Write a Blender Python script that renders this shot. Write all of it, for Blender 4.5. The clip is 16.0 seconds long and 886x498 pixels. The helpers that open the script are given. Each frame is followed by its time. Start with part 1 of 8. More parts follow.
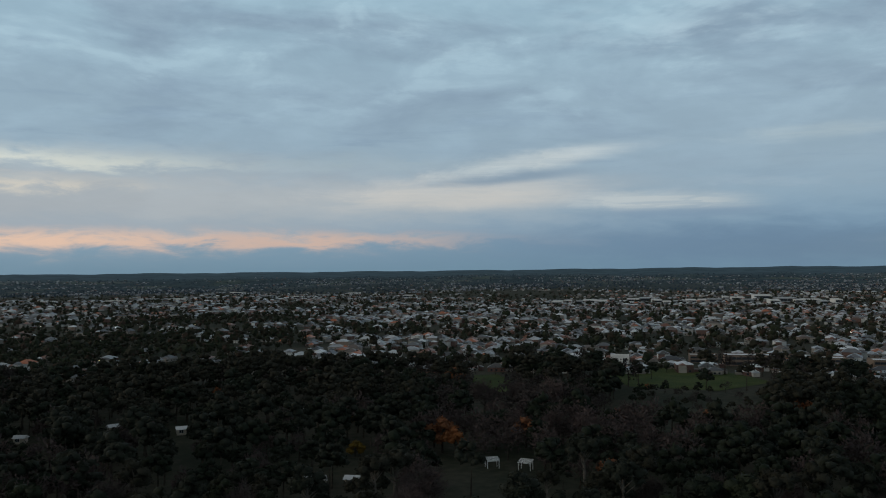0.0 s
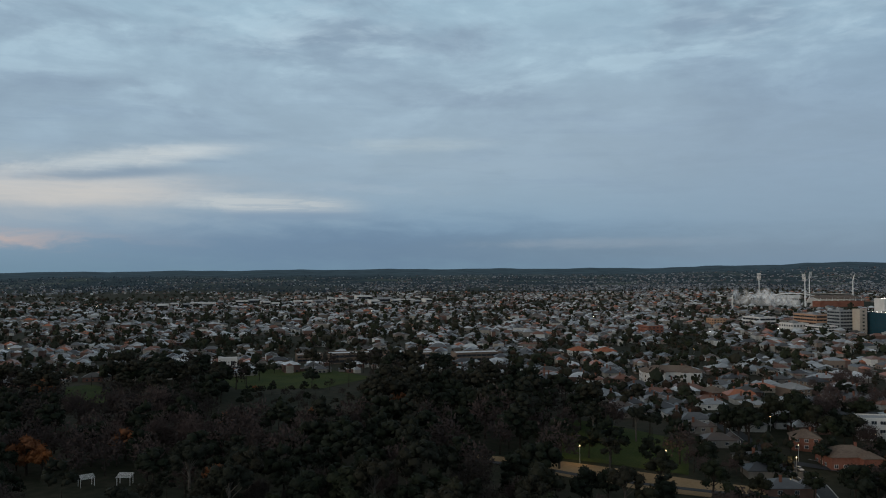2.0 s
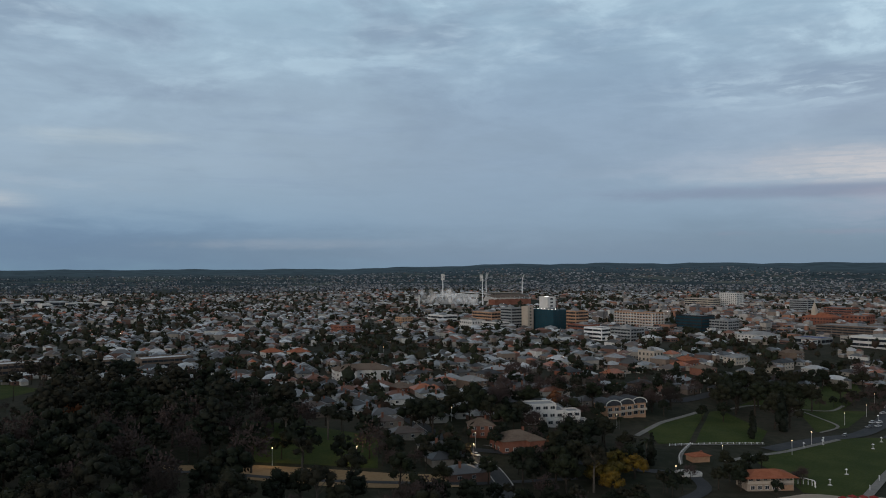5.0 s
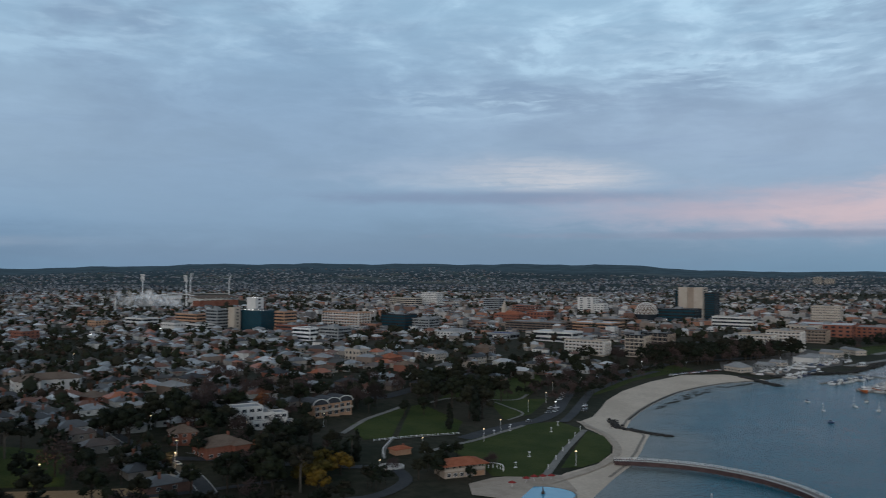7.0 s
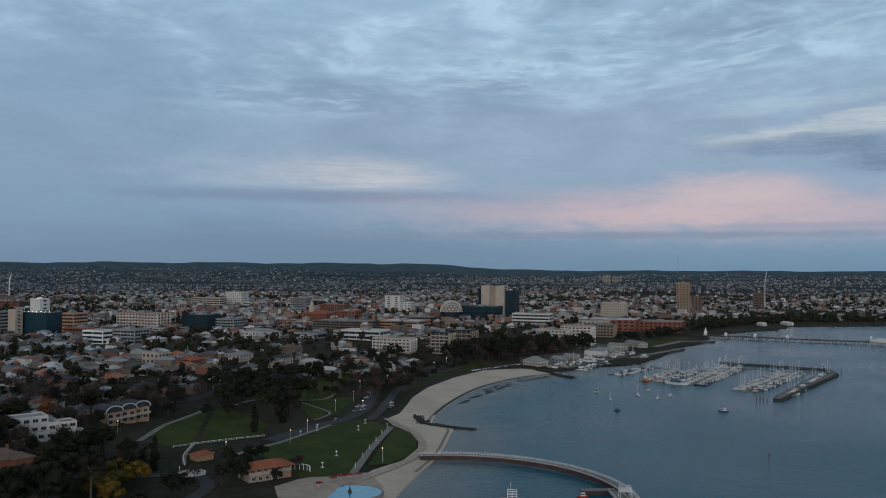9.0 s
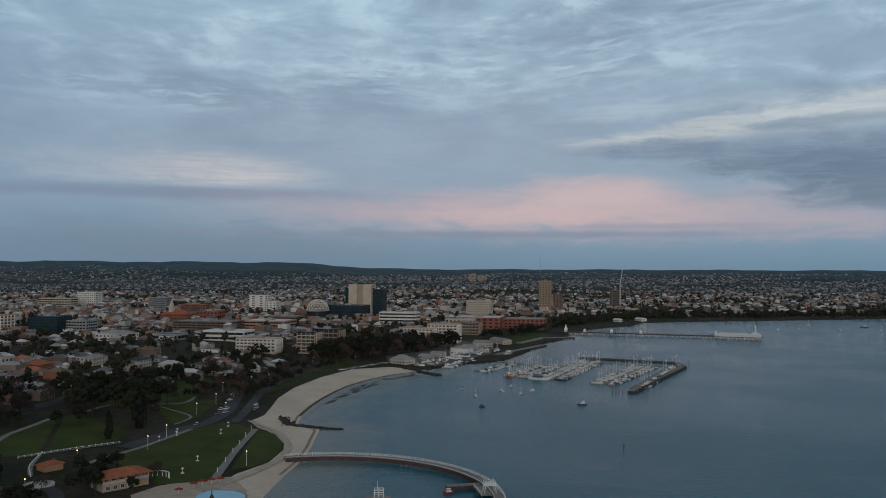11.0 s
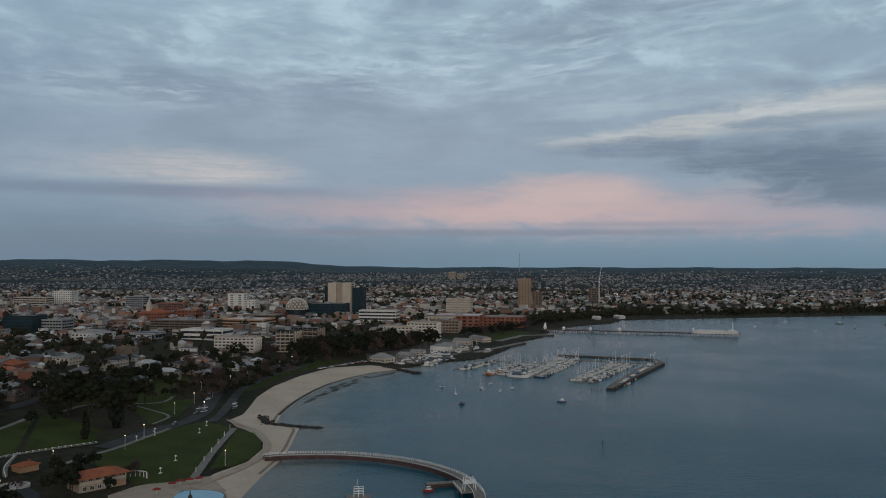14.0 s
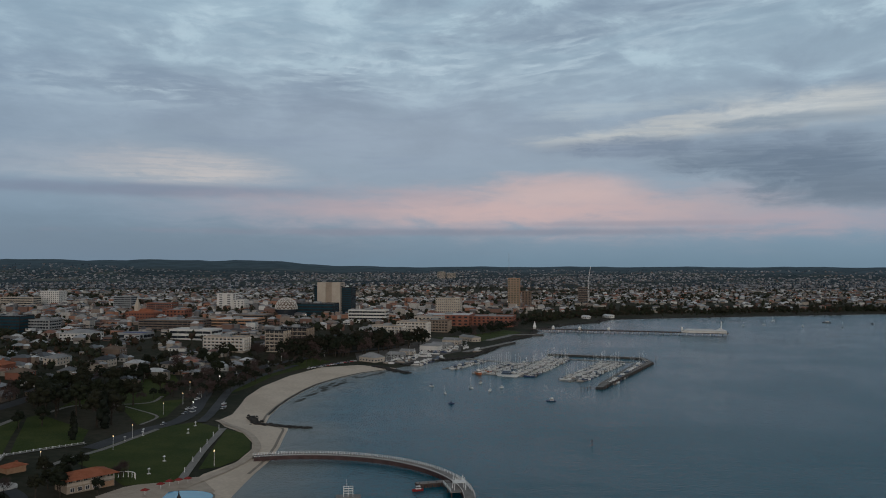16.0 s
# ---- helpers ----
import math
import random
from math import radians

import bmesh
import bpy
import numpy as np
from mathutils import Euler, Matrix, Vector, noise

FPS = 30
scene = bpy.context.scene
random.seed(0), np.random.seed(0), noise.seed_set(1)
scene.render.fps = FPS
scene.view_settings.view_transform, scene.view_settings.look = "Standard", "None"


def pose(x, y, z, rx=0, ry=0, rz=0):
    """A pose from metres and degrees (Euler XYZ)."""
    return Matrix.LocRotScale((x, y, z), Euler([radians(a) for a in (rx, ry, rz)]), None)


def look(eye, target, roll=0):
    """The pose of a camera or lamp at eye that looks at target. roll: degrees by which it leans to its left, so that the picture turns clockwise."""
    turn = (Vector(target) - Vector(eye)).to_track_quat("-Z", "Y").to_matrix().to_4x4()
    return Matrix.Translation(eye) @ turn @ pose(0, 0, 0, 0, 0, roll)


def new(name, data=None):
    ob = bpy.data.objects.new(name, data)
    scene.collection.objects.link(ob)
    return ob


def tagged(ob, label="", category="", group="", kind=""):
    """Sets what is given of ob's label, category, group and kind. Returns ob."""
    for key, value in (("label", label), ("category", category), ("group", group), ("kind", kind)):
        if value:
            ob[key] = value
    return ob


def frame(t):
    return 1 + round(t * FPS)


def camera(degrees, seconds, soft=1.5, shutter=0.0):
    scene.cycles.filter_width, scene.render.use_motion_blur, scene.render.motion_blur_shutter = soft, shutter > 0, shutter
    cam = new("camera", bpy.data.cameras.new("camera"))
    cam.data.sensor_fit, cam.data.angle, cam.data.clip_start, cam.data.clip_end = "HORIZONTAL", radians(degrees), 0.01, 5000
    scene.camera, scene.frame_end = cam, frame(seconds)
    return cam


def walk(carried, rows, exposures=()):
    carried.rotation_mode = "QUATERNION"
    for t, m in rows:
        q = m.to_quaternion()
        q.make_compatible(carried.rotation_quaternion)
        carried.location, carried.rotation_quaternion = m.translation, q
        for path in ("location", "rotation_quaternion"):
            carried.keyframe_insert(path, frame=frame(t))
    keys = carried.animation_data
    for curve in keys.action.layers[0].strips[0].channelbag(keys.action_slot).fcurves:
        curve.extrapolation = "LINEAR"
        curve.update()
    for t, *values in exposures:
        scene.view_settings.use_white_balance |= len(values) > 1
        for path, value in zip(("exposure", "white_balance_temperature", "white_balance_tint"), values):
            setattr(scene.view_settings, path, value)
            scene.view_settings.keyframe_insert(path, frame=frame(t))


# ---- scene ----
# ------------------------------------------------------------------ camera
EYE_Z = 95.0
cam = camera(55.53, 16.0, soft=1.0, shutter=0.1)
PATH = [
    (0.0, 0.0, 1.29, 0.48), (0.5, -6.16, 1.26, 0.46), (1.0, -13.39, 1.25, 0.37), (1.5, -20.75, 1.26, 0.30),
    (1.6, -22.25, 1.26, 0.27), (1.8, -24.9, 1.27, 0.25), (2.0, -26.12, 1.27, 0.24), (2.5, -26.3, 1.27, 0.26), (2.7, -26.6, 1.26, 0.26),
    (2.8, -27.25, 1.26, 0.25), (2.9, -29.4, 1.27, 0.24), (3.0, -32.02, 1.27, 0.21), (3.2, -36.75, 1.26, 0.19),
    (3.3, -38.75, 1.28, 0.14), (3.5, -42.13, 1.28, 0.10), (3.6, -43.7, 1.29, 0.09), (3.7, -45.0, 1.29, 0.10),
    (4.0, -46.02, 1.29, 0.12), (4.2, -46.07, 1.29, 0.13), (5.0, -46.7, 1.27, 0.14), (6.0, -48.6, 1.22, 0.14), (6.3, -50.6, 1.21, 0.13),
    (6.5, -52.5, 1.19, 0.12), (6.6, -55.6, 1.26, 0.05), (7.0, -66.32, 1.29, -0.09), (7.1, -69.83, 1.30, -0.10),
    (7.2, -72.82, 1.32, -0.11), (7.3, -74.99, 1.36, -0.12), (7.5, -77.0, 1.37, -0.14), (8.0, -78.46, 1.33, -0.15),
    (8.5, -79.01, 1.29, -0.15), (9.0, -79.32, 1.24, -0.16), (9.3, -79.75, 1.21, -0.17), (9.4, -80.56, 1.20, -0.18), (9.5, -82.41, 1.22, -0.18),
    (9.6, -84.55, 1.23, -0.18), (9.7, -86.3, 1.24, -0.18), (10.2, -88.0, 1.20, -0.17), (12.0, -88.95, 1.14, -0.13),
    (13.0, -89.32, 1.10, -0.09), (14.0, -89.71, 1.05, -0.07), (15.0, -90.09, 1.03, -0.03), (16.0, -90.42, 1.02, -0.03)]
EXPOSURES = [(0.0, 0.02, 6450, 6), (4.0, 0.10, 6500, 11), (6.3, 0.06, 6150, 10), (7.0, 0.10, 5950, 9), (7.6, 0.0, 5970, 9), (8.3, -0.04, 5980, 9), (9.0, -0.01, 6000, 9), (9.7, -0.03, 6150, 10), (12.0, -0.10, 6450, 9), (16.0, -0.12, 6600, 11)]
walk(cam, [(t, pose(0, 0, EYE_Z, 90 + p, r, y)) for t, y, p, r in PATH], EXPOSURES)

# ------------------------------------------------------------------ world and sun
def link(nt, a, b):
    nt.links.new(a, b)


class Nodes:
    """Small wrapper to write node sums as calls."""

    def __init__(self, nt):
        self.nt = nt

    def add(self, kind, **sets):
        n = self.nt.nodes.new(kind)
        for k, v in sets.items():
            setattr(n, k, v)
        return n

    def put(self, sock, v):
        if isinstance(v, bpy.types.NodeSocket):
            self.nt.links.new(v, sock)
        else:
            sock.default_value = v

    def math(self, op, a, b=0.0, c=0.0, clamp=False):
        n = self.add("ShaderNodeMath", operation=op, use_clamp=clamp)
        for s, v in zip(n.inputs, (a, b, c)):
            self.put(s, v)
        return n.outputs[0]

    def rng(self, v, a, b, lo=0.0, hi=1.0, smooth=True):
        n = self.add("ShaderNodeMapRange", interpolation_type="SMOOTHSTEP" if smooth else "LINEAR")
        for s, x in zip(n.inputs, (v, a, b, lo, hi)):
            self.put(s, x)
        return n.outputs[0]

    def noise(self, vec, scale, detail=4.0, rough=0.55, dist=0.0):
        n = self.add("ShaderNodeTexNoise")
        self.put(n.inputs["Vector"], vec)
        n.inputs["Scale"].default_value, n.inputs["Detail"].default_value = scale, detail
        n.inputs["Roughness"].default_value, n.inputs["Distortion"].default_value = rough, dist
        return n.outputs["Fac"]

    def xyz(self, x, y, z):
        n = self.add("ShaderNodeCombineXYZ")
        for s, v in zip(n.inputs, (x, y, z)):
            self.put(s, v)
        return n.outputs[0]

    def mix(self, f, a, b, kind="MIX"):
        n = self.add("ShaderNodeMix", data_type="RGBA", blend_type=kind)
        for s, v in zip((n.inputs[0], n.inputs[6], n.inputs[7]), (f, a, b)):
            self.put(s, v)
        return n.outputs[2]

    def ramp(self, v, stops):
        n = self.add("ShaderNodeValToRGB")
        e = n.color_ramp.elements
        while len(e) < len(stops):
            e.new(0.5)
        for el, (p, col) in zip(e, stops):
            el.position, el.color = p, (*col, 1)
        self.put(n.inputs[0], v)
        return n.outputs[0]


def lin(r, g, b):
    """Linear colour from display values."""
    return tuple(((v + 0.055) / 1.055) ** 2.4 if v > 0.04 else v / 12.92 for v in (r, g, b))


def rgba(c):
    return (*c, 1.0)


SKY_LIGHT = 1.0
world = bpy.data.worlds.new("world")
scene.world = world
world.use_nodes = True
wn = Nodes(world.node_tree)
world.node_tree.nodes.clear()
gen = wn.add("ShaderNodeTexCoord").outputs["Generated"]
sep = wn.add("ShaderNodeSeparateXYZ")
link(world.node_tree, gen, sep.inputs[0])
dx, dy, dz = sep.outputs
A = wn.math("MULTIPLY", wn.math("ARCTAN2", dx, dy), 57.2958)          # degrees to the right of the first heading
E = wn.math("MULTIPLY", wn.math("ARCSINE", dz), 57.2958)              # degrees above the horizon
# clouds lie on a high flat layer: coordinates on that layer thin out towards the horizon
up = wn.math("MAXIMUM", dz, 0.012)
hi = wn.math("ADD", up, 0.10)
cx, cy = wn.math("DIVIDE", dx, hi), wn.math("DIVIDE", dy, hi)
layer = wn.xyz(cx, cy, 0.0)
flat = wn.xyz(wn.math("MULTIPLY", A, 0.11), wn.math("MULTIPLY", E, 0.42), 0.0)
n_big = wn.noise(wn.xyz(wn.math("MULTIPLY", A, 0.075), wn.math("MULTIPLY", E, 0.21), 2.0), 1.0, 6, 0.55, 0.4)
n_mid = wn.math("ADD", wn.math("MULTIPLY", wn.noise(wn.xyz(wn.math("MULTIPLY", A, 0.13), wn.math("MULTIPLY", E, 0.34), 5.0), 1.0, 10, 0.58, 0.5), 0.72), wn.math("MULTIPLY", wn.noise(layer, 5.0, 6, 0.6), 0.28))
n_fine = wn.noise(flat, 2.2, 7, 0.6, 0.3)
n_streak = wn.noise(wn.xyz(wn.math("MULTIPLY", A, 0.07), wn.math("MULTIPLY", E, 0.62), 0.0), 1.3, 7, 0.58, 0.5)
warpA = wn.math("ADD", A, wn.math("MULTIPLY", wn.math("SUBTRACT", n_mid, 0.5), 12.0))
warpE = wn.math("ADD", E, wn.math("MULTIPLY", wn.math("SUBTRACT", n_fine, 0.5), 2.6))

# the plain overcast: by height
base = wn.ramp(wn.rng(E, 0.0, 90.0, smooth=False), [
    (0.0, lin(0.43, 0.54, 0.62)), (0.03, lin(0.49, 0.60, 0.695)), (0.075, lin(0.57, 0.65, 0.72)), (0.13, lin(0.585, 0.67, 0.74)),
    (0.2, lin(0.60, 0.705, 0.775)), (0.30, lin(0.54, 0.58, 0.61)), (0.45, lin(0.465, 0.48, 0.49)), (1.0, lin(0.405, 0.41, 0.415))])
# darker bellies and brighter gaps of the high layer
col = wn.mix(wn.math("MULTIPLY", wn.rng(n_big, 0.44, 0.66), wn.math("MULTIPLY", wn.rng(E, 3, 12, 0.0, 0.8), wn.rng(E, 18, 40, 1.0, 0.0))), base, rgba(lin(0.515, 0.59, 0.67)))
gaps = wn.math("MULTIPLY", wn.math("ADD", wn.math("MULTIPLY", wn.rng(n_mid, 0.42, 0.66), 0.65), wn.math("MULTIPLY", wn.rng(n_mid, 0.53, 0.61), 0.35)), wn.math("MULTIPLY", wn.math("MULTIPLY", wn.rng(E, 7.0, 15, 0.0, 1.0), wn.rng(A, 15, 78, 0.42, 0.85)), wn.rng(E, 20, 45, 1.0, 0.15)))
col = wn.mix(gaps, col, rgba(lin(0.71, 0.805, 0.855)))
col = wn.mix(wn.math("MULTIPLY", wn.rng(n_streak, 0.5, 0.75), wn.math("MULTIPLY", wn.rng(E, 2, 5, 0.0, 0.45), wn.rng(E, 8, 13, 1.0, 0.35))), col, rgba(lin(0.48, 0.56, 0.66)))


def blob(a, e, wa, we, colour, strength, ragged=True, lo=0.38, hi=0.62):
    """A bank of cloud round azimuth a and height e, wa and we degrees in half width, frayed by noise."""
    global col
    u = wn.math("DIVIDE", wn.math("SUBTRACT", warpA, a), wa)
    v = wn.math("DIVIDE", wn.math("SUBTRACT", warpE, e), we)
    d = wn.math("ADD", wn.math("MULTIPLY", u, u), wn.math("MULTIPLY", v, v))
    m = wn.math("POWER", 2.718, wn.math("MULTIPLY", d, -1.0))
    if ragged:
        m = wn.math("MULTIPLY", m, wn.rng(n_fine, lo, hi, 0.35, 1.0))
    col = wn.mix(wn.math("MULTIPLY", m, strength, clamp=True), col, rgba(lin(*colour)))


n_edge = wn.noise(wn.xyz(wn.math("MULTIPLY", A, 0.19), wn.math("MULTIPLY", E, 0.62), 3.0), 1.3, 10, 0.6, 0.45)
n_ripple = wn.noise(wn.xyz(wn.math("ADD", wn.math("MULTIPLY", A, 0.22), wn.math("MULTIPLY", n_edge, 2.0)), wn.math("MULTIPLY", E, 2.6), 7.0), 1.5, 4, 0.55, 0.4)


def bank(a, e, wa, we, tilt, colour, strength, torn=0.9, ripple=0.0):
    """A soft cloud with a torn edge; tilt: degrees that it rises per degree to the right; ripple: how far it is combed."""
    global col
    da = wn.math("SUBTRACT", A, a)
    u = wn.math("DIVIDE", wn.math("ADD", da, wn.math("MULTIPLY", wn.math("SUBTRACT", n_edge, 0.5), wa * 0.7)), wa)
    v = wn.math("DIVIDE", wn.math("SUBTRACT", wn.math("SUBTRACT", E, e), wn.math("MULTIPLY", da, tilt)), we)
    d = wn.math("ADD", wn.math("MULTIPLY", u, u), wn.math("MULTIPLY", v, v))
    m = wn.math("ADD", wn.math("POWER", 2.718, wn.math("MULTIPLY", d, -1.0)), wn.math("MULTIPLY", wn.math("SUBTRACT", n_edge, 0.5), torn))
    m = wn.math("MULTIPLY", wn.rng(m, 0.14, 0.95), wn.rng(d, 0.8, 2.6, 1.0, 0.0))
    if ripple:
        m = wn.math("MULTIPLY", m, wn.rng(n_ripple, 0.36, 0.62, 1.0 - ripple, 1.0))
    col = wn.mix(wn.math("MULTIPLY", m, strength, clamp=True), col, rgba(lin(*colour)))


# blue-grey shelf low over the land, right of the glow
blob(22, 1.6, 20, 1.6, (0.37, 0.48, 0.60), 0.85, False)
blob(48, 1.0, 30, 1.2, (0.40, 0.49, 0.575), 0.8, False)
blob(62, 1.6, 16, 2.4, (0.42, 0.505, 0.59), 0.75, False)
blob(76, 0.9, 14, 1.5, (0.43, 0.515, 0.595), 0.7, False)
bank(37, 1.6, 9, 0.4, 0.01, (0.53, 0.585, 0.65), 0.6, 1.1, 0.3)
blob(50, 5.5, 13, 5.0, (0.50, 0.58, 0.665), 0.7, False)
# warm glow under the cloud edge
blob(-30, 4.2, 26, 2.2, (0.66, 0.66, 0.68), 0.7, False)
blob(-26, 2.0, 17, 0.55, (0.89, 0.745, 0.66), 0.95, True, 0.3, 0.5)
blob(-10, 1.9, 9, 0.38, (0.80, 0.68, 0.63), 0.85, True, 0.3, 0.5)
# cream streaks above it
blob(-27, 7.0, 12, 0.7, (0.80, 0.81, 0.79), 1.1)
blob(-27, 5.5, 8, 0.4, (0.84, 0.80, 0.75), 1.0)
blob(-6, 7.1, 8, 0.5, (0.62, 0.68, 0.72), 0.6)
blob(-10, 4.6, 20, 1.7, (0.68, 0.695, 0.715), 0.75, False)
bank(2, 5.3, 10, 1.1, 0.02, (0.74, 0.74, 0.745), 0.85, 0.9, 0.25)
bank(1, 4.6, 10, 0.8, 0.0, (0.76, 0.745, 0.735), 0.7, 0.8, 0.2)
bank(4.5, 6.1, 5.5, 0.5, 0.06, (0.50, 0.575, 0.655), 0.85)
bank(6.0, 7.15, 7.5, 0.75, 0.12, (0.745, 0.775, 0.795), 0.95, 1.0, 0.25)
bank(14.5, 4.3, 6.5, 0.75, -0.01, (0.72, 0.745, 0.765), 0.9, 0.9, 0.45)
bank(16, 3.5, 6, 0.4, 0.0, (0.47, 0.56, 0.66), 0.7)
bank(24, 8.3, 6, 0.6, 0.02, (0.66, 0.72, 0.76), 0.7, 1.0, 0.3)
blob(20, 5.4, 5, 0.35, (0.62, 0.68, 0.74), 0.5)
# pale combed bank and long dark bar over the hills
bank(70, 6.4, 9, 1.5, 0.0, (0.69, 0.715, 0.75), 0.7, 0.9, 0.3)
bank(74, 6.2, 6.5, 1.25, -0.02, (0.80, 0.78, 0.775), 0.95, 0.8, 0.5)
blob(63, 6.6, 7, 0.7, (0.64, 0.68, 0.74), 0.5)
bank(70, 4.75, 15, 0.55, 0.0, (0.46, 0.515, 0.61), 0.95, 0.7)
blob(57, 10.5, 12, 6.0, (0.475, 0.575, 0.675), 0.55, False)
# pink afterglow
blob(97, 3.7, 15, 1.35, (0.745, 0.67, 0.69), 1.0, True, 0.1, 0.4)
blob(84, 3.9, 8, 0.9, (0.66, 0.62, 0.67), 0.75, False)
blob(95, 3.6, 10, 0.8, (0.80, 0.695, 0.695), 0.75, True, 0.25, 0.5)
bank(98.5, 5.0, 6, 1.25, 0.0, (0.79, 0.70, 0.70), 0.95, 0.9)
blob(112, 2.7, 9, 0.8, (0.70, 0.64, 0.68), 0.7, False)
bank(90, 2.15, 22, 0.3, 0.0, (0.50, 0.53, 0.61), 0.7, 0.9)
bank(104, 2.7, 9, 0.22, 0.0, (0.60, 0.59, 0.65), 0.6, 0.9)
blob(88, 8.5, 26, 3.6, (0.575, 0.615, 0.69), 0.45, False)
blob(45, 9.0, 24, 3.5, (0.555, 0.615, 0.68), 0.3, False)
# big grey cloud and the bright wisps on top of it
bank(107, 8.9, 9, 1.0, 0.07, (0.75, 0.77, 0.775), 1.0, 1.5, 0.35)
bank(114, 9.7, 8, 1.15, 0.05, (0.76, 0.785, 0.795), 0.95, 1.5, 0.3)
bank(103.5, 7.6, 6, 0.75, 0.02, (0.49, 0.55, 0.635), 1.0, 1.6, 0.3)
bank(112, 6.9, 9, 2.1, -0.08, (0.475, 0.54, 0.62), 1.0, 1.5, 0.3)
bank(115, 5.6, 8, 2.0, -0.08, (0.41, 0.48, 0.565), 1.0, 1.4, 0.35)
bank(119, 4.6, 9, 1.3, 0.0, (0.43, 0.495, 0.575), 0.75, 0.7)
bank(113, 9.1, 5.5, 0.45, 0.03, (0.52, 0.585, 0.65), 0.9, 1.6, 0.2)
bank(104, 10.4, 9, 0.6, 0.06, (0.66, 0.72, 0.765), 0.7, 1.5, 0.5)
# ripples of thin cloud high up
def comb(a, e, wa, we, tilt, seed, strength, fine=2.2):
    """A patch of combed thin cloud: short bright wavelets, tilt degrees of rise per degree to the right."""
    global col
    lean = wn.math("SUBTRACT", E, wn.math("MULTIPLY", wn.math("SUBTRACT", A, a), tilt))
    sway = wn.math("MULTIPLY", wn.math("SUBTRACT", n_mid, 0.5), 1.6)
    w = wn.noise(wn.xyz(wn.math("MULTIPLY", A, 0.30), wn.math("MULTIPLY", wn.math("ADD", lean, sway), fine), seed), 1.0, 3, 0.5, 0.25)
    u, v = wn.math("DIVIDE", wn.math("SUBTRACT", A, a), wa), wn.math("DIVIDE", wn.math("SUBTRACT", lean, e), we)
    m = wn.math("POWER", 2.718, wn.math("MULTIPLY", wn.math("ADD", wn.math("MULTIPLY", u, u), wn.math("MULTIPLY", v, v)), -1.0))
    m = wn.math("MULTIPLY", wn.math("MULTIPLY", m, wn.rng(w, 0.42, 0.66)), wn.rng(n_edge, 0.36, 0.58, 0.25, 1.0))
    col = wn.mix(wn.math("MULTIPLY", m, strength, clamp=True), col, rgba(lin(0.74, 0.82, 0.87)))


# soft mottling of the whole deck
mott = wn.math("ADD", wn.math("MULTIPLY", wn.rng(n_mid, 0.36, 0.64), 0.75), wn.math("MULTIPLY", wn.rng(n_edge, 0.35, 0.65), 0.25))
mv = wn.math("ADD", 1.0, wn.math("MULTIPLY", wn.math("SUBTRACT", mott, 0.5), wn.math("MULTIPLY", wn.rng(E, 2.5, 8, 0.03, 0.10), wn.rng(E, 25, 50, 1.0, 0.3))))
col = wn.mix(1.0, col, wn.xyz(mv, mv, mv), "MULTIPLY")
# ripples of thin cloud high up
comb(86, 13.0, 9, 1.5, 0.0, 1.0, 0.85, 2.1)
comb(80, 15.6, 14, 1.6, 0.0, 2.0, 0.4, 1.7)
comb(70, 11.2, 7, 1.0, 0.0, 3.0, 0.6, 2.4)
comb(98, 13.6, 7, 2.0, 0.14, 4.0, 0.6, 2.0)
comb(107, 15.5, 9, 1.6, 0.10, 5.0, 0.4, 1.8)
comb(50, 15.2, 12, 1.8, 0.02, 6.0, 0.35, 1.4)
comb(17, 15.6, 9, 1.8, -0.04, 7.0, 0.4, 1.2)
# the dawn glow behind the camera, from which the housefronts take their warm light
gu = wn.math("DIVIDE", wn.math("SUBTRACT", wn.math("ABSOLUTE", wn.math("SUBTRACT", wn.math("MODULO", wn.math("ADD", A, 460.0), 360.0), 180.0)), 0.0), 42.0)
gv_ = wn.math("DIVIDE", E, 13.0)
gm = wn.math("POWER", 2.718, wn.math("MULTIPLY", wn.math("ADD", wn.math("MULTIPLY", gu, gu), wn.math("MULTIPLY", gv_, gv_)), -1.0))
gm = wn.math("MULTIPLY", gm, wn.rng(wn.math("ABSOLUTE", wn.math("SUBTRACT", A, 45.0)), 74.0, 100.0))
col = wn.mix(gm, col, rgba((2.2, 1.65, 1.2)))
# under the horizon: the dim ground of the land beyond
col = wn.mix(wn.rng(E, -1.2, -0.4), rgba((0.03, 0.035, 0.04)), col)
sky = wn.add("ShaderNodeTexSky", sky_type="NISHITA", sun_disc=False, sun_elevation=radians(8.8), sun_rotation=radians(-100))
bg_sky, bg_cloud, both = wn.add("ShaderNodeBackground"), wn.add("ShaderNodeBackground"), wn.add("ShaderNodeAddShader")
link(world.node_tree, sky.outputs[0], bg_sky.inputs[0])
bg_sky.inputs[1].default_value = 0.006
link(world.node_tree, col, bg_cloud.inputs[0])
bg_cloud.inputs[1].default_value = SKY_LIGHT
link(world.node_tree, bg_sky.outputs[0], both.inputs[0])
link(world.node_tree, bg_cloud.outputs[0], both.inputs[1])
link(world.node_tree, both.outputs[0], wn.add("ShaderNodeOutputWorld").inputs[0])

sun = new("sun", bpy.data.lights.new("sun", "SUN"))
sun.data.energy, sun.data.angle, sun.data.color = 1.1, radians(30), (1.0, 0.87, 0.74)
sun.matrix_world = look((0, 0, 0), (0.985, 0.17, -0.155))

# ------------------------------------------------------------------ materials
MATS = {}


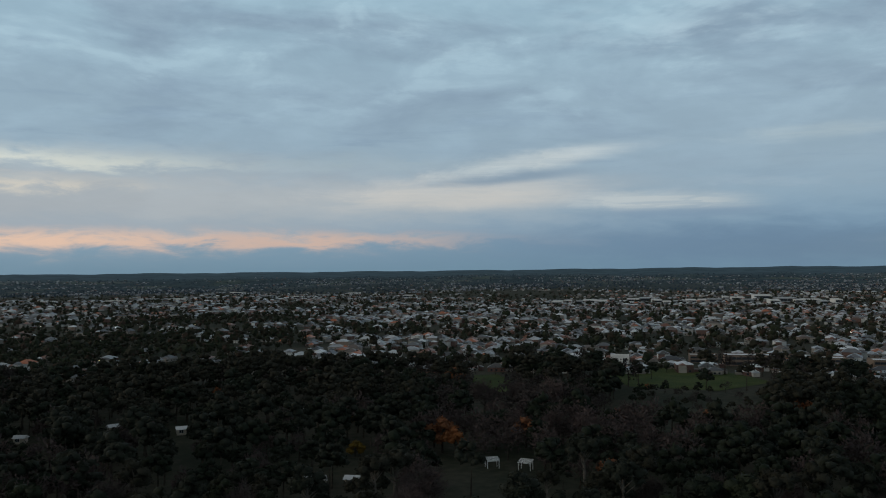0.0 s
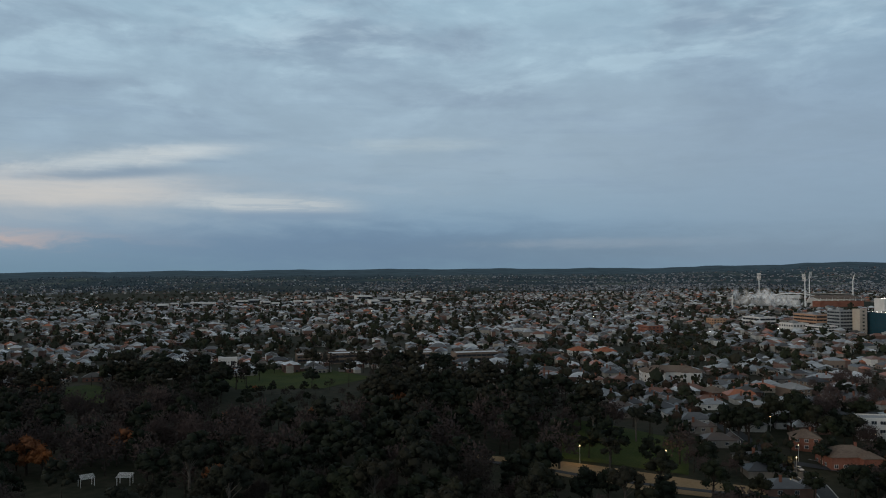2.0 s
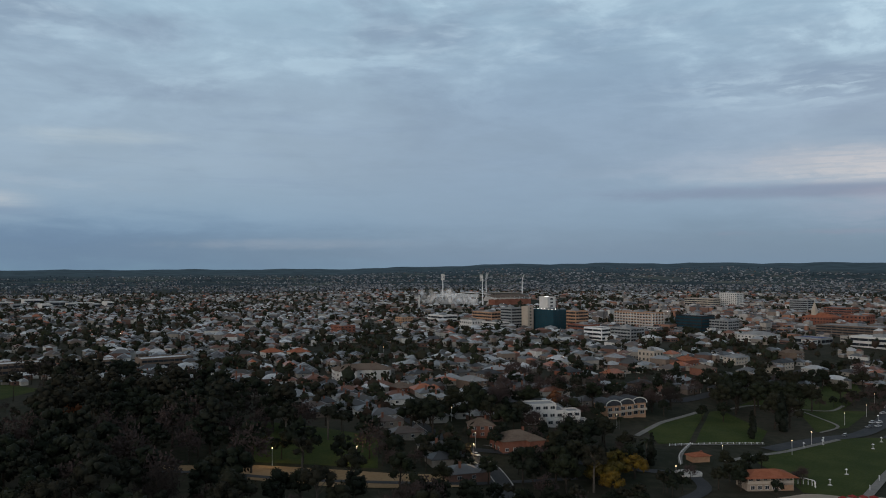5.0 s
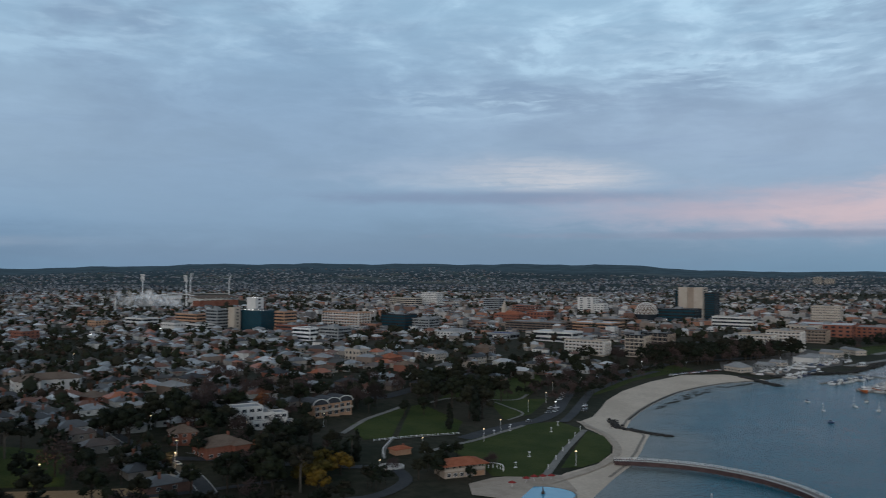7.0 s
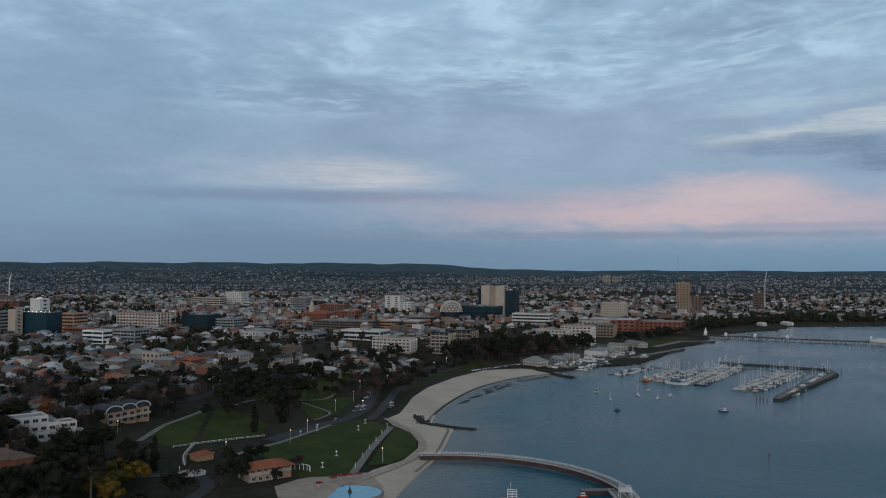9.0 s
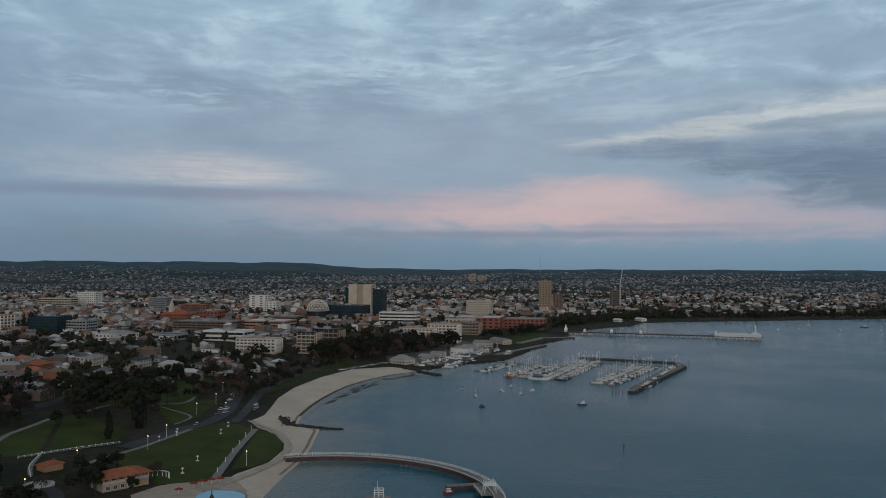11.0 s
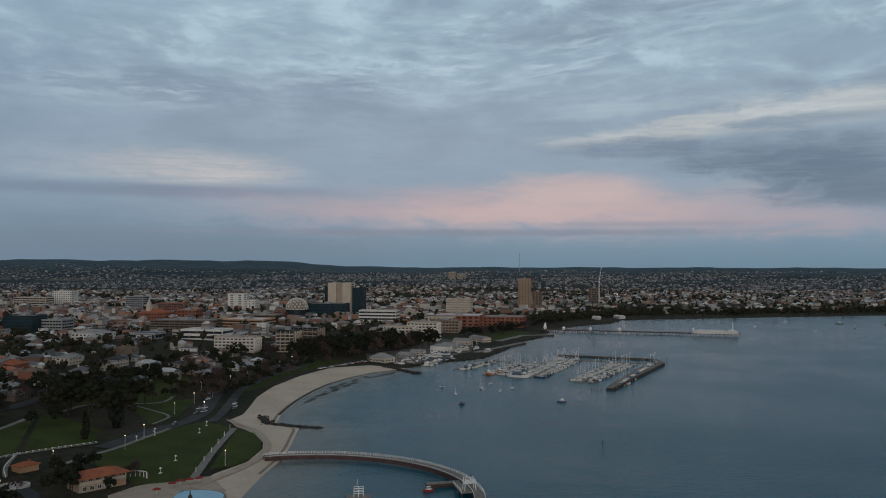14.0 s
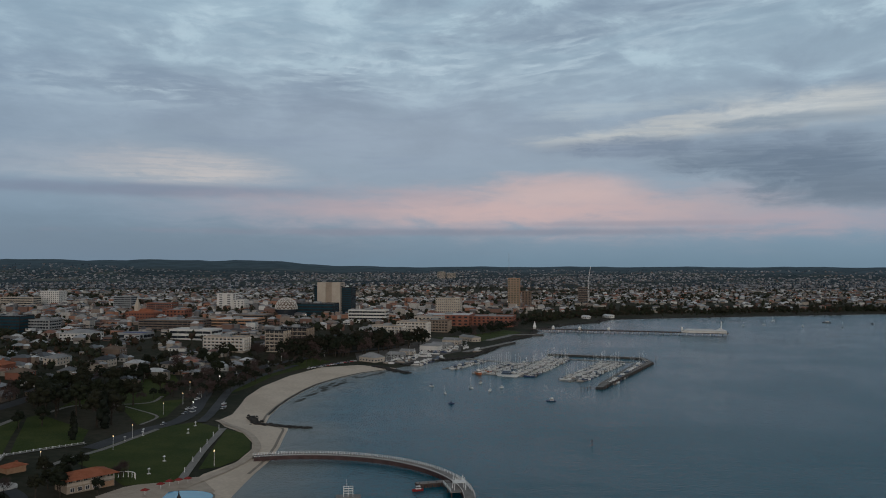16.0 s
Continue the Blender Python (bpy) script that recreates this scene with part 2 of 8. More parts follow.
def material(name, build, rough=0.8, metal=0.0, bump=None, spec=0.35):
    """A principled material; build(n, coordinates) gives the base colour socket or value."""
    if name in MATS:
        return MATS[name]
    m = bpy.data.materials.new(name)
    m.use_nodes = True
    n = Nodes(m.node_tree)
    b = m.node_tree.nodes["Principled BSDF"]
    b.inputs["Roughness"].default_value, b.inputs["Metallic"].default_value = rough, metal
    b.inputs["Specular IOR Level"].default_value = spec
    geo = n.add("ShaderNodeNewGeometry")
    n.put(b.inputs["Base Color"], build(n, geo.outputs["Position"], geo))
    if bump:
        k = n.add("ShaderNodeBump")
        k.inputs["Strength"].default_value, k.inputs["Distance"].default_value = bump[1], bump[2]
        n.put(k.inputs["Height"], n.noise(geo.outputs["Position"], bump[0], 5))
        link(m.node_tree, k.outputs[0], b.inputs["Normal"])
    MATS[name] = m
    return m


def mottled(name, c1, c2, scale, fine=None, rough=0.85, bump=None, metal=0.0, spec=0.12):
    """Two shades mingled at a large and a small scale."""
    def build(n, pos, geo):
        f = n.noise(pos, scale, 5)
        g = n.noise(pos, fine or scale * 9, 4)
        return n.mix(n.rng(n.math("ADD", n.math("MULTIPLY", f, 0.6), n.math("MULTIPLY", g, 0.4)), 0.38, 0.62), rgba(c1), rgba(c2))
    return material(name, build, rough, metal, bump, spec)


def varied(name, stops, rough=0.8, island=False, scale=0.35, metal=0.0, amount=0.35, spec=0.12):
    """One shade per thing, picked from stops, with streaks and grime over it."""
    def build(n, pos, geo):
        r = geo.outputs["Random Per Island"] if island else n.add("ShaderNodeObjectInfo").outputs["Random"]
        c = n.ramp(r, stops)
        c.node.color_ramp.interpolation = "CONSTANT"
        g = n.math("ADD", n.math("MULTIPLY", n.noise(pos, scale, 5), 0.6), n.math("MULTIPLY", n.noise(pos, scale * 8, 3), 0.4))
        return n.mix(n.rng(g, 0.35, 0.65, 0.0, amount), c, rgba((0.05, 0.05, 0.048)))
    return material(name, build, rough, metal, None, spec)


ROOFS = [(0.0, (0.36, 0.385, 0.41)), (0.09, (0.13, 0.135, 0.145)), (0.22, (0.50, 0.52, 0.54)), (0.30, (0.06, 0.058, 0.058)), (0.46, (0.20, 0.085, 0.055)),
         (0.56, (0.12, 0.088, 0.075)), (0.66, (0.30, 0.32, 0.34)), (0.75, (0.055, 0.06, 0.07)), (0.88, (0.66, 0.68, 0.70)), (0.955, (0.42, 0.13, 0.055))]
FLAT_ROOFS = [(0.0, (0.34, 0.345, 0.35)), (0.14, (0.14, 0.135, 0.135)), (0.32, (0.50, 0.51, 0.52)), (0.43, (0.24, 0.105, 0.07)), (0.57, (0.25, 0.205, 0.175)), (0.70, (0.66, 0.67, 0.68)), (0.78, (0.075, 0.075, 0.085)), (0.92, (0.19, 0.22, 0.26))]
# roof palette of the farthest houses, dimmed and greyed to imitate haze
HAZE_ROOFS = [(0.0, (0.16, 0.175, 0.20)), (0.26, (0.075, 0.085, 0.10)), (0.46, (0.17, 0.115, 0.095)), (0.62, (0.25, 0.26, 0.28)), (0.90, (0.46, 0.47, 0.48))]
WALLS = [(0.0, (0.36, 0.325, 0.28)), (0.20, (0.17, 0.10, 0.08)), (0.38, (0.46, 0.445, 0.41)), (0.54, (0.24, 0.185, 0.15)), (0.70, (0.66, 0.65, 0.62)), (0.82, (0.28, 0.25, 0.22))]
CIVIC = [(0.0, (0.40, 0.365, 0.33)), (0.14, (0.21, 0.125, 0.10)), (0.28, (0.48, 0.455, 0.43)), (0.42, (0.27, 0.21, 0.175)), (0.56, (0.66, 0.64, 0.61)), (0.68, (0.36, 0.185, 0.125)), (0.80, (0.17, 0.165, 0.17))]
def ground_colour(n, pos, geo):
    town = n.mix(n.rng(n.math("ADD", n.math("MULTIPLY", n.noise(pos, 0.012, 5), 0.6), n.math("MULTIPLY", n.noise(pos, 0.2, 4), 0.4)), 0.38, 0.62), rgba((0.021, 0.026, 0.015)), rgba((0.055, 0.050, 0.036)))
    # far scrub carries a blue cast in its colour, imitating distance haze
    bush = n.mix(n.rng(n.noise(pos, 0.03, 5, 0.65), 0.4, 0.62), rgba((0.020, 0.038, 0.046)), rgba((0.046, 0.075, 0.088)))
    cell = n.add("ShaderNodeTexVoronoi")
    cell.inputs["Scale"].default_value = 0.0065
    n.put(cell.inputs["Vector"], pos)
    paddock = n.ramp(n.add("ShaderNodeSeparateColor").outputs[0], [(0.0, (0.05, 0.075, 0.06)), (0.35, (0.10, 0.12, 0.095)), (0.6, (0.16, 0.165, 0.14)), (0.85, (0.08, 0.10, 0.10))])
    link(n.nt, cell.outputs["Color"], paddock.node.inputs[0].links[0].from_node.inputs[0])
    fields = n.mix(n.rng(n.noise(pos, 0.0035, 5, 0.6, 0.4), 0.5, 0.62, 0.0, 0.8), bush, paddock)
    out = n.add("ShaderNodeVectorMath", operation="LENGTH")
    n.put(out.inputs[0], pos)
    # beyond 4 km the base colour turns to painted blue haze
    haze_blue = n.mix(n.rng(n.noise(pos, 0.012, 5), 0.4, 0.6), rgba((0.050, 0.084, 0.106)), rgba((0.068, 0.110, 0.136)))
    fields = n.mix(n.rng(out.outputs["Value"], 3950, 4350), fields, haze_blue)
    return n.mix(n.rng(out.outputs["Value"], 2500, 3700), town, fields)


M_ground = material("ground_scrub_and_haze", ground_colour, 0.95, 0.0, None, 0.12)
M_lawn = mottled("lawn_grass", (0.034, 0.054, 0.012), (0.062, 0.078, 0.020), 0.05, 0.9, 0.95, (2.0, 0.4, 0.3))
# sandy verge colour, raised to hold some orange street lamp light as well
M_drygrass = mottled("lamplit_dry_grass", (0.27, 0.185, 0.10), (0.36, 0.25, 0.145), 0.06, 0.8, 0.95)
M_sand = mottled("sand", (0.54, 0.455, 0.37), (0.66, 0.565, 0.465), 0.03, 0.5, 0.95, (0.6, 0.3, 0.4))
M_wetsand = mottled("wet_sand", (0.20, 0.165, 0.13), (0.28, 0.235, 0.19), 0.1, 1.0, 0.6)
M_road = mottled("asphalt", (0.055, 0.060, 0.067), (0.080, 0.084, 0.090), 0.08, 1.2, 0.9)
M_path = mottled("concrete_path", (0.20, 0.195, 0.18), (0.27, 0.26, 0.245), 0.2, 2.0, 0.9)
M_rock = mottled("dark_rock", (0.025, 0.025, 0.026), (0.07, 0.068, 0.064), 0.4, 2.5, 0.85, (1.2, 0.8, 0.5))
M_weed = mottled("seaweed", (0.018, 0.018, 0.014), (0.04, 0.036, 0.028), 0.3, 2.5, 0.7)
M_deck = mottled("weathered_planks", (0.21, 0.20, 0.195), (0.29, 0.28, 0.27), 0.3, 3.0, 0.8)
M_timber = mottled("dark_timber", (0.055, 0.042, 0.038), (0.11, 0.080, 0.07), 0.4, 4.0, 0.85)
M_white = mottled("white_paint", (0.70, 0.70, 0.69), (0.80, 0.80, 0.79), 0.4, 3.0, 0.5)
M_conc = mottled("pale_concrete", (0.42, 0.40, 0.37), (0.52, 0.50, 0.47), 0.2, 1.5, 0.85)
M_roofs = varied("house_roofs", ROOFS, 0.42, True, spec=0.4)
M_flatroofs = varied("flat_roofs", FLAT_ROOFS, 0.55, True, spec=0.3)
M_hazeroofs = varied("hazy_hillside_roofs", HAZE_ROOFS, 0.45, True, spec=0.4)
M_walls = varied("house_walls", WALLS, 0.9, True, amount=0.28)
M_civic = varied("commercial_walls", CIVIC, 0.85, True)
M_leaf_far = varied("far_leaves", [(0.0, (0.016, 0.022, 0.010)), (0.3, (0.022, 0.028, 0.012)), (0.6, (0.030, 0.028, 0.016)), (0.85, (0.045, 0.028, 0.018))], 0.9, True)

# leaves of far trees, blue added to their colour in place of haze
M_leaf_haze = varied("hazy_hill_leaves", [(0.0, (0.026, 0.047, 0.070)), (0.4, (0.034, 0.059, 0.086)), (0.8, (0.046, 0.068, 0.092))], 0.9, True)


def water_colour(n, pos, geo):
    shore = n.add("ShaderNodeAttribute", attribute_name="shore").outputs["Fac"]
    f = n.math("ADD", shore, n.math("MULTIPLY", n.math("SUBTRACT", n.noise(pos, 0.03, 5), 0.5), 0.7))
    return n.mix(n.rng(f, 0.1, 0.95), rgba((0.002, 0.090, 0.134)), rgba((0.15, 0.165, 0.155)))


M_water = material("bay_water", water_colour, 0.16, 0.0, None, 0.44)
wb = M_water.node_tree.nodes["Principled BSDF"]
wb.inputs["IOR"].default_value = 1.18
wb.inputs["Specular Tint"].default_value = (0.20, 0.74, 1.0, 1)
wnn = Nodes(M_water.node_tree)
wgeo = wnn.add("ShaderNodeNewGeometry").outputs["Position"]
wbump = wnn.add("ShaderNodeBump")
wbump.inputs["Strength"].default_value, wbump.inputs["Distance"].default_value = 0.55, 0.6
wnn.put(wbump.inputs["Height"], wnn.math("ADD", wnn.noise(wgeo, 0.5, 5), wnn.math("MULTIPLY", wnn.noise(wgeo, 0.04, 3), 2.0)))
link(M_water.node_tree, wbump.outputs[0], wb.inputs["Normal"])
wnn.put(wb.inputs["Roughness"], wnn.rng(wnn.noise(wgeo, 0.006, 4), 0.35, 0.65, 0.10, 0.24))

# ------------------------------------------------------------------ the lie of the land
COAST = np.array([(-4950, -1000), (-1800, -500), (-600, -260), (-100, -120), (60, -50), (160, 15), (240, 60), (300, 84), (347, 86), (382, 85), (409, 83), (440, 84),
                  (462, 86), (488, 88), (501, 104), (531, 107), (565, 107), (598, 105), (634, 101), (668, 95), (705, 82), (737, 66), (757, 46), (786, 28), (822, 2), (847, -32), (918, -59),
                  (1046, -93), (1095, -123), (1227, -146), (1307, -199), (1357, -255), (1440, -292), (1470, -358), (1518, -538), (1587, -777),
                  (1620, -1000), (1560, -1700), (1300, -2600), (800, -4950)], float)
SEA = np.vstack([COAST, [(-4950, -4950)]])
SKYLINE_A = [-180, -28, 0, 20, 40, 46, 52, 60, 70, 77, 80, 83, 87, 95, 118, 180]
SKYLINE_E = [-0.22, -0.22, -0.2, -0.10, -0.08, 0.08, 0.24, 0.27, 0.25, 0.24, 0.12, -0.12, -0.22, -0.2, -0.2, -0.22]


def shore_distance(x, y):
    """Metres inland from the waterline, negative over water."""
    x, y = np.asarray(x, float), np.asarray(y, float)
    best = np.full(x.shape, 1e9)
    for (x0, y0), (x1, y1) in zip(COAST[:-1], COAST[1:]):
        k = np.clip(((x - x0) * (x1 - x0) + (y - y0) * (y1 - y0)) / ((x1 - x0) ** 2 + (y1 - y0) ** 2), 0, 1)
        best = np.minimum(best, np.hypot(x - x0 - k * (x1 - x0), y - y0 - k * (y1 - y0)))
    return np.where(inside(SEA, x, y), -best, best)


def inside(poly, x, y):
    x, y = np.asarray(x, float), np.asarray(y, float)
    odd = np.zeros(x.shape, bool)
    for (x0, y0), (x1, y1) in zip(poly, np.roll(poly, -1, axis=0)):
        if y0 != y1:
            odd ^= ((y0 > y) != (y1 > y)) & (x < (x1 - x0) * (y - y0) / (y1 - y0) + x0)
    return odd


def smooth(a, b, v):
    k = np.clip((v - a) / (b - a), 0, 1)
    return k * k * (3 - 2 * k)


def height(x, y):
    """Ground height in metres above the bay."""
    x, y = np.asarray(x, float), np.asarray(y, float)
    s = shore_distance(x, y)
    r, a = np.hypot(x, y), np.degrees(np.arctan2(x, y))
    z = np.where(s < 0, np.maximum(-5, 0.05 * s), np.minimum(0.07 * s, 2.1))
    z = z + 13 * smooth(50, 270, s)
    top = EYE_Z + 4700 * np.tan(np.radians(np.interp(a, SKYLINE_A, SKYLINE_E)))
    roll = 9 * np.sin(x * 0.0021 + 1) * np.sin(y * 0.0017 + 2) + 5 * np.sin(x * 0.0052) * np.sin(y * 0.0047 + 1)
    far = np.clip((r - 2500) / 2200, 0, 1) ** 2.0
    ridge = 1 + 0.05 * np.sin(a * 0.9) + 0.03 * np.sin(a * 2.3 + 1) + 0.015 * np.sin(a * 5.1)
    z = z + np.clip((s - 60) / 500, 0, 1) * (far * ((top - 15) * (1 + (ridge - 1) * 0.6)) + roll * smooth(1300, 2300, r) * (1 - far))
    return z
# ------------------------------------------------------------------ building helpers
def mesh_np(name, verts, face_sets, mats, slots=None, smooth_faces=False):
    """A mesh from arrays: verts n x 3 and a list of face arrays, each m x k."""
    me = bpy.data.meshes.new(name)
    verts = np.asarray(verts, np.float32)
    me.vertices.add(len(verts))
    me.vertices.foreach_set("co", verts.ravel())
    loops = np.concatenate([np.asarray(f).ravel() for f in face_sets]).astype(np.int32)
    sizes = np.concatenate([np.full(len(f), np.asarray(f).shape[1]) for f in face_sets]).astype(np.int32)
    me.loops.add(len(loops))
    me.loops.foreach_set("vertex_index", loops)
    me.polygons.add(len(sizes))
    me.polygons.foreach_set("loop_start", np.concatenate([[0], np.cumsum(sizes)[:-1]]).astype(np.int32))
    for m in mats:
        me.materials.append(m)
    if slots is not None:
        me.polygons.foreach_set("material_index", np.asarray(slots, np.int32))
    me.polygons.foreach_set("use_smooth", np.full(len(sizes), smooth_faces))
    me.update(calc_edges=True)
    me.validate()
    return me


class Geo:
    """Gathers simple solids for one mesh."""

    def __init__(self):
        self.v, self.f, self.m = [], [], []

    def face_block(self, vs, fs, mat=0):
        o = len(self.v)
        self.v += [tuple(v) for v in vs]
        self.f += [tuple(i + o for i in f) for f in fs]
        self.m += [mat] * len(fs)

    def box(self, x, y, z, sx, sy, sz, mat=0, rz=0.0, taper=1.0):
        """A box that stands on z, centred on x, y."""
        c, s = math.cos(rz), math.sin(rz)
        vs = []
        for k, (zz, t) in enumerate(((z, 1.0), (z + sz, taper))):
            for px, py in ((-1, -1), (1, -1), (1, 1), (-1, 1)):
                ax, ay = px * sx / 2 * t, py * sy / 2 * t
                vs.append((x + c * ax - s * ay, y + s * ax + c * ay, zz))
        self.face_block(vs, [(3, 2, 1, 0), (4, 5, 6, 7), (0, 1, 5, 4), (1, 2, 6, 5), (2, 3, 7, 6), (3, 0, 4, 7)], mat)

    def tube(self, p, q, r0, r1=None, n=6, mat=0, caps=True):
        p, q = Vector(p), Vector(q)
        r1 = r0 if r1 is None else r1
        d = (q - p).normalized()
        a = d.orthogonal().normalized()
        b = d.cross(a)
        vs = [o + (a * math.cos(2 * math.pi * i / n) + b * math.sin(2 * math.pi * i / n)) * r for o, r in ((p, r0), (q, r1)) for i in range(n)]
        fs = [(i, (i + 1) % n, n + (i + 1) % n, n + i) for i in range(n)]
        if caps:
            fs += [tuple(range(n))[::-1], tuple(range(n, 2 * n))]
        self.face_block(vs, fs, mat)

    def prism(self, poly, z0, z1, mat=0):
        n = len(poly)
        vs = [(x, y, z0) for x, y in poly] + [(x, y, z1) for x, y in poly]
        self.face_block(vs, [tuple(range(n))[::-1], tuple(range(n, 2 * n))] + [(i, (i + 1) % n, n + (i + 1) % n, n + i) for i in range(n)], mat)

    def hip(self, x, y, z, sx, sy, rise, over=0.5, mat=0, gable=False, thick=0.18):
        """A hipped or gabled roof with eaves, ridge along the longer side."""
        ex, ey = sx / 2 + over, sy / 2 + over
        if sx >= sy:
            k = ex if gable else max(ex - ey, 0.3)
            top = [(x - k, y, z + rise), (x + k, y, z + rise)]
            fs = [(4, 5, 9, 8), (5, 6, 9), (6, 7, 8, 9), (7, 4, 8)]
        else:
            k = ey if gable else max(ey - ex, 0.3)
            top = [(x, y - k, z + rise), (x, y + k, z + rise)]
            fs = [(4, 5, 8), (5, 6, 9, 8), (6, 7, 9), (7, 4, 8, 9)]
        low = [(x - ex, y - ey), (x + ex, y - ey), (x + ex, y + ey), (x - ex, y + ey)]
        vs = [(a, b, z - thick) for a, b in low] + [(a, b, z) for a, b in low] + top
        self.face_block(vs, fs + [(3, 2, 1, 0), (0, 1, 5, 4), (1, 2, 6, 5), (2, 3, 7, 6), (3, 0, 4, 7)], mat)

    def mesh(self, name, *mats):
        me = bpy.data.meshes.new(name)
        me.from_pydata(self.v, [], self.f)
        for m in mats:
            me.materials.append(m)
        me.polygons.foreach_set("material_index", np.array(self.m, np.int32))
        me.update()
        return me


def thing(name, x, y, z=0.0, rz=0.0, label="", category="", group="", kind=""):
    ob = new(name)
    ob.matrix_basis = pose(x, y, z, 0, 0, rz)
    ob.empty_display_size = 0.5
    return tagged(ob, label, category, group, kind)


def part(name, data, parent, label="", at=None):
    """Links a mesh as one part under a thing or a part."""
    ob = new(name, data)
    ob.parent = parent
    if at is not None:
        ob.matrix_basis = at
    if label:
        ob["label"] = label
    return ob


def ground_at(x, y):
    return float(height(np.array([x]), np.array([y]))[0])


def drape(name, poly, mat, lift, step, label, category, kind="structure"):
    """A flat area laid on the ground, cut so that it follows the slopes."""
    bm = bmesh.new()
    bm.faces.new([bm.verts.new((x, y, 0)) for x, y in poly])
    xs, ys = [p[0] for p in poly], [p[1] for p in poly]
    for lo, hi_, no in ((min(xs), max(xs), (1, 0, 0)), (min(ys), max(ys), (0, 1, 0))):
        for k in np.arange(math.ceil(lo / step) * step, hi_, step):
            bmesh.ops.bisect_plane(bm, geom=bm.verts[:] + bm.edges[:] + bm.faces[:], plane_co=(k * no[0], k * no[1], 0), plane_no=no)
    bmesh.ops.triangulate(bm, faces=bm.faces[:])
    p = np.array([v.co[:2] for v in bm.verts])
    for v, z in zip(bm.verts, height(p[:, 0], p[:, 1])):
        v.co.z = z + lift
    for f in bm.faces:
        if f.normal.z < 0:
            f.normal_flip()
    me = bpy.data.meshes.new(name)
    bm.to_mesh(me)
    bm.free()
    me.materials.append(mat)
    return tagged(new(name, me), label, category, kind=kind)


def ribbon(points, width, step=6.0):
    """Points of a strip along a line: its outline."""
    p = np.array(points, float)
    seg = np.hypot(*np.diff(p, axis=0).T)
    at = np.concatenate([[0], np.cumsum(seg)])
    k = np.linspace(0, at[-1], max(2, int(at[-1] / step)))
    q = np.stack([np.interp(k, at, p[:, 0]), np.interp(k, at, p[:, 1])], 1)
    for _ in range(3):
        q[1:-1] = (q[:-2] + 2 * q[1:-1] + q[2:]) / 4
    d = np.gradient(q, axis=0)
    n = np.stack([-d[:, 1], d[:, 0]], 1) / np.hypot(d[:, 0], d[:, 1])[:, None]
    return q + n * width / 2, q - n * width / 2


def strip(name, points, width, mat, lift, label, category, kind="structure", step=6.0):
    a, b = ribbon(points, width, step)
    v = np.concatenate([a, b])
    z = height(v[:, 0], v[:, 1]) + lift
    n = len(a)
    i = np.arange(n - 1)
    me = mesh_np(name, np.c_[v, z], [np.stack([n + i, n + i + 1, i + 1, i], 1)], [mat])
    return tagged(new(name, me), label, category, kind=kind)


def wall_line(name, points, width, high, mat, label, category, step=6.0, kind="structure"):
    """A low wall or kerb that follows a line on the ground."""
    a, b = ribbon(points, width, step)
    n = len(a)
    za, zb = height(a[:, 0], a[:, 1]), height(b[:, 0], b[:, 1])
    v = np.concatenate([np.c_[a, za - 0.4], np.c_[a, za + high], np.c_[b, zb + high], np.c_[b, zb - 0.4]])
    i = np.arange(n - 1)
    fs = [np.stack([k * n + i, k * n + i + 1, (k + 1) * n + i + 1, (k + 1) * n + i], 1)[:, ::-1] for k in range(3)]
    return tagged(new(name, mesh_np(name, v, fs, [mat])), label, category, kind=kind)


# ------------------------------------------------------------------ ground and bay
radii = np.concatenate([[0.0], np.geomspace(60, 4960, 190)])
azim = np.radians(np.arange(0, 360, 0.75))
RR, AA = np.meshgrid(radii[1:], azim, indexing="ij")
gx, gy = (RR * np.sin(AA)).ravel(), (RR * np.cos(AA)).ravel()
gs = shore_distance(gx, gy)
na = len(azim)
ri, ai = np.meshgrid(np.arange(len(radii) - 2), np.arange(na), indexing="ij")
quads = np.stack([ri * na + ai, (ri + 1) * na + ai, (ri + 1) * na + (ai + 1) % na, ri * na + (ai + 1) % na], -1).reshape(-1, 4)[:, ::-1]
cap = np.stack([np.full(na, len(gx)), np.arange(na), (np.arange(na) + 1) % na], 1)[:, ::-1]
gv = np.r_[np.c_[gx, gy, height(gx, gy)], [[0, 0, ground_at(0, 0)]]]
ground = tagged(new("ground", mesh_np("ground", gv, [quads, cap], [M_ground], smooth_faces=True)), "dark scrubby ground of the town rising to low hills, tinted blue far off for haze", "ground", kind="structure")
wet = gs < 40
keep = wet[quads].any(1)
used = np.unique(quads[keep])
remap = np.zeros(len(gx), int)
remap[used] = np.arange(len(used))
wme = mesh_np("water", np.c_[gx[used], gy[used], np.zeros(len(used))], [remap[quads[keep]]], [M_water], smooth_faces=True)
att = wme.attributes.new("shore", "FLOAT", "POINT")
att.data.foreach_set("value", np.clip(1 + gs[used] / 60, 0, 1).astype(np.float32))
tagged(new("water", wme), "calm blue-grey bay water at dusk", "water", kind="structure")

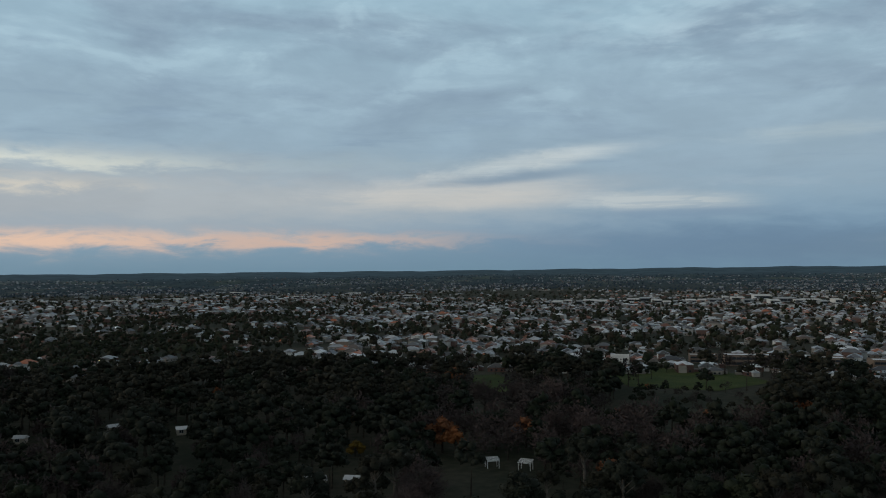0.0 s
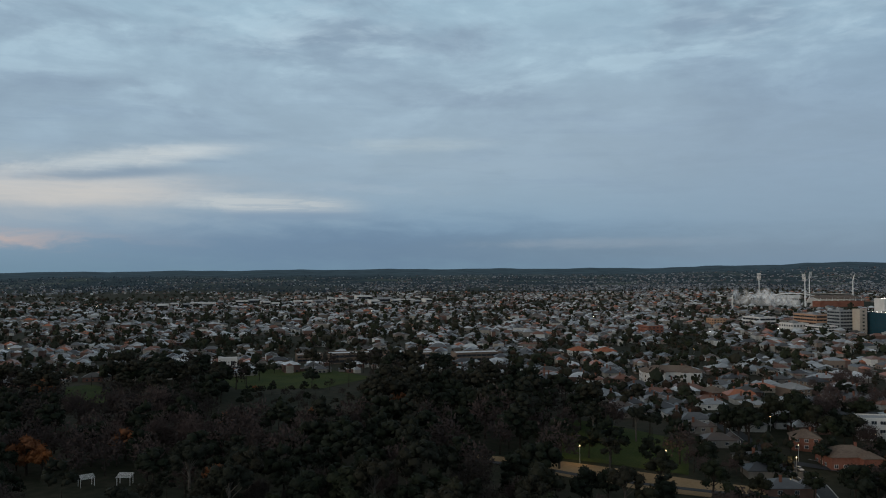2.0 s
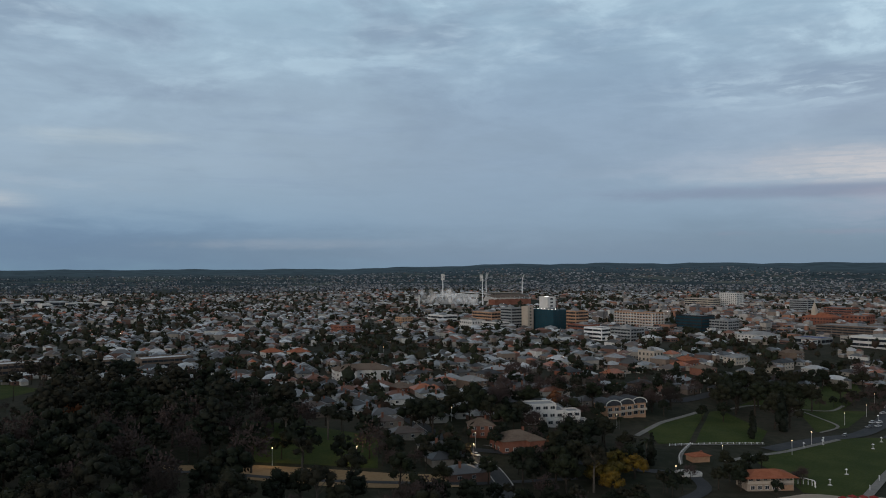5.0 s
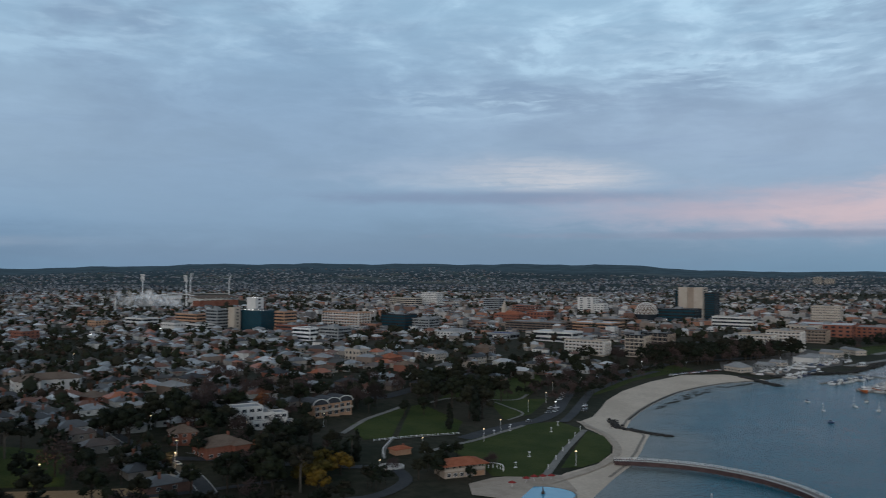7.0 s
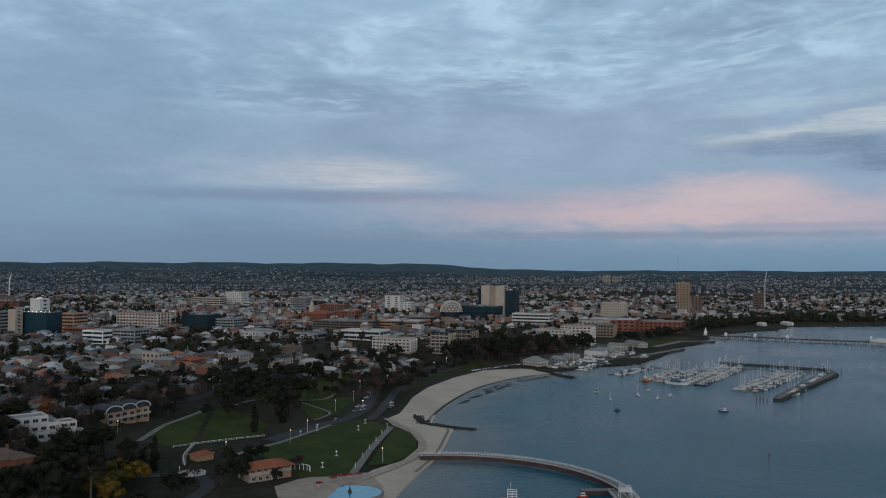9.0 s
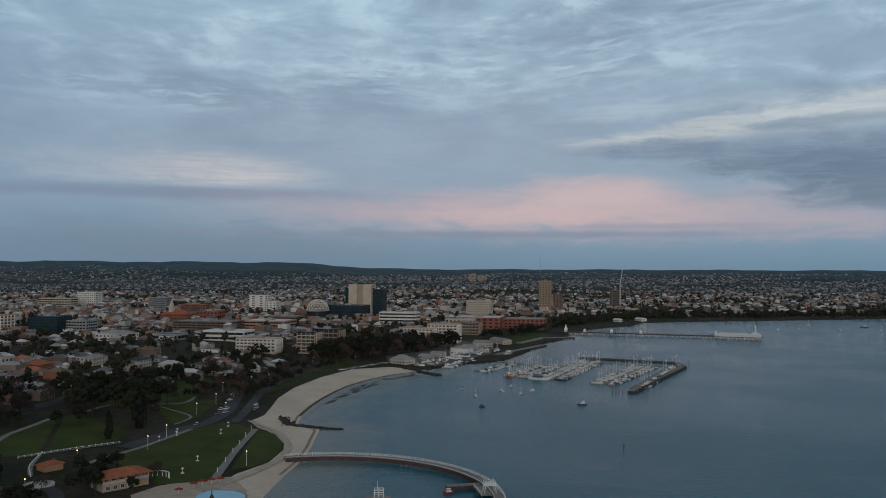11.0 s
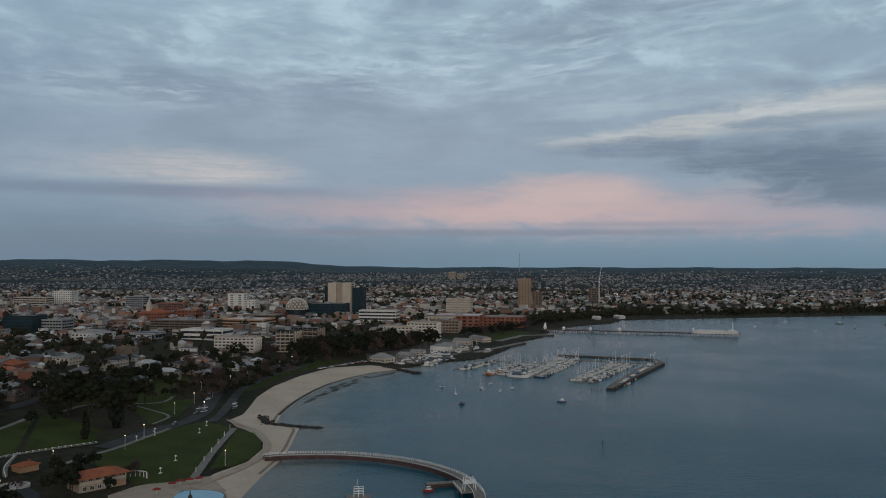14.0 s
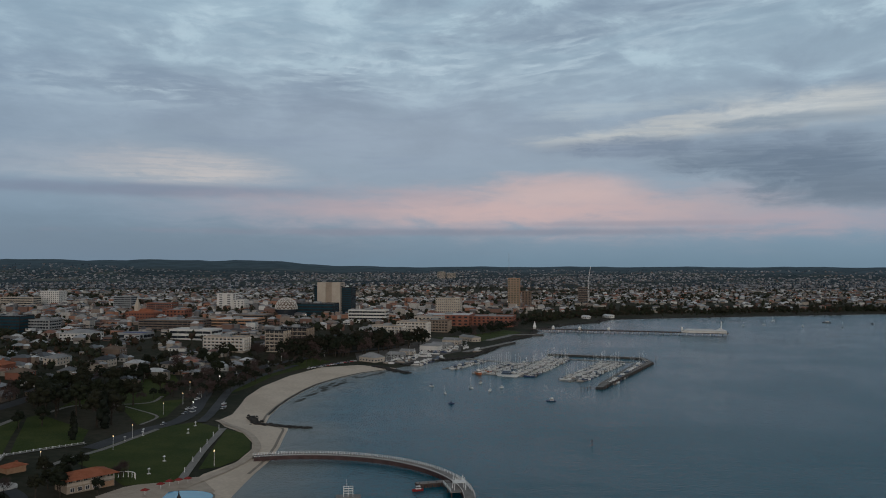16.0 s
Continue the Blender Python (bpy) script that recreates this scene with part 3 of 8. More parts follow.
SAND = [(330, 60), (326, 96), (340, 92), (365, 105), (377, 104), (402, 95), (430, 94), (445, 97), (466, 107), (484, 121), (503, 130), (525, 127), (560, 130), (589, 133), (639, 132), (701, 122), (757, 104),
        (775, 72), (770, 40), (752, 20), (700, 50), (640, 70), (560, 84), (505, 80), (460, 60), (400, 55)]
drape("beach", SAND, M_sand, 0.12, 4.0, "pale sandy beach curving along the bay", "beach")
for nm, poly in (("lawn_1", [(416, 169), (440, 170), (472, 165), (496, 141), (478, 122), (374, 112), (361, 112), (354, 131), (372, 144), (390, 165)]),
                 ("lawn_2", [(474, 118), (467, 107), (448, 98.5), (428, 94.5), (408, 95), (391, 100), (384, 108)]),
                 ("lawn_3", [(408, 235), (476, 238), (484, 237), (398, 204), (384, 213)]),
                 ("lawn_4", [(488, 236), (500, 234), (465, 191), (429, 180), (399, 201)]),
                 ("lawn_5", [(505, 232), (532, 228), (557, 184), (645, 195), (690, 215), (598, 240)]),
                 ("lawn_6", [(548, 206), (579, 172), (513, 164), (486, 172)]),
                 ("lawn_7", [(123, 561), (175, 538), (225, 575), (209, 645), (150, 667), (118, 620)]),
                 ("lawn_8", [(18, 545), (42, 540), (48, 600), (39, 630), (22, 625)]),
                 ("lawn_10", [(200, 300), (253, 380), (275, 302), (238, 262)]),
                 ("lawn_9", [(590, 150), (640, 155), (720, 145), (760, 138), (820, 120), (800, 100), (700, 135), (640, 140)])):
    drape(nm, poly, M_lawn, 0.25, 9.0, "mown green park lawn", "lawn")
drape("dry_verge", [(166, 322), (184, 305), (200, 293), (218, 274), (239, 253), (262, 236), (250, 225), (228, 236), (206, 252), (190, 271), (172, 297)], M_drygrass, 0.3, 6.0, "bare sandy roadside verge among park trees", "verge")
for nm, pts, w in (("road_1", [(150, 325), (181, 292), (198, 268), (226, 246), (255, 226), (300, 205)], 3.6), ("road_2", [(330, 345), (317, 326), (294, 275), (282, 238), (262, 212), (225, 190)], 9.0),
                   ("road_3", [(294, 262), (308, 245), (316, 228), (330, 200), (345, 180)], 6.0), ("road_4", [(420, 172), (474, 162), (493, 152), (530, 152), (568, 159), (630, 169), (690, 168), (770, 150), (850, 110), (930, 40)], 9.0),
                   ("road_5", [(495, 138), (518, 139), (557, 144), (618, 152), (700, 146), (770, 128)], 6.0), ("road_6", [(347, 177), (332, 160), (300, 160), (270, 190)], 6.0),
                   ("road_7", [(330, 345), (380, 330), (440, 300), (500, 262), (560, 262), (640, 262), (740, 258), (860, 220), (960, 140), (1100, 40)], 9.0)):
    strip(nm, pts, w, M_road, 0.4, "dark asphalt road through the waterfront park", "road")
for nm, pts, w in (("path_1", [(476, 120), (420, 116), (366, 110)], 3.6), ("path_2", [(388, 228), (430, 236), (490, 240)], 3.0), ("path_3", [(386, 208), (405, 196), (430, 178)], 1.6),
                   ("path_4", [(398, 203), (372, 196), (359, 188)], 2.0), ("path_5", [(380, 176), (397, 173), (418, 165), (474, 156)], 3.0), ("path_6", [(505, 232), (536, 230), (550, 200), (557, 187), (586, 190)], 2.4),
                   ("path_7", [(486, 170), (513, 166), (548, 206), (532, 214)], 1.8)):
    strip(nm, pts, w, M_path, 0.45, "pale concrete footpath across the lawns", "path")

M_marking = mottled("road_marking_paint", (0.38, 0.38, 0.37), (0.52, 0.52, 0.50), 0.8, 6.0, 0.8)
for k_, pts in enumerate(([(312, 316), (291, 274), (279, 239), (260, 214), (236, 199)], [(299, 276), (287, 238), (266, 210), (240, 193)], [(306, 262), (313, 250), (322, 232)])):
    strip("road_line_%d" % (k_ + 1), pts, 0.5, M_marking, 0.46, "worn white line painted on the park road", "road line")
M_sandpave = mottled("sandy_paving", (0.40, 0.335, 0.275), (0.50, 0.425, 0.35), 0.2, 2.0, 0.9)
strip("path_8", [(503, 130), (488, 119), (470, 105), (447, 95), (432, 91), (410, 91), (385, 96), (352, 107)], 4.0, M_sandpave, 0.45, "sandy paved promenade curving above the beach", "path")
# ------------------------------------------------------------------ trees
RNG = np.random.default_rng(11)
ico = bmesh.new()
bmesh.ops.create_icosphere(ico, subdivisions=1, radius=1.0)
IV = np.array([v.co[:] for v in ico.verts])
IF = np.array([[v.index for v in f.verts] for f in ico.faces])
ico.free()


def cores(cs, rs, rng, flat=0.75, part_of=0.86):
    """The dense inner foliage of each clump: rough lumps, as quads with a doubled corner left out."""
    k = len(cs)
    v = cs[:, None, :] + IV[None] * (rs[:, None, None] * part_of * rng.uniform(0.7, 1.15, (k, len(IV), 1))) * np.array([1, 1, flat])
    return v.reshape(-1, 3), (IF[None] + (np.arange(k) * len(IV))[:, None, None]).reshape(-1, 3)


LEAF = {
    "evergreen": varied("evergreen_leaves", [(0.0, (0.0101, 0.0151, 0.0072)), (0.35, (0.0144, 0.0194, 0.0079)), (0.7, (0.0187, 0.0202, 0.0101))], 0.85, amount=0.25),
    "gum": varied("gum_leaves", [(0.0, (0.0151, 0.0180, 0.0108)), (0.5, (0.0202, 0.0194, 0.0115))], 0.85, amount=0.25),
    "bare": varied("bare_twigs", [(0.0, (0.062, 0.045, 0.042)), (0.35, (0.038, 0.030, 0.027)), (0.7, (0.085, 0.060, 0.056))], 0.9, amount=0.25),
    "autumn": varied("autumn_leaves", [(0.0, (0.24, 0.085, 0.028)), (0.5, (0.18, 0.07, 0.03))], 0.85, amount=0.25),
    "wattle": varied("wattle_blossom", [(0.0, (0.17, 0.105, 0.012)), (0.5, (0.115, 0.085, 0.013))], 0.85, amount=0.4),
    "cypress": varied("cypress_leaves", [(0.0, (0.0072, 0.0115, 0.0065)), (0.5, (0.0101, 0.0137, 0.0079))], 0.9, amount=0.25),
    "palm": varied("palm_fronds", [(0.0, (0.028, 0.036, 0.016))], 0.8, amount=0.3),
}
M_bark = mottled("bark", (0.032, 0.027, 0.022), (0.062, 0.052, 0.042), 0.8, 5.0, 0.95)
M_palebark = mottled("pale_bark", (0.085, 0.072, 0.06), (0.13, 0.115, 0.098), 0.8, 5.0, 0.95)


def leaves(centres, radii_, count, size, rng, flat=1.0, long=1.0):
    """Bent leaf sprays scattered in clumps: verts and quads."""
    k = rng.integers(0, len(centres), count)
    d = rng.normal(size=(count, 3))
    d /= np.linalg.norm(d, axis=1)[:, None]
    c = centres[k] + d * (radii_[k] * rng.uniform(0.45, 1.0, count) ** 0.6)[:, None] * np.array([1, 1, flat])
    a = rng.normal(size=(count, 3))
    a /= np.linalg.norm(a, axis=1)[:, None]
    b = np.cross(a, rng.normal(size=(count, 3)))
    b /= np.linalg.norm(b, axis=1)[:, None]
    s = size * rng.uniform(0.6, 1.4, count)[:, None]
    n = np.cross(a, b)
    v = np.stack([c - a * s * long, c + b * s * 0.5 + n * s * 0.2, c + a * s * long, c - b * s * 0.5 + n * s * 0.2], 1).reshape(-1, 3)
    return v, np.arange(count * 4).reshape(-1, 4)


def tree_shape(kind, seed, fine=1.0):
    """Trunk solids, and the leaf verts and quads of one tree about 16 m high."""
    rng = np.random.default_rng(seed)
    g, cv, cf = Geo(), np.zeros((0, 3)), np.zeros((0, 3), int)
    if kind == "cypress":
        hgt = 15.0
        g.tube((0, 0, -0.5), (0, 0, 13), 0.35, 0.06, 6)
        zz = np.linspace(1.2, hgt, 34)
        rad = 2.3 * np.sqrt(np.clip(1 - (zz / hgt) ** 2.2, 0.004, 1)) * np.where(zz < 3, 0.8, 1)
        ang = rng.uniform(0, 6.28, 34)
        cs = np.stack([np.cos(ang) * rad * 0.45, np.sin(ang) * rad * 0.45, zz], 1)
        v, q = leaves(cs, rad * 0.75, int(620 * fine), 0.55, rng, 1.1)
        cv, cf = cores(cs[::3], rad[::3] * 0.95, rng, 1.3)
    elif kind == "palm":
        g.tube((0, 0, -0.5), (0.3, 0.1, 4.0), 0.38, 0.30, 7)
        g.tube((0.3, 0.1, 4.0), (0.35, 0.15, 8.2), 0.30, 0.34, 7)
        vs, qs = [], []
        for i in range(26):
            a, lift = rng.uniform(0, 6.28), rng.uniform(-0.3, 1.1)
            p = np.array([0.35, 0.15, 8.2])
            d = np.array([math.cos(a), math.sin(a), lift])
            side = np.array([-math.sin(a), math.cos(a), 0])
            for j in range(5):
                w0, w1 = (0.12, 0.42, 0.5, 0.42, 0.25, 0.02)[j:j + 2]
                p2 = p + d * 0.75
                o = len(vs) * 1
                vs += [p + side * w0, p - side * w0 + [0, 0, -0.1], p2 - side * w1 + [0, 0, -0.1], p2 + side * w1]
                qs.append((o, o + 1, o + 2, o + 3))
                p, d = p2, d + np.array([0, 0, -0.34])
        v, q = np.array(vs), np.array(qs)
    else:
        hgt, spread, first = {"evergreen": (15, 5.2, 0.28), "gum": (18, 4.6, 0.42), "bare": (14, 5.2, 0.25), "autumn": (11, 4.4, 0.25), "wattle": (8, 4.4, 0.2)}[kind]
        lean = rng.normal(0, 0.5, 2)
        top = np.array([lean[0], lean[1], hgt * 0.72])
        fork = np.array([lean[0] * 0.4, lean[1] * 0.4, hgt * first])
        g.tube((0, 0, -0.8), fork, 0.46, 0.34, 7)
        g.tube(fork, top, 0.34, 0.08, 6)
        cs, rs = [top + [0, 0, hgt * 0.10]], [spread * 0.42]
        nl = {"evergreen": 16, "gum": 12, "bare": 15, "autumn": 12, "wattle": 12}[kind]
        for i in range(nl):
            a = 2.4 * i + rng.uniform(-0.4, 0.4)
            t = rng.uniform(0.05, 0.95)
            root = fork + (top - fork) * t * 0.7
            rr = spread * (1.0 - 0.45 * t) * rng.uniform(0.6, 1.05)
            tip = root + np.array([math.cos(a) * rr, math.sin(a) * rr, hgt * rng.uniform(0.10, 0.26)])
            g.tube(tuple(root), tuple(tip), 0.16, 0.04, 5, caps=False)
            cs.append(tip)
            rs.append(spread * rng.uniform(0.30, 0.46))
        cs, rs = np.array(cs), np.array(rs)
        if kind == "bare":
            n = int(2600 * fine) if fine >= 1 else int(1900 * fine)
            k = rng.integers(0, len(cs), n)
            c = cs[k] + rng.normal(size=(n, 3)) * rs[k][:, None] * 0.5
            d = c - np.array([0, 0, hgt * 0.35])
            d = d / np.linalg.norm(d, axis=1)[:, None] + rng.normal(0, 0.9, (n, 3))
            d *= (rng.uniform(0.5, 1.25, n) / np.linalg.norm(d, axis=1))[:, None]
            w = np.cross(d, rng.normal(size=(n, 3)))
            w *= (0.09 if fine >= 1 else 0.14) / np.linalg.norm(w, axis=1)[:, None] / fine ** 0.5
            v = np.stack([c - w, c + w, c + d + w * 0.4, c + d - w * 0.4], 1).reshape(-1, 3)
            q = np.arange(n * 4).reshape(-1, 4)
        else:
            cv, cf = cores(cs, rs, rng)
            cnt = {"evergreen": 820, "gum": 700, "autumn": 950, "wattle": 900}[kind]
            v, q = leaves(cs, rs, int(cnt * fine), {"evergreen": 0.46, "gum": 0.42, "autumn": 0.42, "wattle": 0.40}[kind] / fine ** 0.4, rng, 0.75)
    return g, np.concatenate([v, cv]), q, cf + len(v)


TREE_LABEL = {"evergreen": "dense dark evergreen park tree", "gum": "tall thin-crowned gum tree with pale trunk", "bare": "leafless brown park tree in winter",
              "autumn": "rust-orange autumn tree among dark trees", "wattle": "low wattle bush with yellow blossom", "cypress": "narrow dark cypress on the lawn slope", "palm": "short palm with drooping fronds"}
SHAPES = {}


def tree_variant(kind, k):
    if (kind, k) not in SHAPES:
        g, v, q, cf = tree_shape(kind, 100 + k * 7 + len(kind))
        bark = M_palebark if kind in ("gum", "palm") else M_bark
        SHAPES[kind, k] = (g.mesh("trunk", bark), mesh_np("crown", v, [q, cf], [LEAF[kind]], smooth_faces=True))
    return SHAPES[kind, k]


def plant(kind, x, y, s=1.0, k=0, group="park trees", tall=1.0):
    """One tree: trunk and crown under an empty at its foot."""
    trunk, crown = tree_variant(kind, k)
    t = thing("palm_tree" if kind == "palm" else "tree", x, y, ground_at(x, y), 0, TREE_LABEL[kind], "tree", group)
    t.matrix_basis = pose(x, y, ground_at(x, y) - 0.1, 0, 0, (x * 37 + y * 17) % 360) @ Matrix.Diagonal((s, s, s * tall, 1))
    part("trunk", trunk, t)
    part("crown", crown, t)
    return t


PARK_A = [-45, -28, 0, 10, 20, 26, 36.5, 44, 48, 50]
PARK_R = [640, 640, 620, 660, 660, 610, 475, 355, 290, 255]
NO_TREES = [[(88, 395), (135, 380), (190, 480), (225, 575), (209, 645), (150, 680), (118, 600)], [(14, 410), (33, 408), (46, 470), (50, 600), (39, 635), (18, 630)],
            [(160, 330), (184, 309), (218, 280), (239, 259), (270, 240), (236, 195), (196, 205), (150, 270)], [(340, 350), (300, 275), (290, 236), (268, 208), (250, 205), (275, 245), (310, 340)], [(214, 300), (236, 330), (250, 300), (236, 275)]]
NO_TREES = [np.array(p, float) for p in NO_TREES]
PARK_SPOTS = [(19, 338), (32, 334), (-126, 413), (-197, 393), (-81, 468), (82, 332), (-50, 311), (-34, 312), (-1, 366), (-38, 360), (-164, 419)]
wood = []
step = 12.5
for i in range(-50, 50):
    for j in range(8, 60):
        x, y = i * step + RNG.uniform(-5, 5) + (j % 2) * 6, j * step + RNG.uniform(-5, 5)
        r, a = math.hypot(x, y), math.degrees(math.atan2(x, y))
        if not (225 < r and -40 < a < 50 and r < np.interp(a, PARK_A, PARK_R)):
            continue
        blocked = any(inside(p, np.array([x]), np.array([y]))[0] for p in NO_TREES)
        low = blocked and x > 60 and x < 195 and y > 370 and y < 535
        if blocked and RNG.random() > (0.75 if low else 0.08):
            continue
        if any(math.hypot(x - px * k, y - py * k) < 8 for px, py in PARK_SPOTS for k in (1.0, 0.95, 0.91)):
            continue
        u = RNG.random()
        bare_zone = 0.5 + 0.5 * math.sin(x * 0.021 + 1.0) * math.sin(y * 0.017)
        kind = "bare" if u < (0.12 + 0.42 * bare_zone ** 1.5) * (1.0 if a > -4 else 0.5) + (0.35 if -2 < a < 16 and 330 < r < 480 else 0.0) else "gum" if u < 0.60 else "autumn" if u > 0.985 else "evergreen"
        wood.append((r, x, y, kind, RNG.uniform(0.45, 0.6) if low else RNG.uniform(0.7, 1.5), int(RNG.integers(0, 3))))
# the garden clearings lie open towards the water
for px, py in ((19, 338), (32, 334), (-126, 413), (-1, 366)):
    R_c = math.hypot(px, py)
    wood = [w for w in wood if not (0.74 * R_c < (w[1] * px + w[2] * py) / R_c < R_c + 5 and abs(w[1] * py - w[2] * px) / R_c < 5.5)]
wood.sort()
near_wood, far_wood = wood[:150], wood[150:]
for r, x, y, kind, s, k in near_wood:
    plant(kind, x, y, s, k)


def woodland(trees, label, fine=0.5):
    """Trees too many to count, in one piece per look: rows of r, x, y, kind, size, variant."""
    for kind in ("evergreen", "gum", "bare", "autumn"):
        protos = [tree_shape(kind, 300 + k, fine) for k in range(3)]
        vs, qs, fs, tv = [], [], [], Geo()
        off = 0
        for r, x, y, kd, s, k in trees:
            if kd != kind:
                continue
            g, v, q, cf = protos[k]
            c, sn = math.cos(x), math.sin(x)
            z = ground_at(x, y)
            vs.append(np.stack([(v[:, 0] * c - v[:, 1] * sn) * s + x, (v[:, 0] * sn + v[:, 1] * c) * s + y, v[:, 2] * s + z], 1))
            qs.append(q + off)
            fs.append(cf + off)
            off += len(v)
            tv.tube((x, y, z - 0.5), (x + 0.3, y, z + 8 * s), 0.4 * s, 0.15 * s, 5)
        if vs:
            w = thing("woodland", 0, 0, 0, 0, label % {"evergreen": "dark evergreen", "gum": "thin gum", "bare": "leafless brown", "autumn": "rust-coloured"}[kind], "trees", kind="stuff")
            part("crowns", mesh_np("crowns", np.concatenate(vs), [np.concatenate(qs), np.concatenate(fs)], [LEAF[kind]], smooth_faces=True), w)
            part("trunks", tv.mesh("trunks", M_bark), w)


woodland([w for w in far_wood if w[0] < 430], "dense belt of %s trees filling the park", 0.22)
woodland([w for w in far_wood if w[0] >= 430], "dense belt of %s trees at the far edge of the park", 0.12)

# ------------------------------------------------------------------ suburbs
HOUSE_A = [-60, 26, 36, 44, 48, 51, 56, 60, 64, 66.6, 70, 73, 75.3, 76.8, 79, 82, 90, 95, 130]
HOUSE_R = [665, 640, 500, 385, 340, 430, 480, 530, 572, 632, 668, 692, 716, 770, 855, 980, 1150, 1400, 1500]
HIGH_STREET = [(330, 345), (380, 330), (440, 300), (500, 262), (560, 262), (640, 262), (740, 258), (860, 220), (960, 140), (1100, 40)]
KEEP_OUT = []                       # footprints of the large buildings: x, y, radius
GRID = radians(11.5)
U = np.array([math.sin(GRID), math.cos(GRID)])
W = np.array([math.cos(GRID), -math.sin(GRID)])


def in_town(x, y, margin=25):
    r, a = np.hypot(x, y), np.degrees(np.arctan2(x, y))
    ok = (r > np.interp(a, HOUSE_A, HOUSE_R)) & (r < np.interp(a, [-40, 40, 47, 68, 72, 84, 88], [4200, 4200, 4420, 4420, 4050, 4050, 4420])) & (a > -36) & (a < 126)
    ok &= shore_distance(x, y) > margin
    for kx, ky, kr in KEEP_OUT:
        ok &= np.hypot(x - kx, y - ky) > kr
    for (x0, y0), (x1, y1) in zip(HIGH_STREET[:-1], HIGH_STREET[1:]):
        k = np.clip(((x - x0) * (x1 - x0) + (y - y0) * (y1 - y0)) / ((x1 - x0) ** 2 + (y1 - y0) ** 2), 0, 1)
        ok &= np.hypot(x - x0 - k * (x1 - x0), y - y0 - k * (y1 - y0)) > 12
    return ok


def in_centre(x, y):
    r, a = np.hypot(x, y), np.degrees(np.arctan2(x, y))
    return (a > 57) & (a < 97) & (r > 930) & (r < 1900)
# ------------------------------------------------------------------ large buildings
M_pane_b = material("office_glass", lambda n, p, g: n.mix(n.noise(p, 0.15, 3), rgba((0.012, 0.016, 0.022)), rgba((0.035, 0.042, 0.05))), 0.15, 0, None, 0.5)
M_teal = material("teal_glass", lambda n, p, g: n.mix(n.noise(p, 0.2, 3), rgba((0.010, 0.040, 0.058)), rgba((0.020, 0.062, 0.085))), 0.2, 0, None, 0.4)
M_green = material("green_glass", lambda n, p, g: n.mix(n.noise(p, 0.2, 3), rgba((0.020, 0.052, 0.036)), rgba((0.035, 0.080, 0.055))), 0.2, 0, None, 0.4)
M_black = mottled("black_cladding", (0.012, 0.013, 0.015), (0.025, 0.027, 0.03), 0.1, 1.0, 0.5)
M_beige = mottled("beige_panels", (0.40, 0.34, 0.28), (0.47, 0.41, 0.34), 0.08, 0.8, 0.8)
M_tanpanel = mottled("brown_panels", (0.27, 0.22, 0.175), (0.33, 0.27, 0.22), 0.08, 0.8, 0.8)
M_redbrick = mottled("town_red_brick", (0.19, 0.075, 0.052), (0.26, 0.115, 0.08), 0.1, 1.2, 0.9)
M_tanbrick = mottled("tan_brick", (0.36, 0.21, 0.13), (0.45, 0.28, 0.18), 0.1, 1.2, 0.9)
M_brown = mottled("brown_render", (0.13, 0.095, 0.075), (0.19, 0.145, 0.115), 0.1, 1.2, 0.9)
M_grey = mottled("grey_cladding", (0.22, 0.23, 0.235), (0.30, 0.31, 0.315), 0.1, 1.2, 0.7)
M_pale = mottled("pale_render", (0.55, 0.53, 0.50), (0.64, 0.62, 0.59), 0.1, 1.0, 0.85)
M_roofgrey = mottled("grey_roofing", (0.24, 0.245, 0.25), (0.33, 0.335, 0.34), 0.06, 0.9, 0.8)
M_whiteroof = mottled("white_metal_roof", (0.55, 0.56, 0.57), (0.66, 0.67, 0.68), 0.06, 0.9, 0.6)
M_terracotta = mottled("terracotta_tiles", (0.28, 0.095, 0.05), (0.38, 0.14, 0.08), 0.3, 2.0, 0.85)
M_slate = mottled("dark_slate", (0.035, 0.038, 0.045), (0.06, 0.064, 0.07), 0.3, 2.0, 0.6)
M_lamp = bpy.data.materials.new("lamp_glow")
M_lamp.use_nodes = True
lb = M_lamp.node_tree.nodes["Principled BSDF"]
lb.inputs["Emission Color"].default_value, lb.inputs["Emission Strength"].default_value = (1.0, 0.66, 0.30, 1), 3.0
M_lampw = bpy.data.materials.new("white_lamp_glow")
M_lampw.use_nodes = True
lb = M_lampw.node_tree.nodes["Principled BSDF"]
lb.inputs["Emission Color"].default_value, lb.inputs["Emission Strength"].default_value = (1.0, 0.94, 0.84, 1), 6.0

WINDOWS = {}


def window_mesh(w, h, frame, glass):
    key = (round(w, 1), round(h, 1), frame.name, glass.name)
    if key not in WINDOWS:
        g = Geo()
        g.box(0, 0.0, 0, w, 0.16, h, 0)
        g.box(0, -0.07, 0.12, w - 0.24, 0.08, h - 0.24, 1)
        g.box(0, -0.10, 0.10, 0.09, 0.08, h - 0.2, 0)
        WINDOWS[key] = g.mesh("window", frame, glass)
    return WINDOWS[key]


BAND = {}


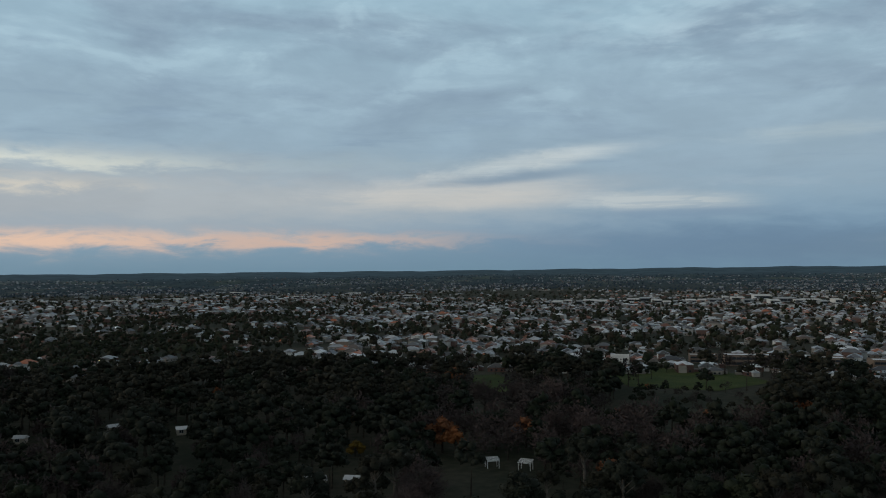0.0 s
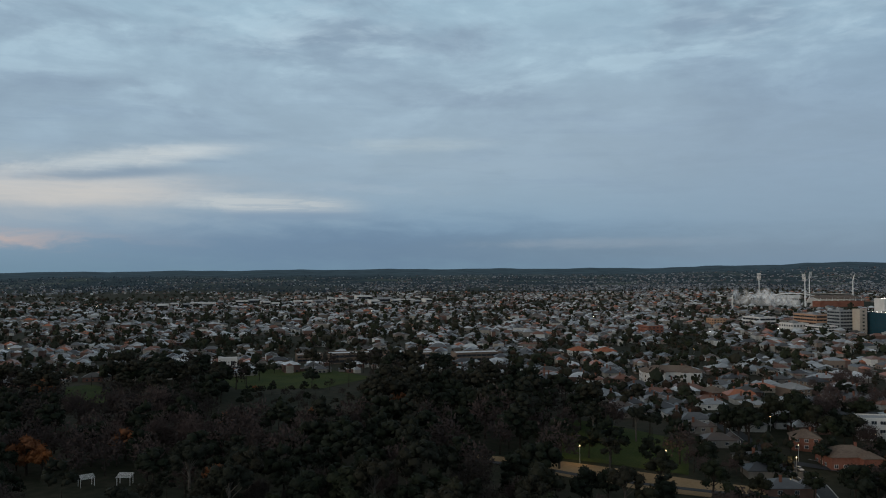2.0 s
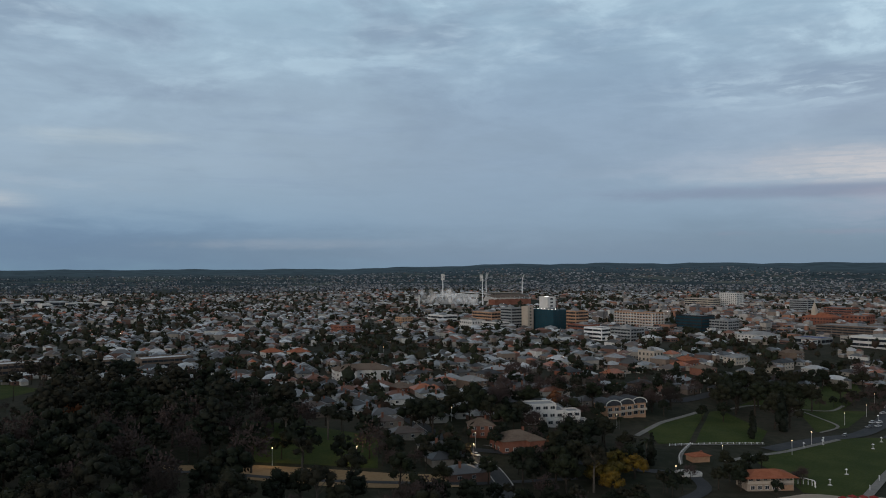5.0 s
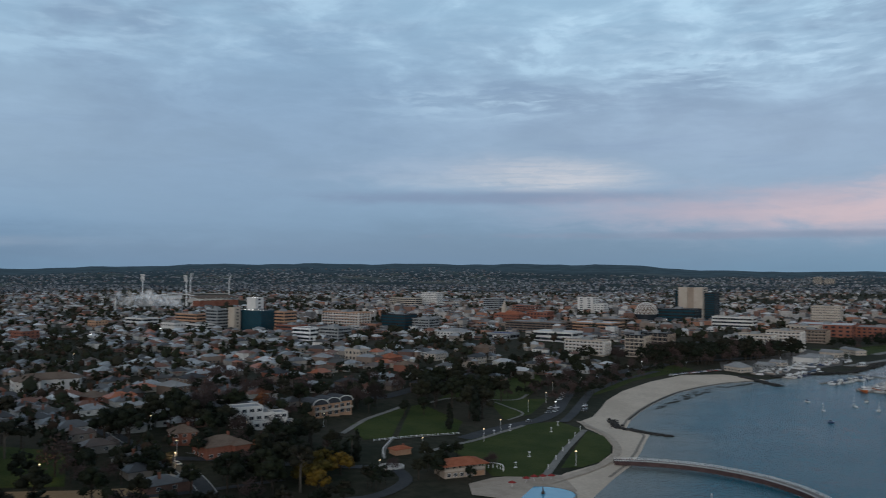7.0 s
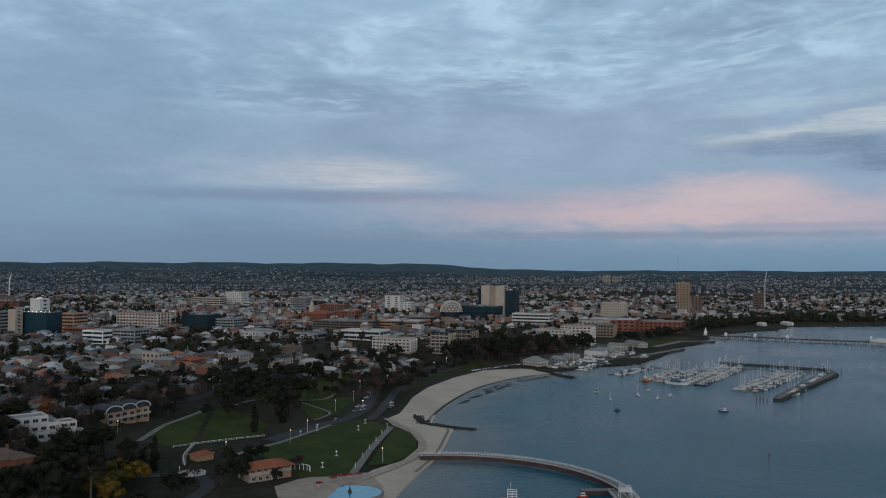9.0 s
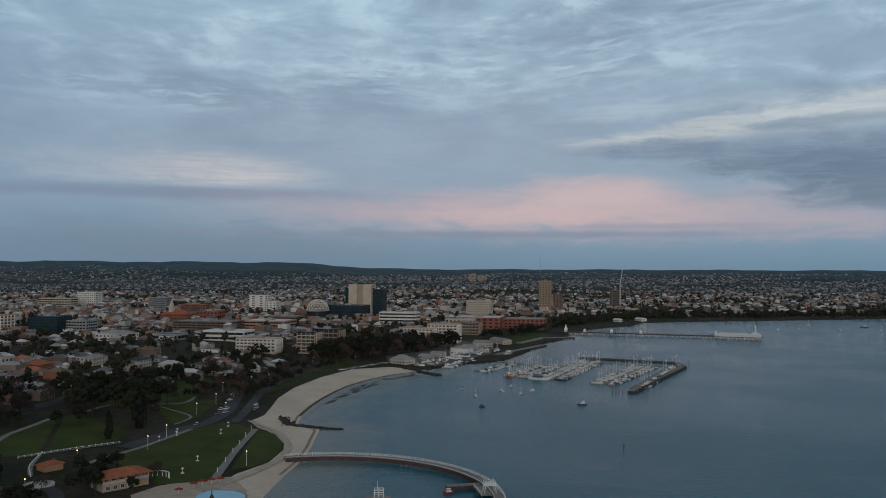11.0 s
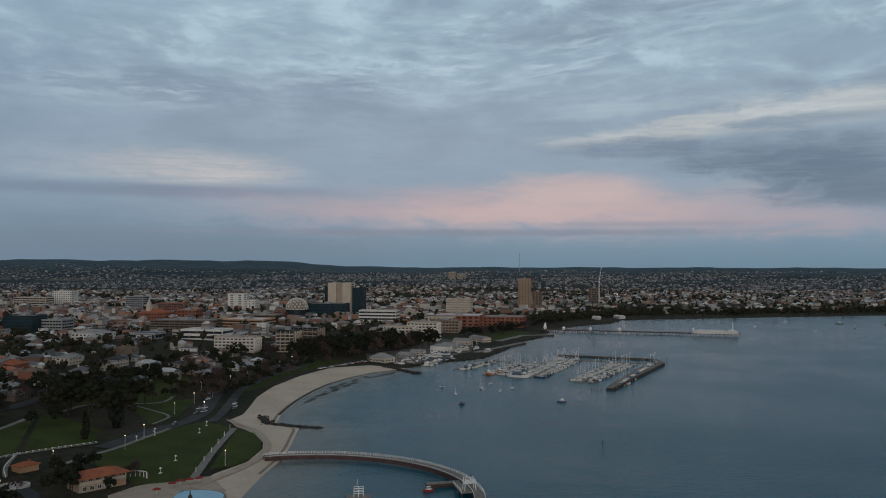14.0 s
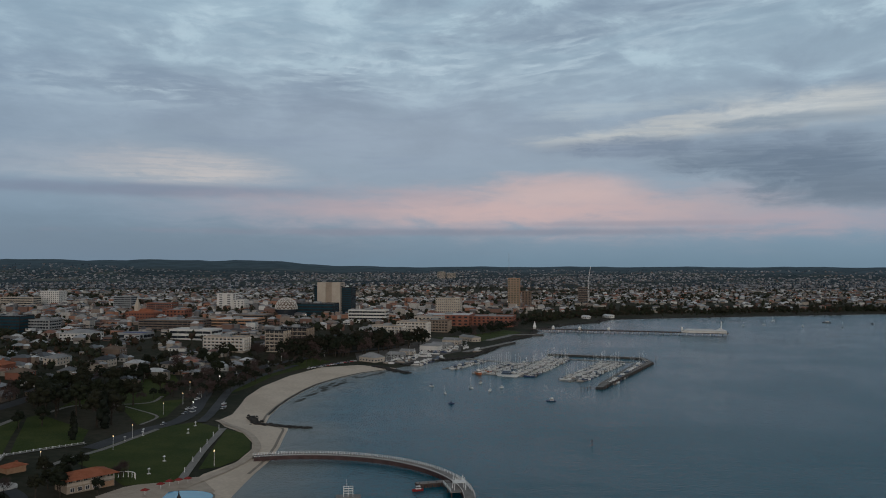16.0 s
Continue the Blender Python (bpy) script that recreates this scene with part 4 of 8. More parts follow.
def block(label, x, y, sx, sy, h, wall, floors, bay=4.0, style="grid", roof=None, glass=None, frame=None, rz=None, name="office_building", category="building", plant=1, faces=("w", "s"), base=None, keep=True):
    """A building of several storeys: sx along its short street, sy along the long one, windows storey by storey."""
    z = ground_at(x, y) if base is None else base
    rz = -math.degrees(GRID) if rz is None else rz
    b = thing(name, x, y, z, rz, label, category, "town buildings")
    glass, frame, roof = glass or M_pane_b, frame or wall, roof or M_roofgrey
    g = Geo()
    g.box(0, 0, -3, sx, sy, h + 3)
    part("wall", g.mesh("wall", wall), b)
    g = Geo()
    g.box(0, 0, h, sx - 0.8, sy - 0.8, 0.25)
    part("roof", g.mesh("roof", roof), b)
    g = Geo()
    for dx_, dy_, lx_, ly_ in ((0, -sy / 2 + 0.2, sx, 0.4), (0, sy / 2 - 0.2, sx, 0.4), (-sx / 2 + 0.2, 0, 0.4, sy - 0.8), (sx / 2 - 0.2, 0, 0.4, sy - 0.8)):
        g.box(dx_, dy_, h, lx_, ly_, 0.9)
    part("parapet", g.mesh("parapet", wall), b)
    for i in range(plant):
        g = Geo()
        g.box(0, 0, h + 0.2, min(sx * 0.35, 9), min(sy * 0.22, 10), 2.8)
        g.box(0.6, 0.4, h + 3.0, 1.6, 2.4, 0.6)
        part("plant_room", g.mesh("plant_room", M_grey), b, "", pose((i - plant / 2 + 0.5) * sx * 0.1, (i - plant / 2 + 0.5) * sy * 0.4, 0))
    fh = h / floors
    for face in faces:
        span = sy if face in "we" else sx
        off = (sx if face in "we" else sy) / 2
        turn = {"w": -90, "e": 90, "s": 0, "n": 180}[face]
        n = max(1, int((span - 1.0) / bay))
        for f in range(floors):
            zz = f * fh + 0.28 * fh
            if style == "band":
                key = (round(span, 1), round(fh, 1), wall.name, glass.name)
                if key not in BAND:
                    q = Geo()
                    q.box(0, 0, 0, span - 1.2, 0.14, fh * 0.5, 1)
                    for m in range(n + 1):
                        q.box(-span / 2 + 0.6 + m * (span - 1.2) / n, -0.06, 0, 0.22, 0.16, fh * 0.5, 0)
                    BAND[key] = q.mesh("window_band", frame, glass)
                part("window_band", BAND[key], b, "", pose(0, 0, 0, 0, 0, turn) @ pose(0, -off, zz))
            elif style == "balcony":
                q = Geo()
                q.box(0, -0.7, f * fh + 0.02, span - 0.6, 1.5, 0.22, 0)
                q.box(0, -1.4, f * fh + 0.24, span - 0.6, 0.08, 0.9, 0)
                for m in range(n + 1):
                    q.box(-span / 2 + 0.4 + m * (span - 0.8) / n, -0.7, f * fh + 0.24, 0.22, 1.4, fh - 0.3, 0)
                part("balcony", q.mesh("balcony", frame), b, "", pose(0, 0, 0, 0, 0, turn) @ pose(0, -off, 0))
                for m in range(n):
                    part("window", window_mesh(bay * 0.7, fh * 0.66, frame, glass), b, "", pose(0, 0, 0, 0, 0, turn) @ pose(-span / 2 + (m + 0.5) * span / n, -off - 0.03, f * fh + 0.3))
            else:
                for m in range(n):
                    part("window", window_mesh(bay * 0.58, fh * 0.52, frame, glass), b, "", pose(0, 0, 0, 0, 0, turn) @ pose(-span / 2 + (m + 0.5) * span / n, -off - 0.03, zz))
    if keep:
        KEEP_OUT.append((x, y, max(sx, sy) * 0.62 + 4))
    return b


# hospital group
block("teal glass hospital wing with curtain wall", 886, 645, 24, 38, 25, M_teal, 7, 3.0, "band", glass=M_teal, frame=M_black, name="hospital_wing", category="hospital")
block("cream concrete lift tower of a hospital", 868, 668, 10, 12, 29, M_beige, 7, 5.0, "grid", name="hospital_tower", category="hospital", plant=0, faces=("s",), keep=False)
hd = block("white plant tower with floodlit roof on a hospital", 895, 656, 14, 16, 41, M_pale, 9, 8.0, "grid", name="hospital_tower", category="hospital", plant=0, faces=("s",), keep=False)
block("grey concrete hospital ward block with banded windows", 862, 690, 18, 22, 27, M_grey, 7, 4.0, "band", name="hospital_wing", category="hospital", keep=False)
block("orange brick hospital block with balcony bands", 902, 618, 22, 26, 24, M_tanbrick, 6, 4.0, "band", name="hospital_wing", category="hospital")
block("long low brick hospital wing", 880, 590, 20, 36, 9, M_redbrick, 2, 4.0, "band", name="hospital_wing", category="hospital")
block("cream hospital block in two storeys", 842, 700, 22, 30, 9, M_pale, 3, 4.0, "band", name="hospital_wing", category="hospital", keep=False)
block("tan brick hospital block with flat roof", 870, 735, 24, 42, 20, M_tanbrick, 5, 4.0, "band", name="hospital_wing", category="hospital")
fl = Geo()
for i in range(4):
    fl.box(-4 + i * 2.4, 0, 0, 0.5, 0.4, 0.45)
lt = thing("floodlight_bar", 893, 655, ground_at(895, 656) + 41.9, 0, "bright white floodlights on a hospital roof", "floodlight")
part("lamps", fl.mesh("lamps", M_lampw), lt)
for i in range(6):
    q = thing("roof_lamp", 874 + i * 0.6, 628 + i * 6.0, ground_at(886, 645) + 25.9, 0, "small white lamp on a flat hospital roof", "lamp", "roof lamps")
    g = Geo()
    g.tube((0, 0, 0), (0, 0, 0.8), 0.08, n=5)
    part("post", g.mesh("post", M_grey), q)
    g = Geo()
    g.box(0, 0, 0.8, 0.5, 0.5, 0.4)
    part("lantern", g.mesh("lantern", M_lampw), q)
# civic and office blocks
wm = block("white modern block with slit windows raised on dark base", 797, 514, 20, 27, 13, M_white, 3, 9.0, "band", name="office_building", plant=0)
block("grey and white modern office with glazed front", 806, 485, 22, 32, 14, M_grey, 4, 4.0, "band", frame=M_pale)
block("tan apartment block with white balcony bands", 1012, 590, 24, 66, 19, M_tanbrick, 5, 5.0, "balcony", frame=M_pale, name="apartment_building")
block("low dark glass office block", 990, 497, 26, 40, 19, M_black, 5, 3.5, "band", glass=M_teal)
block("grey office block with white floor bands", 996, 462, 22, 28, 14, M_grey, 4, 3.5, "band", frame=M_pale)
block("white hotel block with rows of small windows", 1668, 757, 24, 42, 27, M_pale, 7, 4.5, "grid", name="hotel")
block("long low office with horizontal bands", 1610, 792, 24, 70, 17, M_beige, 4, 6.0, "band")
block("small cream two-storey apartment house", 640, 362, 12, 17, 9, M_beige, 2, 3.5, "grid", name="apartment_building")
cv = block("low pale civic hall", 890, 374, 24, 36, 7, M_pale, 2, 4.0, "grid", name="civic_hall", category="hall", plant=0)
g = Geo()
g.hip(0, 0, 7.4, 24, 36, 4.0, 0.6)
part("roof", g.mesh("roof", M_roofgrey), cv, "grey hipped roof")
block("open concrete car park with dark decks", 1026, 318, 34, 78, 12, M_brown, 4, 6.0, "band", frame=M_grey, roof=M_roofgrey, name="car_park", category="car park")
block("long white shopping hall with flat roof", 905, 258, 26, 48, 10, M_pale, 2, 8.0, "band", roof=M_whiteroof, name="shopping_hall")
block("cream apartments with stacked balconies", 836, 208, 16, 42, 13, M_beige, 4, 4.0, "balcony", frame=M_pale, name="apartment_building")
block("brown apartment tower with framed balconies", 848, 160, 15, 20, 21, M_black, 6, 4.0, "balcony", frame=M_beige, name="apartment_building")
block("apartment block with tall timber-coloured frame", 886, 148, 18, 32, 20, M_black, 5, 5.0, "balcony", frame=M_tanpanel, name="apartment_building")
# government tower on its black podium
block("tall beige office tower with blank concrete face", 1340, 179.5, 24, 13.6, 50, M_beige, 13, 20.0, "grid", name="office_tower", faces=("s",), plant=1)
block("tall brown-grey office tower face", 1341, 168, 22, 9.2, 49.5, M_tanpanel, 13, 20.0, "grid", name="office_tower", faces=("s",), plant=0, keep=False)
block("tall beige office tower flank with blank concrete face", 1338, 156.5, 24, 13.6, 50, M_beige, 13, 20.0, "grid", name="office_tower", faces=("s",), plant=0, keep=False)
block("dark glass side of an office tower", 1344, 140.5, 24, 16, 42, M_black, 12, 3.0, "band", glass=M_teal, name="office_tower", plant=0)
block("dark glass shoulder of an office tower", 1352, 190, 20, 7, 44, M_black, 12, 3.0, "band", glass=M_teal, name="office_tower", plant=0, keep=False)
block("black glass podium building", 1300, 184, 30, 60, 19, M_black, 4, 4.0, "band", glass=M_teal)
block("white office with long window bands", 1216, 98, 22, 55, 14, M_pale, 3, 4.0, "band", frame=M_beige)
block("white stepped apartment building", 996, 58, 20, 40, 17, M_beige, 5, 4.0, "balcony", frame=M_pale, name="apartment_building", base=5)
block("white apartment building with rounded top storey", 1006, 28, 20, 36, 21, M_beige, 6, 4.0, "balcony", frame=M_pale, name="apartment_building", base=5)
block("grey waterfront apartment block with balconies", 990, 78, 18, 22, 15, M_grey, 4, 4.0, "balcony", frame=M_pale, name="apartment_building", base=5)
block("cream office block with grid facade", 1386, -20, 24, 40, 27, M_beige, 7, 3.2, "grid", frame=M_pale, name="office_building")
block("brown terrace apartments with deep balconies", 1126, 2, 20, 38, 15, M_brown, 4, 4.0, "balcony", frame=M_tanpanel, name="apartment_building", base=5)
block("red brick shopping centre with long roof", 1255, -18, 60, 70, 15, M_redbrick, 3, 8.0, "grid", roof=M_whiteroof, name="shopping_centre", base=5)
block("red brick wool store on the waterfront", 1268, -84, 50, 66, 13, M_redbrick, 3, 6.0, "grid", name="wool_store", category="warehouse", base=4)
block("cream end wing of a shopping centre", 1200, 10, 24, 40, 15, M_beige, 3, 5.0, "grid", name="shopping_centre", base=5)
block("tall brown and green apartment tower", 1612, -148, 20, 22, 54, M_tanbrick, 16, 4.5, "balcony", frame=M_tanpanel, name="apartment_tower", faces=("w",), plant=1, glass=M_green)
block("slim brown brick apartment tower", 1648, -176, 18, 18, 28, M_brown, 8, 4.5, "grid", name="apartment_tower")
block("half-built concrete frame tower", 1744, -304, 20, 22, 33, M_brown, 9, 5.0, "band", frame=M_conc, name="construction_frame")
block("pair of far cream apartment towers", 3580, -20, 30, 30, 26, M_beige, 8, 6.0, "band", name="apartment_tower")
block("far cream apartment tower", 3585, -62, 30, 34, 20, M_beige, 6, 6.0, "band", name="apartment_tower")
block("plain white concrete office block", 1500, 372, 22, 30, 27, M_pale, 7, 10.0, "grid", plant=0)
block("white low office wing", 1492, 346, 20, 20, 16, M_pale, 4, 5.0, "grid", plant=0)
block("grey glazed office block", 1520, 560, 22, 34, 22, M_grey, 6, 4.0, "band")
block("red brick college building with white bands", 1400, 455, 22, 46, 15, M_redbrick, 4, 4.0, "band", frame=M_pale, name="college_building")
block("tan brick shopping hall with pale flat roof", 1060, 250, 40, 56, 11, M_tanbrick, 3, 8.0, "band", roof=M_whiteroof, name="shopping_hall")
block("low brown flat-roofed store building", 1150, 250, 36, 46, 11, M_brown, 3, 6.0, "band", roof=M_roofgrey, name="store_building")
block("low store with blue roof", 905, 322, 22, 30, 6, M_grey, 1, 6.0, "band", roof=mottled("blue_roof", (0.03, 0.05, 0.16), (0.05, 0.08, 0.22), 0.1, 1.0, 0.6), name="store_building", plant=0)
block("tan office block near the stadium", 825, 853, 18, 18, 10, M_tanbrick, 3, 4.0, "grid")
block("long white hall with flat roof", 903, 852, 26, 38, 10, M_pale, 2, 6.0, "band", roof=M_whiteroof, name="hall")
block("white civic building with columns", 840, 738, 22, 27, 10, M_pale, 2, 4.0, "grid", name="civic_building")
block("red brick school building", 660, 788, 20, 24, 10, M_redbrick, 3, 4.0, "grid", name="school_building", category="school")
# school and works seen beyond the park
for lx_, ly_, wx, wy, hh_ in ((248, 676, 46, 18, 8), (300, 660, 26, 16, 7), (345, 640, 40, 18, 7), (215, 700, 22, 14, 6)):
    block("long low school building with white roof", lx_, ly_, wx, wy, hh_, M_brown, 2, 4.0, "band", roof=M_whiteroof, name="school_building", category="school", faces=("s",), plant=0)
block("white pavilion beside a sports oval", 144, 690, 15, 10, 7, M_pale, 1, 5.0, "grid", roof=M_whiteroof, name="pavilion", faces=("s",), plant=0)
srng = random.Random(4)
for i in range(26):
    a = radians(7 + i * 0.72)
    r = 2010 + srng.uniform(-70, 160)
    block("large pale factory shed with low roof", r * math.sin(a), r * math.cos(a), srng.uniform(12, 40), srng.uniform(24, 50), srng.uniform(6, 10), M_pale if i % 3 else M_grey, 1, 14.0, "band", roof=M_whiteroof, name="factory_shed",
          category="shed", faces=("s",), plant=0)
for i in range(14):
    a = radians(-27 + i * 1.9)
    r = 2350 + srng.uniform(-150, 420)
    block("long low factory shed far across the plain", r * math.sin(a), r * math.cos(a), srng.uniform(22, 60), 30, 6, M_pale if i % 2 else M_grey, 1, 20.0, "band", roof=M_whiteroof, name="factory_shed", category="shed", faces=("s",), plant=0)


# town hall with its spire
th = block("terracotta-coloured town hall with corner wings", 1178, 408, 24, 42, 12, M_redbrick, 3, 4.0, "grid", name="town_hall", category="hall", plant=0)
g = Geo()
g.hip(0, 0, 12.3, 24, 42, 5.0, 0.4)
part("roof", g.mesh("roof", M_terracotta), th, "terracotta tiled roof")
g = Geo()
g.box(-4, 8, 10, 6, 6, 12)
g.box(-4, 8, 22, 4.4, 4.4, 4)
g.box(-4, 8, 26, 3.6, 3.6, 7, taper=0.05)
part("clock_tower", g.mesh("clock_tower", M_beige), th, "cream clock tower with pointed cap")
block("red brick hall with arched front", 1210, 372, 22, 34, 14, M_redbrick, 3, 5.0, "grid", name="brick_hall", category="hall")


# library dome: a lattice shell over a glazed drum
dome = thing("library_dome", 1278, 228, ground_at(1278, 228), -11, "white latticed dome of a library", "dome")
g = Geo()
R_ = 17.0
pts = {}
for i in range(7):
    for j in range(18):
        el, az_ = radians(i * 14), 2 * math.pi * (j + 0.5 * (i % 2)) / 18
        pts[i, j] = (R_ * math.cos(el) * math.cos(az_), R_ * math.cos(el) * math.sin(az_), 12 + R_ * math.sin(el))
for i in range(7):
    for j in range(18):
        g.tube(pts[i, j], pts[i, (j + 1) % 18], 0.35, n=4, caps=False)
        if i < 6:
            g.tube(pts[i, j], pts[i + 1, j], 0.35, n=4, caps=False)
            g.tube(pts[i, j], pts[i + 1, (j + (1 if i % 2 else 17)) % 18], 0.35, n=4, caps=False)
part("lattice", g.mesh("lattice", M_pale), dome)
# brown skin behind the ribs, standing in for the shade inside the dome
g = Geo()
for i in range(6):
    for j in range(18):
        a0, a1 = radians(i * 14), radians((i + 1) * 14)
        b0, b1 = 2 * math.pi * j / 18, 2 * math.pi * (j + 1) / 18
        rr_ = R_ - 0.5
        g.face_block([(rr_ * math.cos(e) * math.cos(b), rr_ * math.cos(e) * math.sin(b), 12 + rr_ * math.sin(e)) for e, b in ((a0, b0), (a0, b1), (a1, b1), (a1, b0))], [(0, 1, 2, 3)])
part("shell", g.mesh("shell", M_brown), dome)
g = Geo()
g.tube((0, 0, -3), (0, 0, 12), R_, n=20)
part("drum", g.mesh("drum", M_pane_b), dome)
KEEP_OUT.append((1278, 228, 26))


# stadium: light towers and stands
def light_tower(x, y, turn):
    t = thing("light_tower", x, y, ground_at(x, y), turn, "tall white stadium light tower with leaning lamp rack", "light tower", "stadium light towers")
    g = Geo()
    g.tube((0, 0, -2), (0, 0, 50), 1.3, 0.8, 8)
    g.tube((0, 0, 50), (-2.6, 0, 60), 0.8, 0.6, 8)
    part("mast", g.mesh("mast", M_white), t)
    g = Geo()
    g.tube((-1, -3.6, 48), (-4, -3.6, 63), 0.25, n=4)
    g.tube((-1, 3.6, 48), (-4, 3.6, 63), 0.25, n=4)
    rack = part("lamp_rack", g.mesh("lamp_rack", M_pale), t)
    for i in range(5):
        g = Geo()
        g.box(-1.4 - i * 0.55, 0, 50 + i * 2.8, 0.5, 8, 1.8)
        part("lamp_row", g.mesh("lamp_row", M_pale), rack)


for x_, y_, a_ in ((1329, 1253, 40), (1344, 1153, 0), (1450, 1233, 90), (1450, 1130, 130)):
    light_tower(x_, y_, a_)


def stand(x, y, w, turn, wall):
    s = thing("grandstand", x, y, ground_at(x, y), turn, "stadium grandstand with cantilever roof", "grandstand", "stadium stands")
    g = Geo()
    g.box(0, 0, -2, 22, w, 13)
    part("back_wall", g.mesh("back_wall", wall), s)
    for i in range(6):
        g = Geo()
        g.box(13 + i * 2.2, 0, -1, 2.2, w - 4, 10 - i * 1.6)
        part("terrace", g.mesh("terrace", M_conc), s)
    g = Geo()
    g.face_block([(-11, -w / 2, 15), (24, -w / 2, 20), (24, w / 2, 20), (-11, w / 2, 15), (-11, -w / 2, 15.6), (24, -w / 2, 20.5), (24, w / 2, 20.5), (-11, w / 2, 15.6)],
                 [(3, 2, 1, 0), (4, 5, 6, 7), (0, 1, 5, 4), (1, 2, 6, 5), (2, 3, 7, 6), (3, 0, 4, 7)])
    part("roof", g.mesh("roof", M_pale if wall is M_grey else M_brown), s)
    for i in range(8):
        g = Geo()
        g.tube((-9, 0, 0), (-9, 0, 17), 0.5, n=5)
        g.tube((-9, 0, 11), (22, 0, 19.6), 0.35, n=5)
        part("truss", g.mesh("truss", M_white), s, "", pose(0, -w / 2 + 3 + i * (w - 6) / 7, 0))


stand(1322, 1205, 90, 38, M_grey)
stand(1395, 1120, 95, 75, M_redbrick)
stand(1470, 1190, 100, 190, M_grey)
KEEP_OUT.append((1390, 1190, 150))
ar = thing("roof_arch", 1345, 1185, ground_at(1345, 1185), 50, "white steel arch over a stadium stand", "arch")
g = Geo()
for i in range(12):
    a0, a1 = math.pi * i / 12, math.pi * (i + 1) / 12
    g.tube((0, -55 * math.cos(a0), 10 + 14 * math.sin(a0)), (0, -55 * math.cos(a1), 10 + 14 * math.sin(a1)), 0.9, n=5)
part("arch", g.mesh("arch", M_white), ar)


# tower crane over the half-built tower, and the far radio mast
cr = thing("tower_crane", 1730, -312, ground_at(1730, -312), -20, "white lattice tower crane with raised jib", "crane")
g = Geo()
for i in range(22):
    z0, z1 = i * 2.2 - 1, i * 2.2 + 1.2
    for sx_, sy_ in ((1, 1), (1, -1), (-1, -1), (-1, 1)):
        g.tube((sx_, sy_, z0), (sx_, sy_, z1), 0.22, n=4, caps=False)
    g.tube((1, -1, z0), (-1, -1, z1), 0.14, n=4, caps=False)
    g.tube((-1, 1, z0), (-1, -1, z1), 0.14, n=4, caps=False)
part("mast", g.mesh("mast", M_white), cr)
g = Geo()
for i in range(14):
    p, q = Vector((-0.1 * i, -0.35 * i, 47 + i * 2.1)), Vector((-0.1 * (i + 1), -0.35 * (i + 1), 47 + (i + 1) * 2.1))
    for o in (Vector((0.8, 0, 0)), Vector((-0.8, 0, 0)), Vector((0, 0.9, 0.3))):
        g.tube(p + o, q + o, 0.2, n=4, caps=False)
    g.tube(p + Vector((0.8, 0, 0)), q + Vector((-0.8, 0, 0)), 0.12, n=4, caps=False)
part("jib", g.mesh("jib", M_white), cr)
g = Geo()
g.box(0, 4, 46, 2.4, 8, 2.4)
g.box(1.6, 0, 45.5, 1.8, 2.0, 2.2)
part("counterweight", g.mesh("counterweight", M_grey), cr)
ma = thing("radio_mast", 4290, -368, ground_at(4290, -368), 0, "thin far red and white radio mast", "mast")
g = Geo()
g.tube((0, 0, 0), (0, 0, 96), 1.2, 0.6, 5)
part("mast", g.mesh("mast", M_grey), ma)


# ------------------------------------------------------------------ steam from a boiler stack
M_steam = bpy.data.materials.new("steam")
M_steam.use_nodes = True
sn = Nodes(M_steam.node_tree)
M_steam.node_tree.nodes.clear()
sd, st_, sm_ = sn.add("ShaderNodeBsdfDiffuse"), sn.add("ShaderNodeBsdfTransparent"), sn.add("ShaderNodeMixShader")
sd.inputs[0].default_value = (0.8, 0.8, 0.8, 1)
sgeo = sn.add("ShaderNodeNewGeometry")
slw = sn.add("ShaderNodeAttribute", attribute_name="thick").outputs["Fac"]
sn.put(sm_.inputs[0], sn.math("MULTIPLY", slw, sn.rng(sn.noise(sgeo.outputs["Position"], 0.09, 5), 0.3, 0.65, 0.4, 1.0)))
link(M_steam.node_tree, st_.outputs[0], sm_.inputs[1])
link(M_steam.node_tree, sd.outputs[0], sm_.inputs[2])
link(M_steam.node_tree, sm_.outputs[0], sn.add("ShaderNodeOutputMaterial").inputs[0])
prng = np.random.default_rng(5)
pv, pf, pt = [], [], []
for i in range(64):
    # the plume trails from the stack down the breeze and spreads
    k = prng.random()
    cx_, cy_ = 1150 - 62 * k, 1010 + 78 * k
    c_ = np.array([cx_, cy_, 30 + 13 * math.sin(k * 3.0)]) + prng.normal(0, 1, 3) * np.array([10, 10, 3 + 5 * k])
    a_ = prng.normal(size=3)
    a_ /= np.linalg.norm(a_)
    b_ = np.cross(a_, prng.normal(size=3))
    b_ /= np.linalg.norm(b_)
    s_ = prng.uniform(6.0, 12.0)
    o = len(pv)
    pv.append(c_)
    pt.append(0.8)
    for j in range(9):
        th_ = 2 * math.pi * j / 9
        pv.append(c_ + (a_ * math.cos(th_) + b_ * math.sin(th_)) * s_ * prng.uniform(0.7, 1.2))
        pt.append(0.0)
    pf += [(o, o + 1 + j, o + 1 + (j + 1) % 9) for j in range(9)]
sme = mesh_np("steam_plume", np.array(pv), [np.array(pf)], [M_steam], smooth_faces=True)
sa = sme.attributes.new("thick", "FLOAT", "POINT")
sa.data.foreach_set("value", np.array(pt, np.float32))
sp = tagged(new("steam_plume", sme), "white steam drifting from a boiler stack", "steam", kind="stuff")
stk = thing("boiler_stack", 1088, 1085, ground_at(1088, 1085), 0, "slim pale boiler stack", "stack")
g = Geo()
g.tube((0, 0, -1), (0, 0, 30), 1.4, 1.1, 10)
part("stack", g.mesh("stack", M_pale), stk)
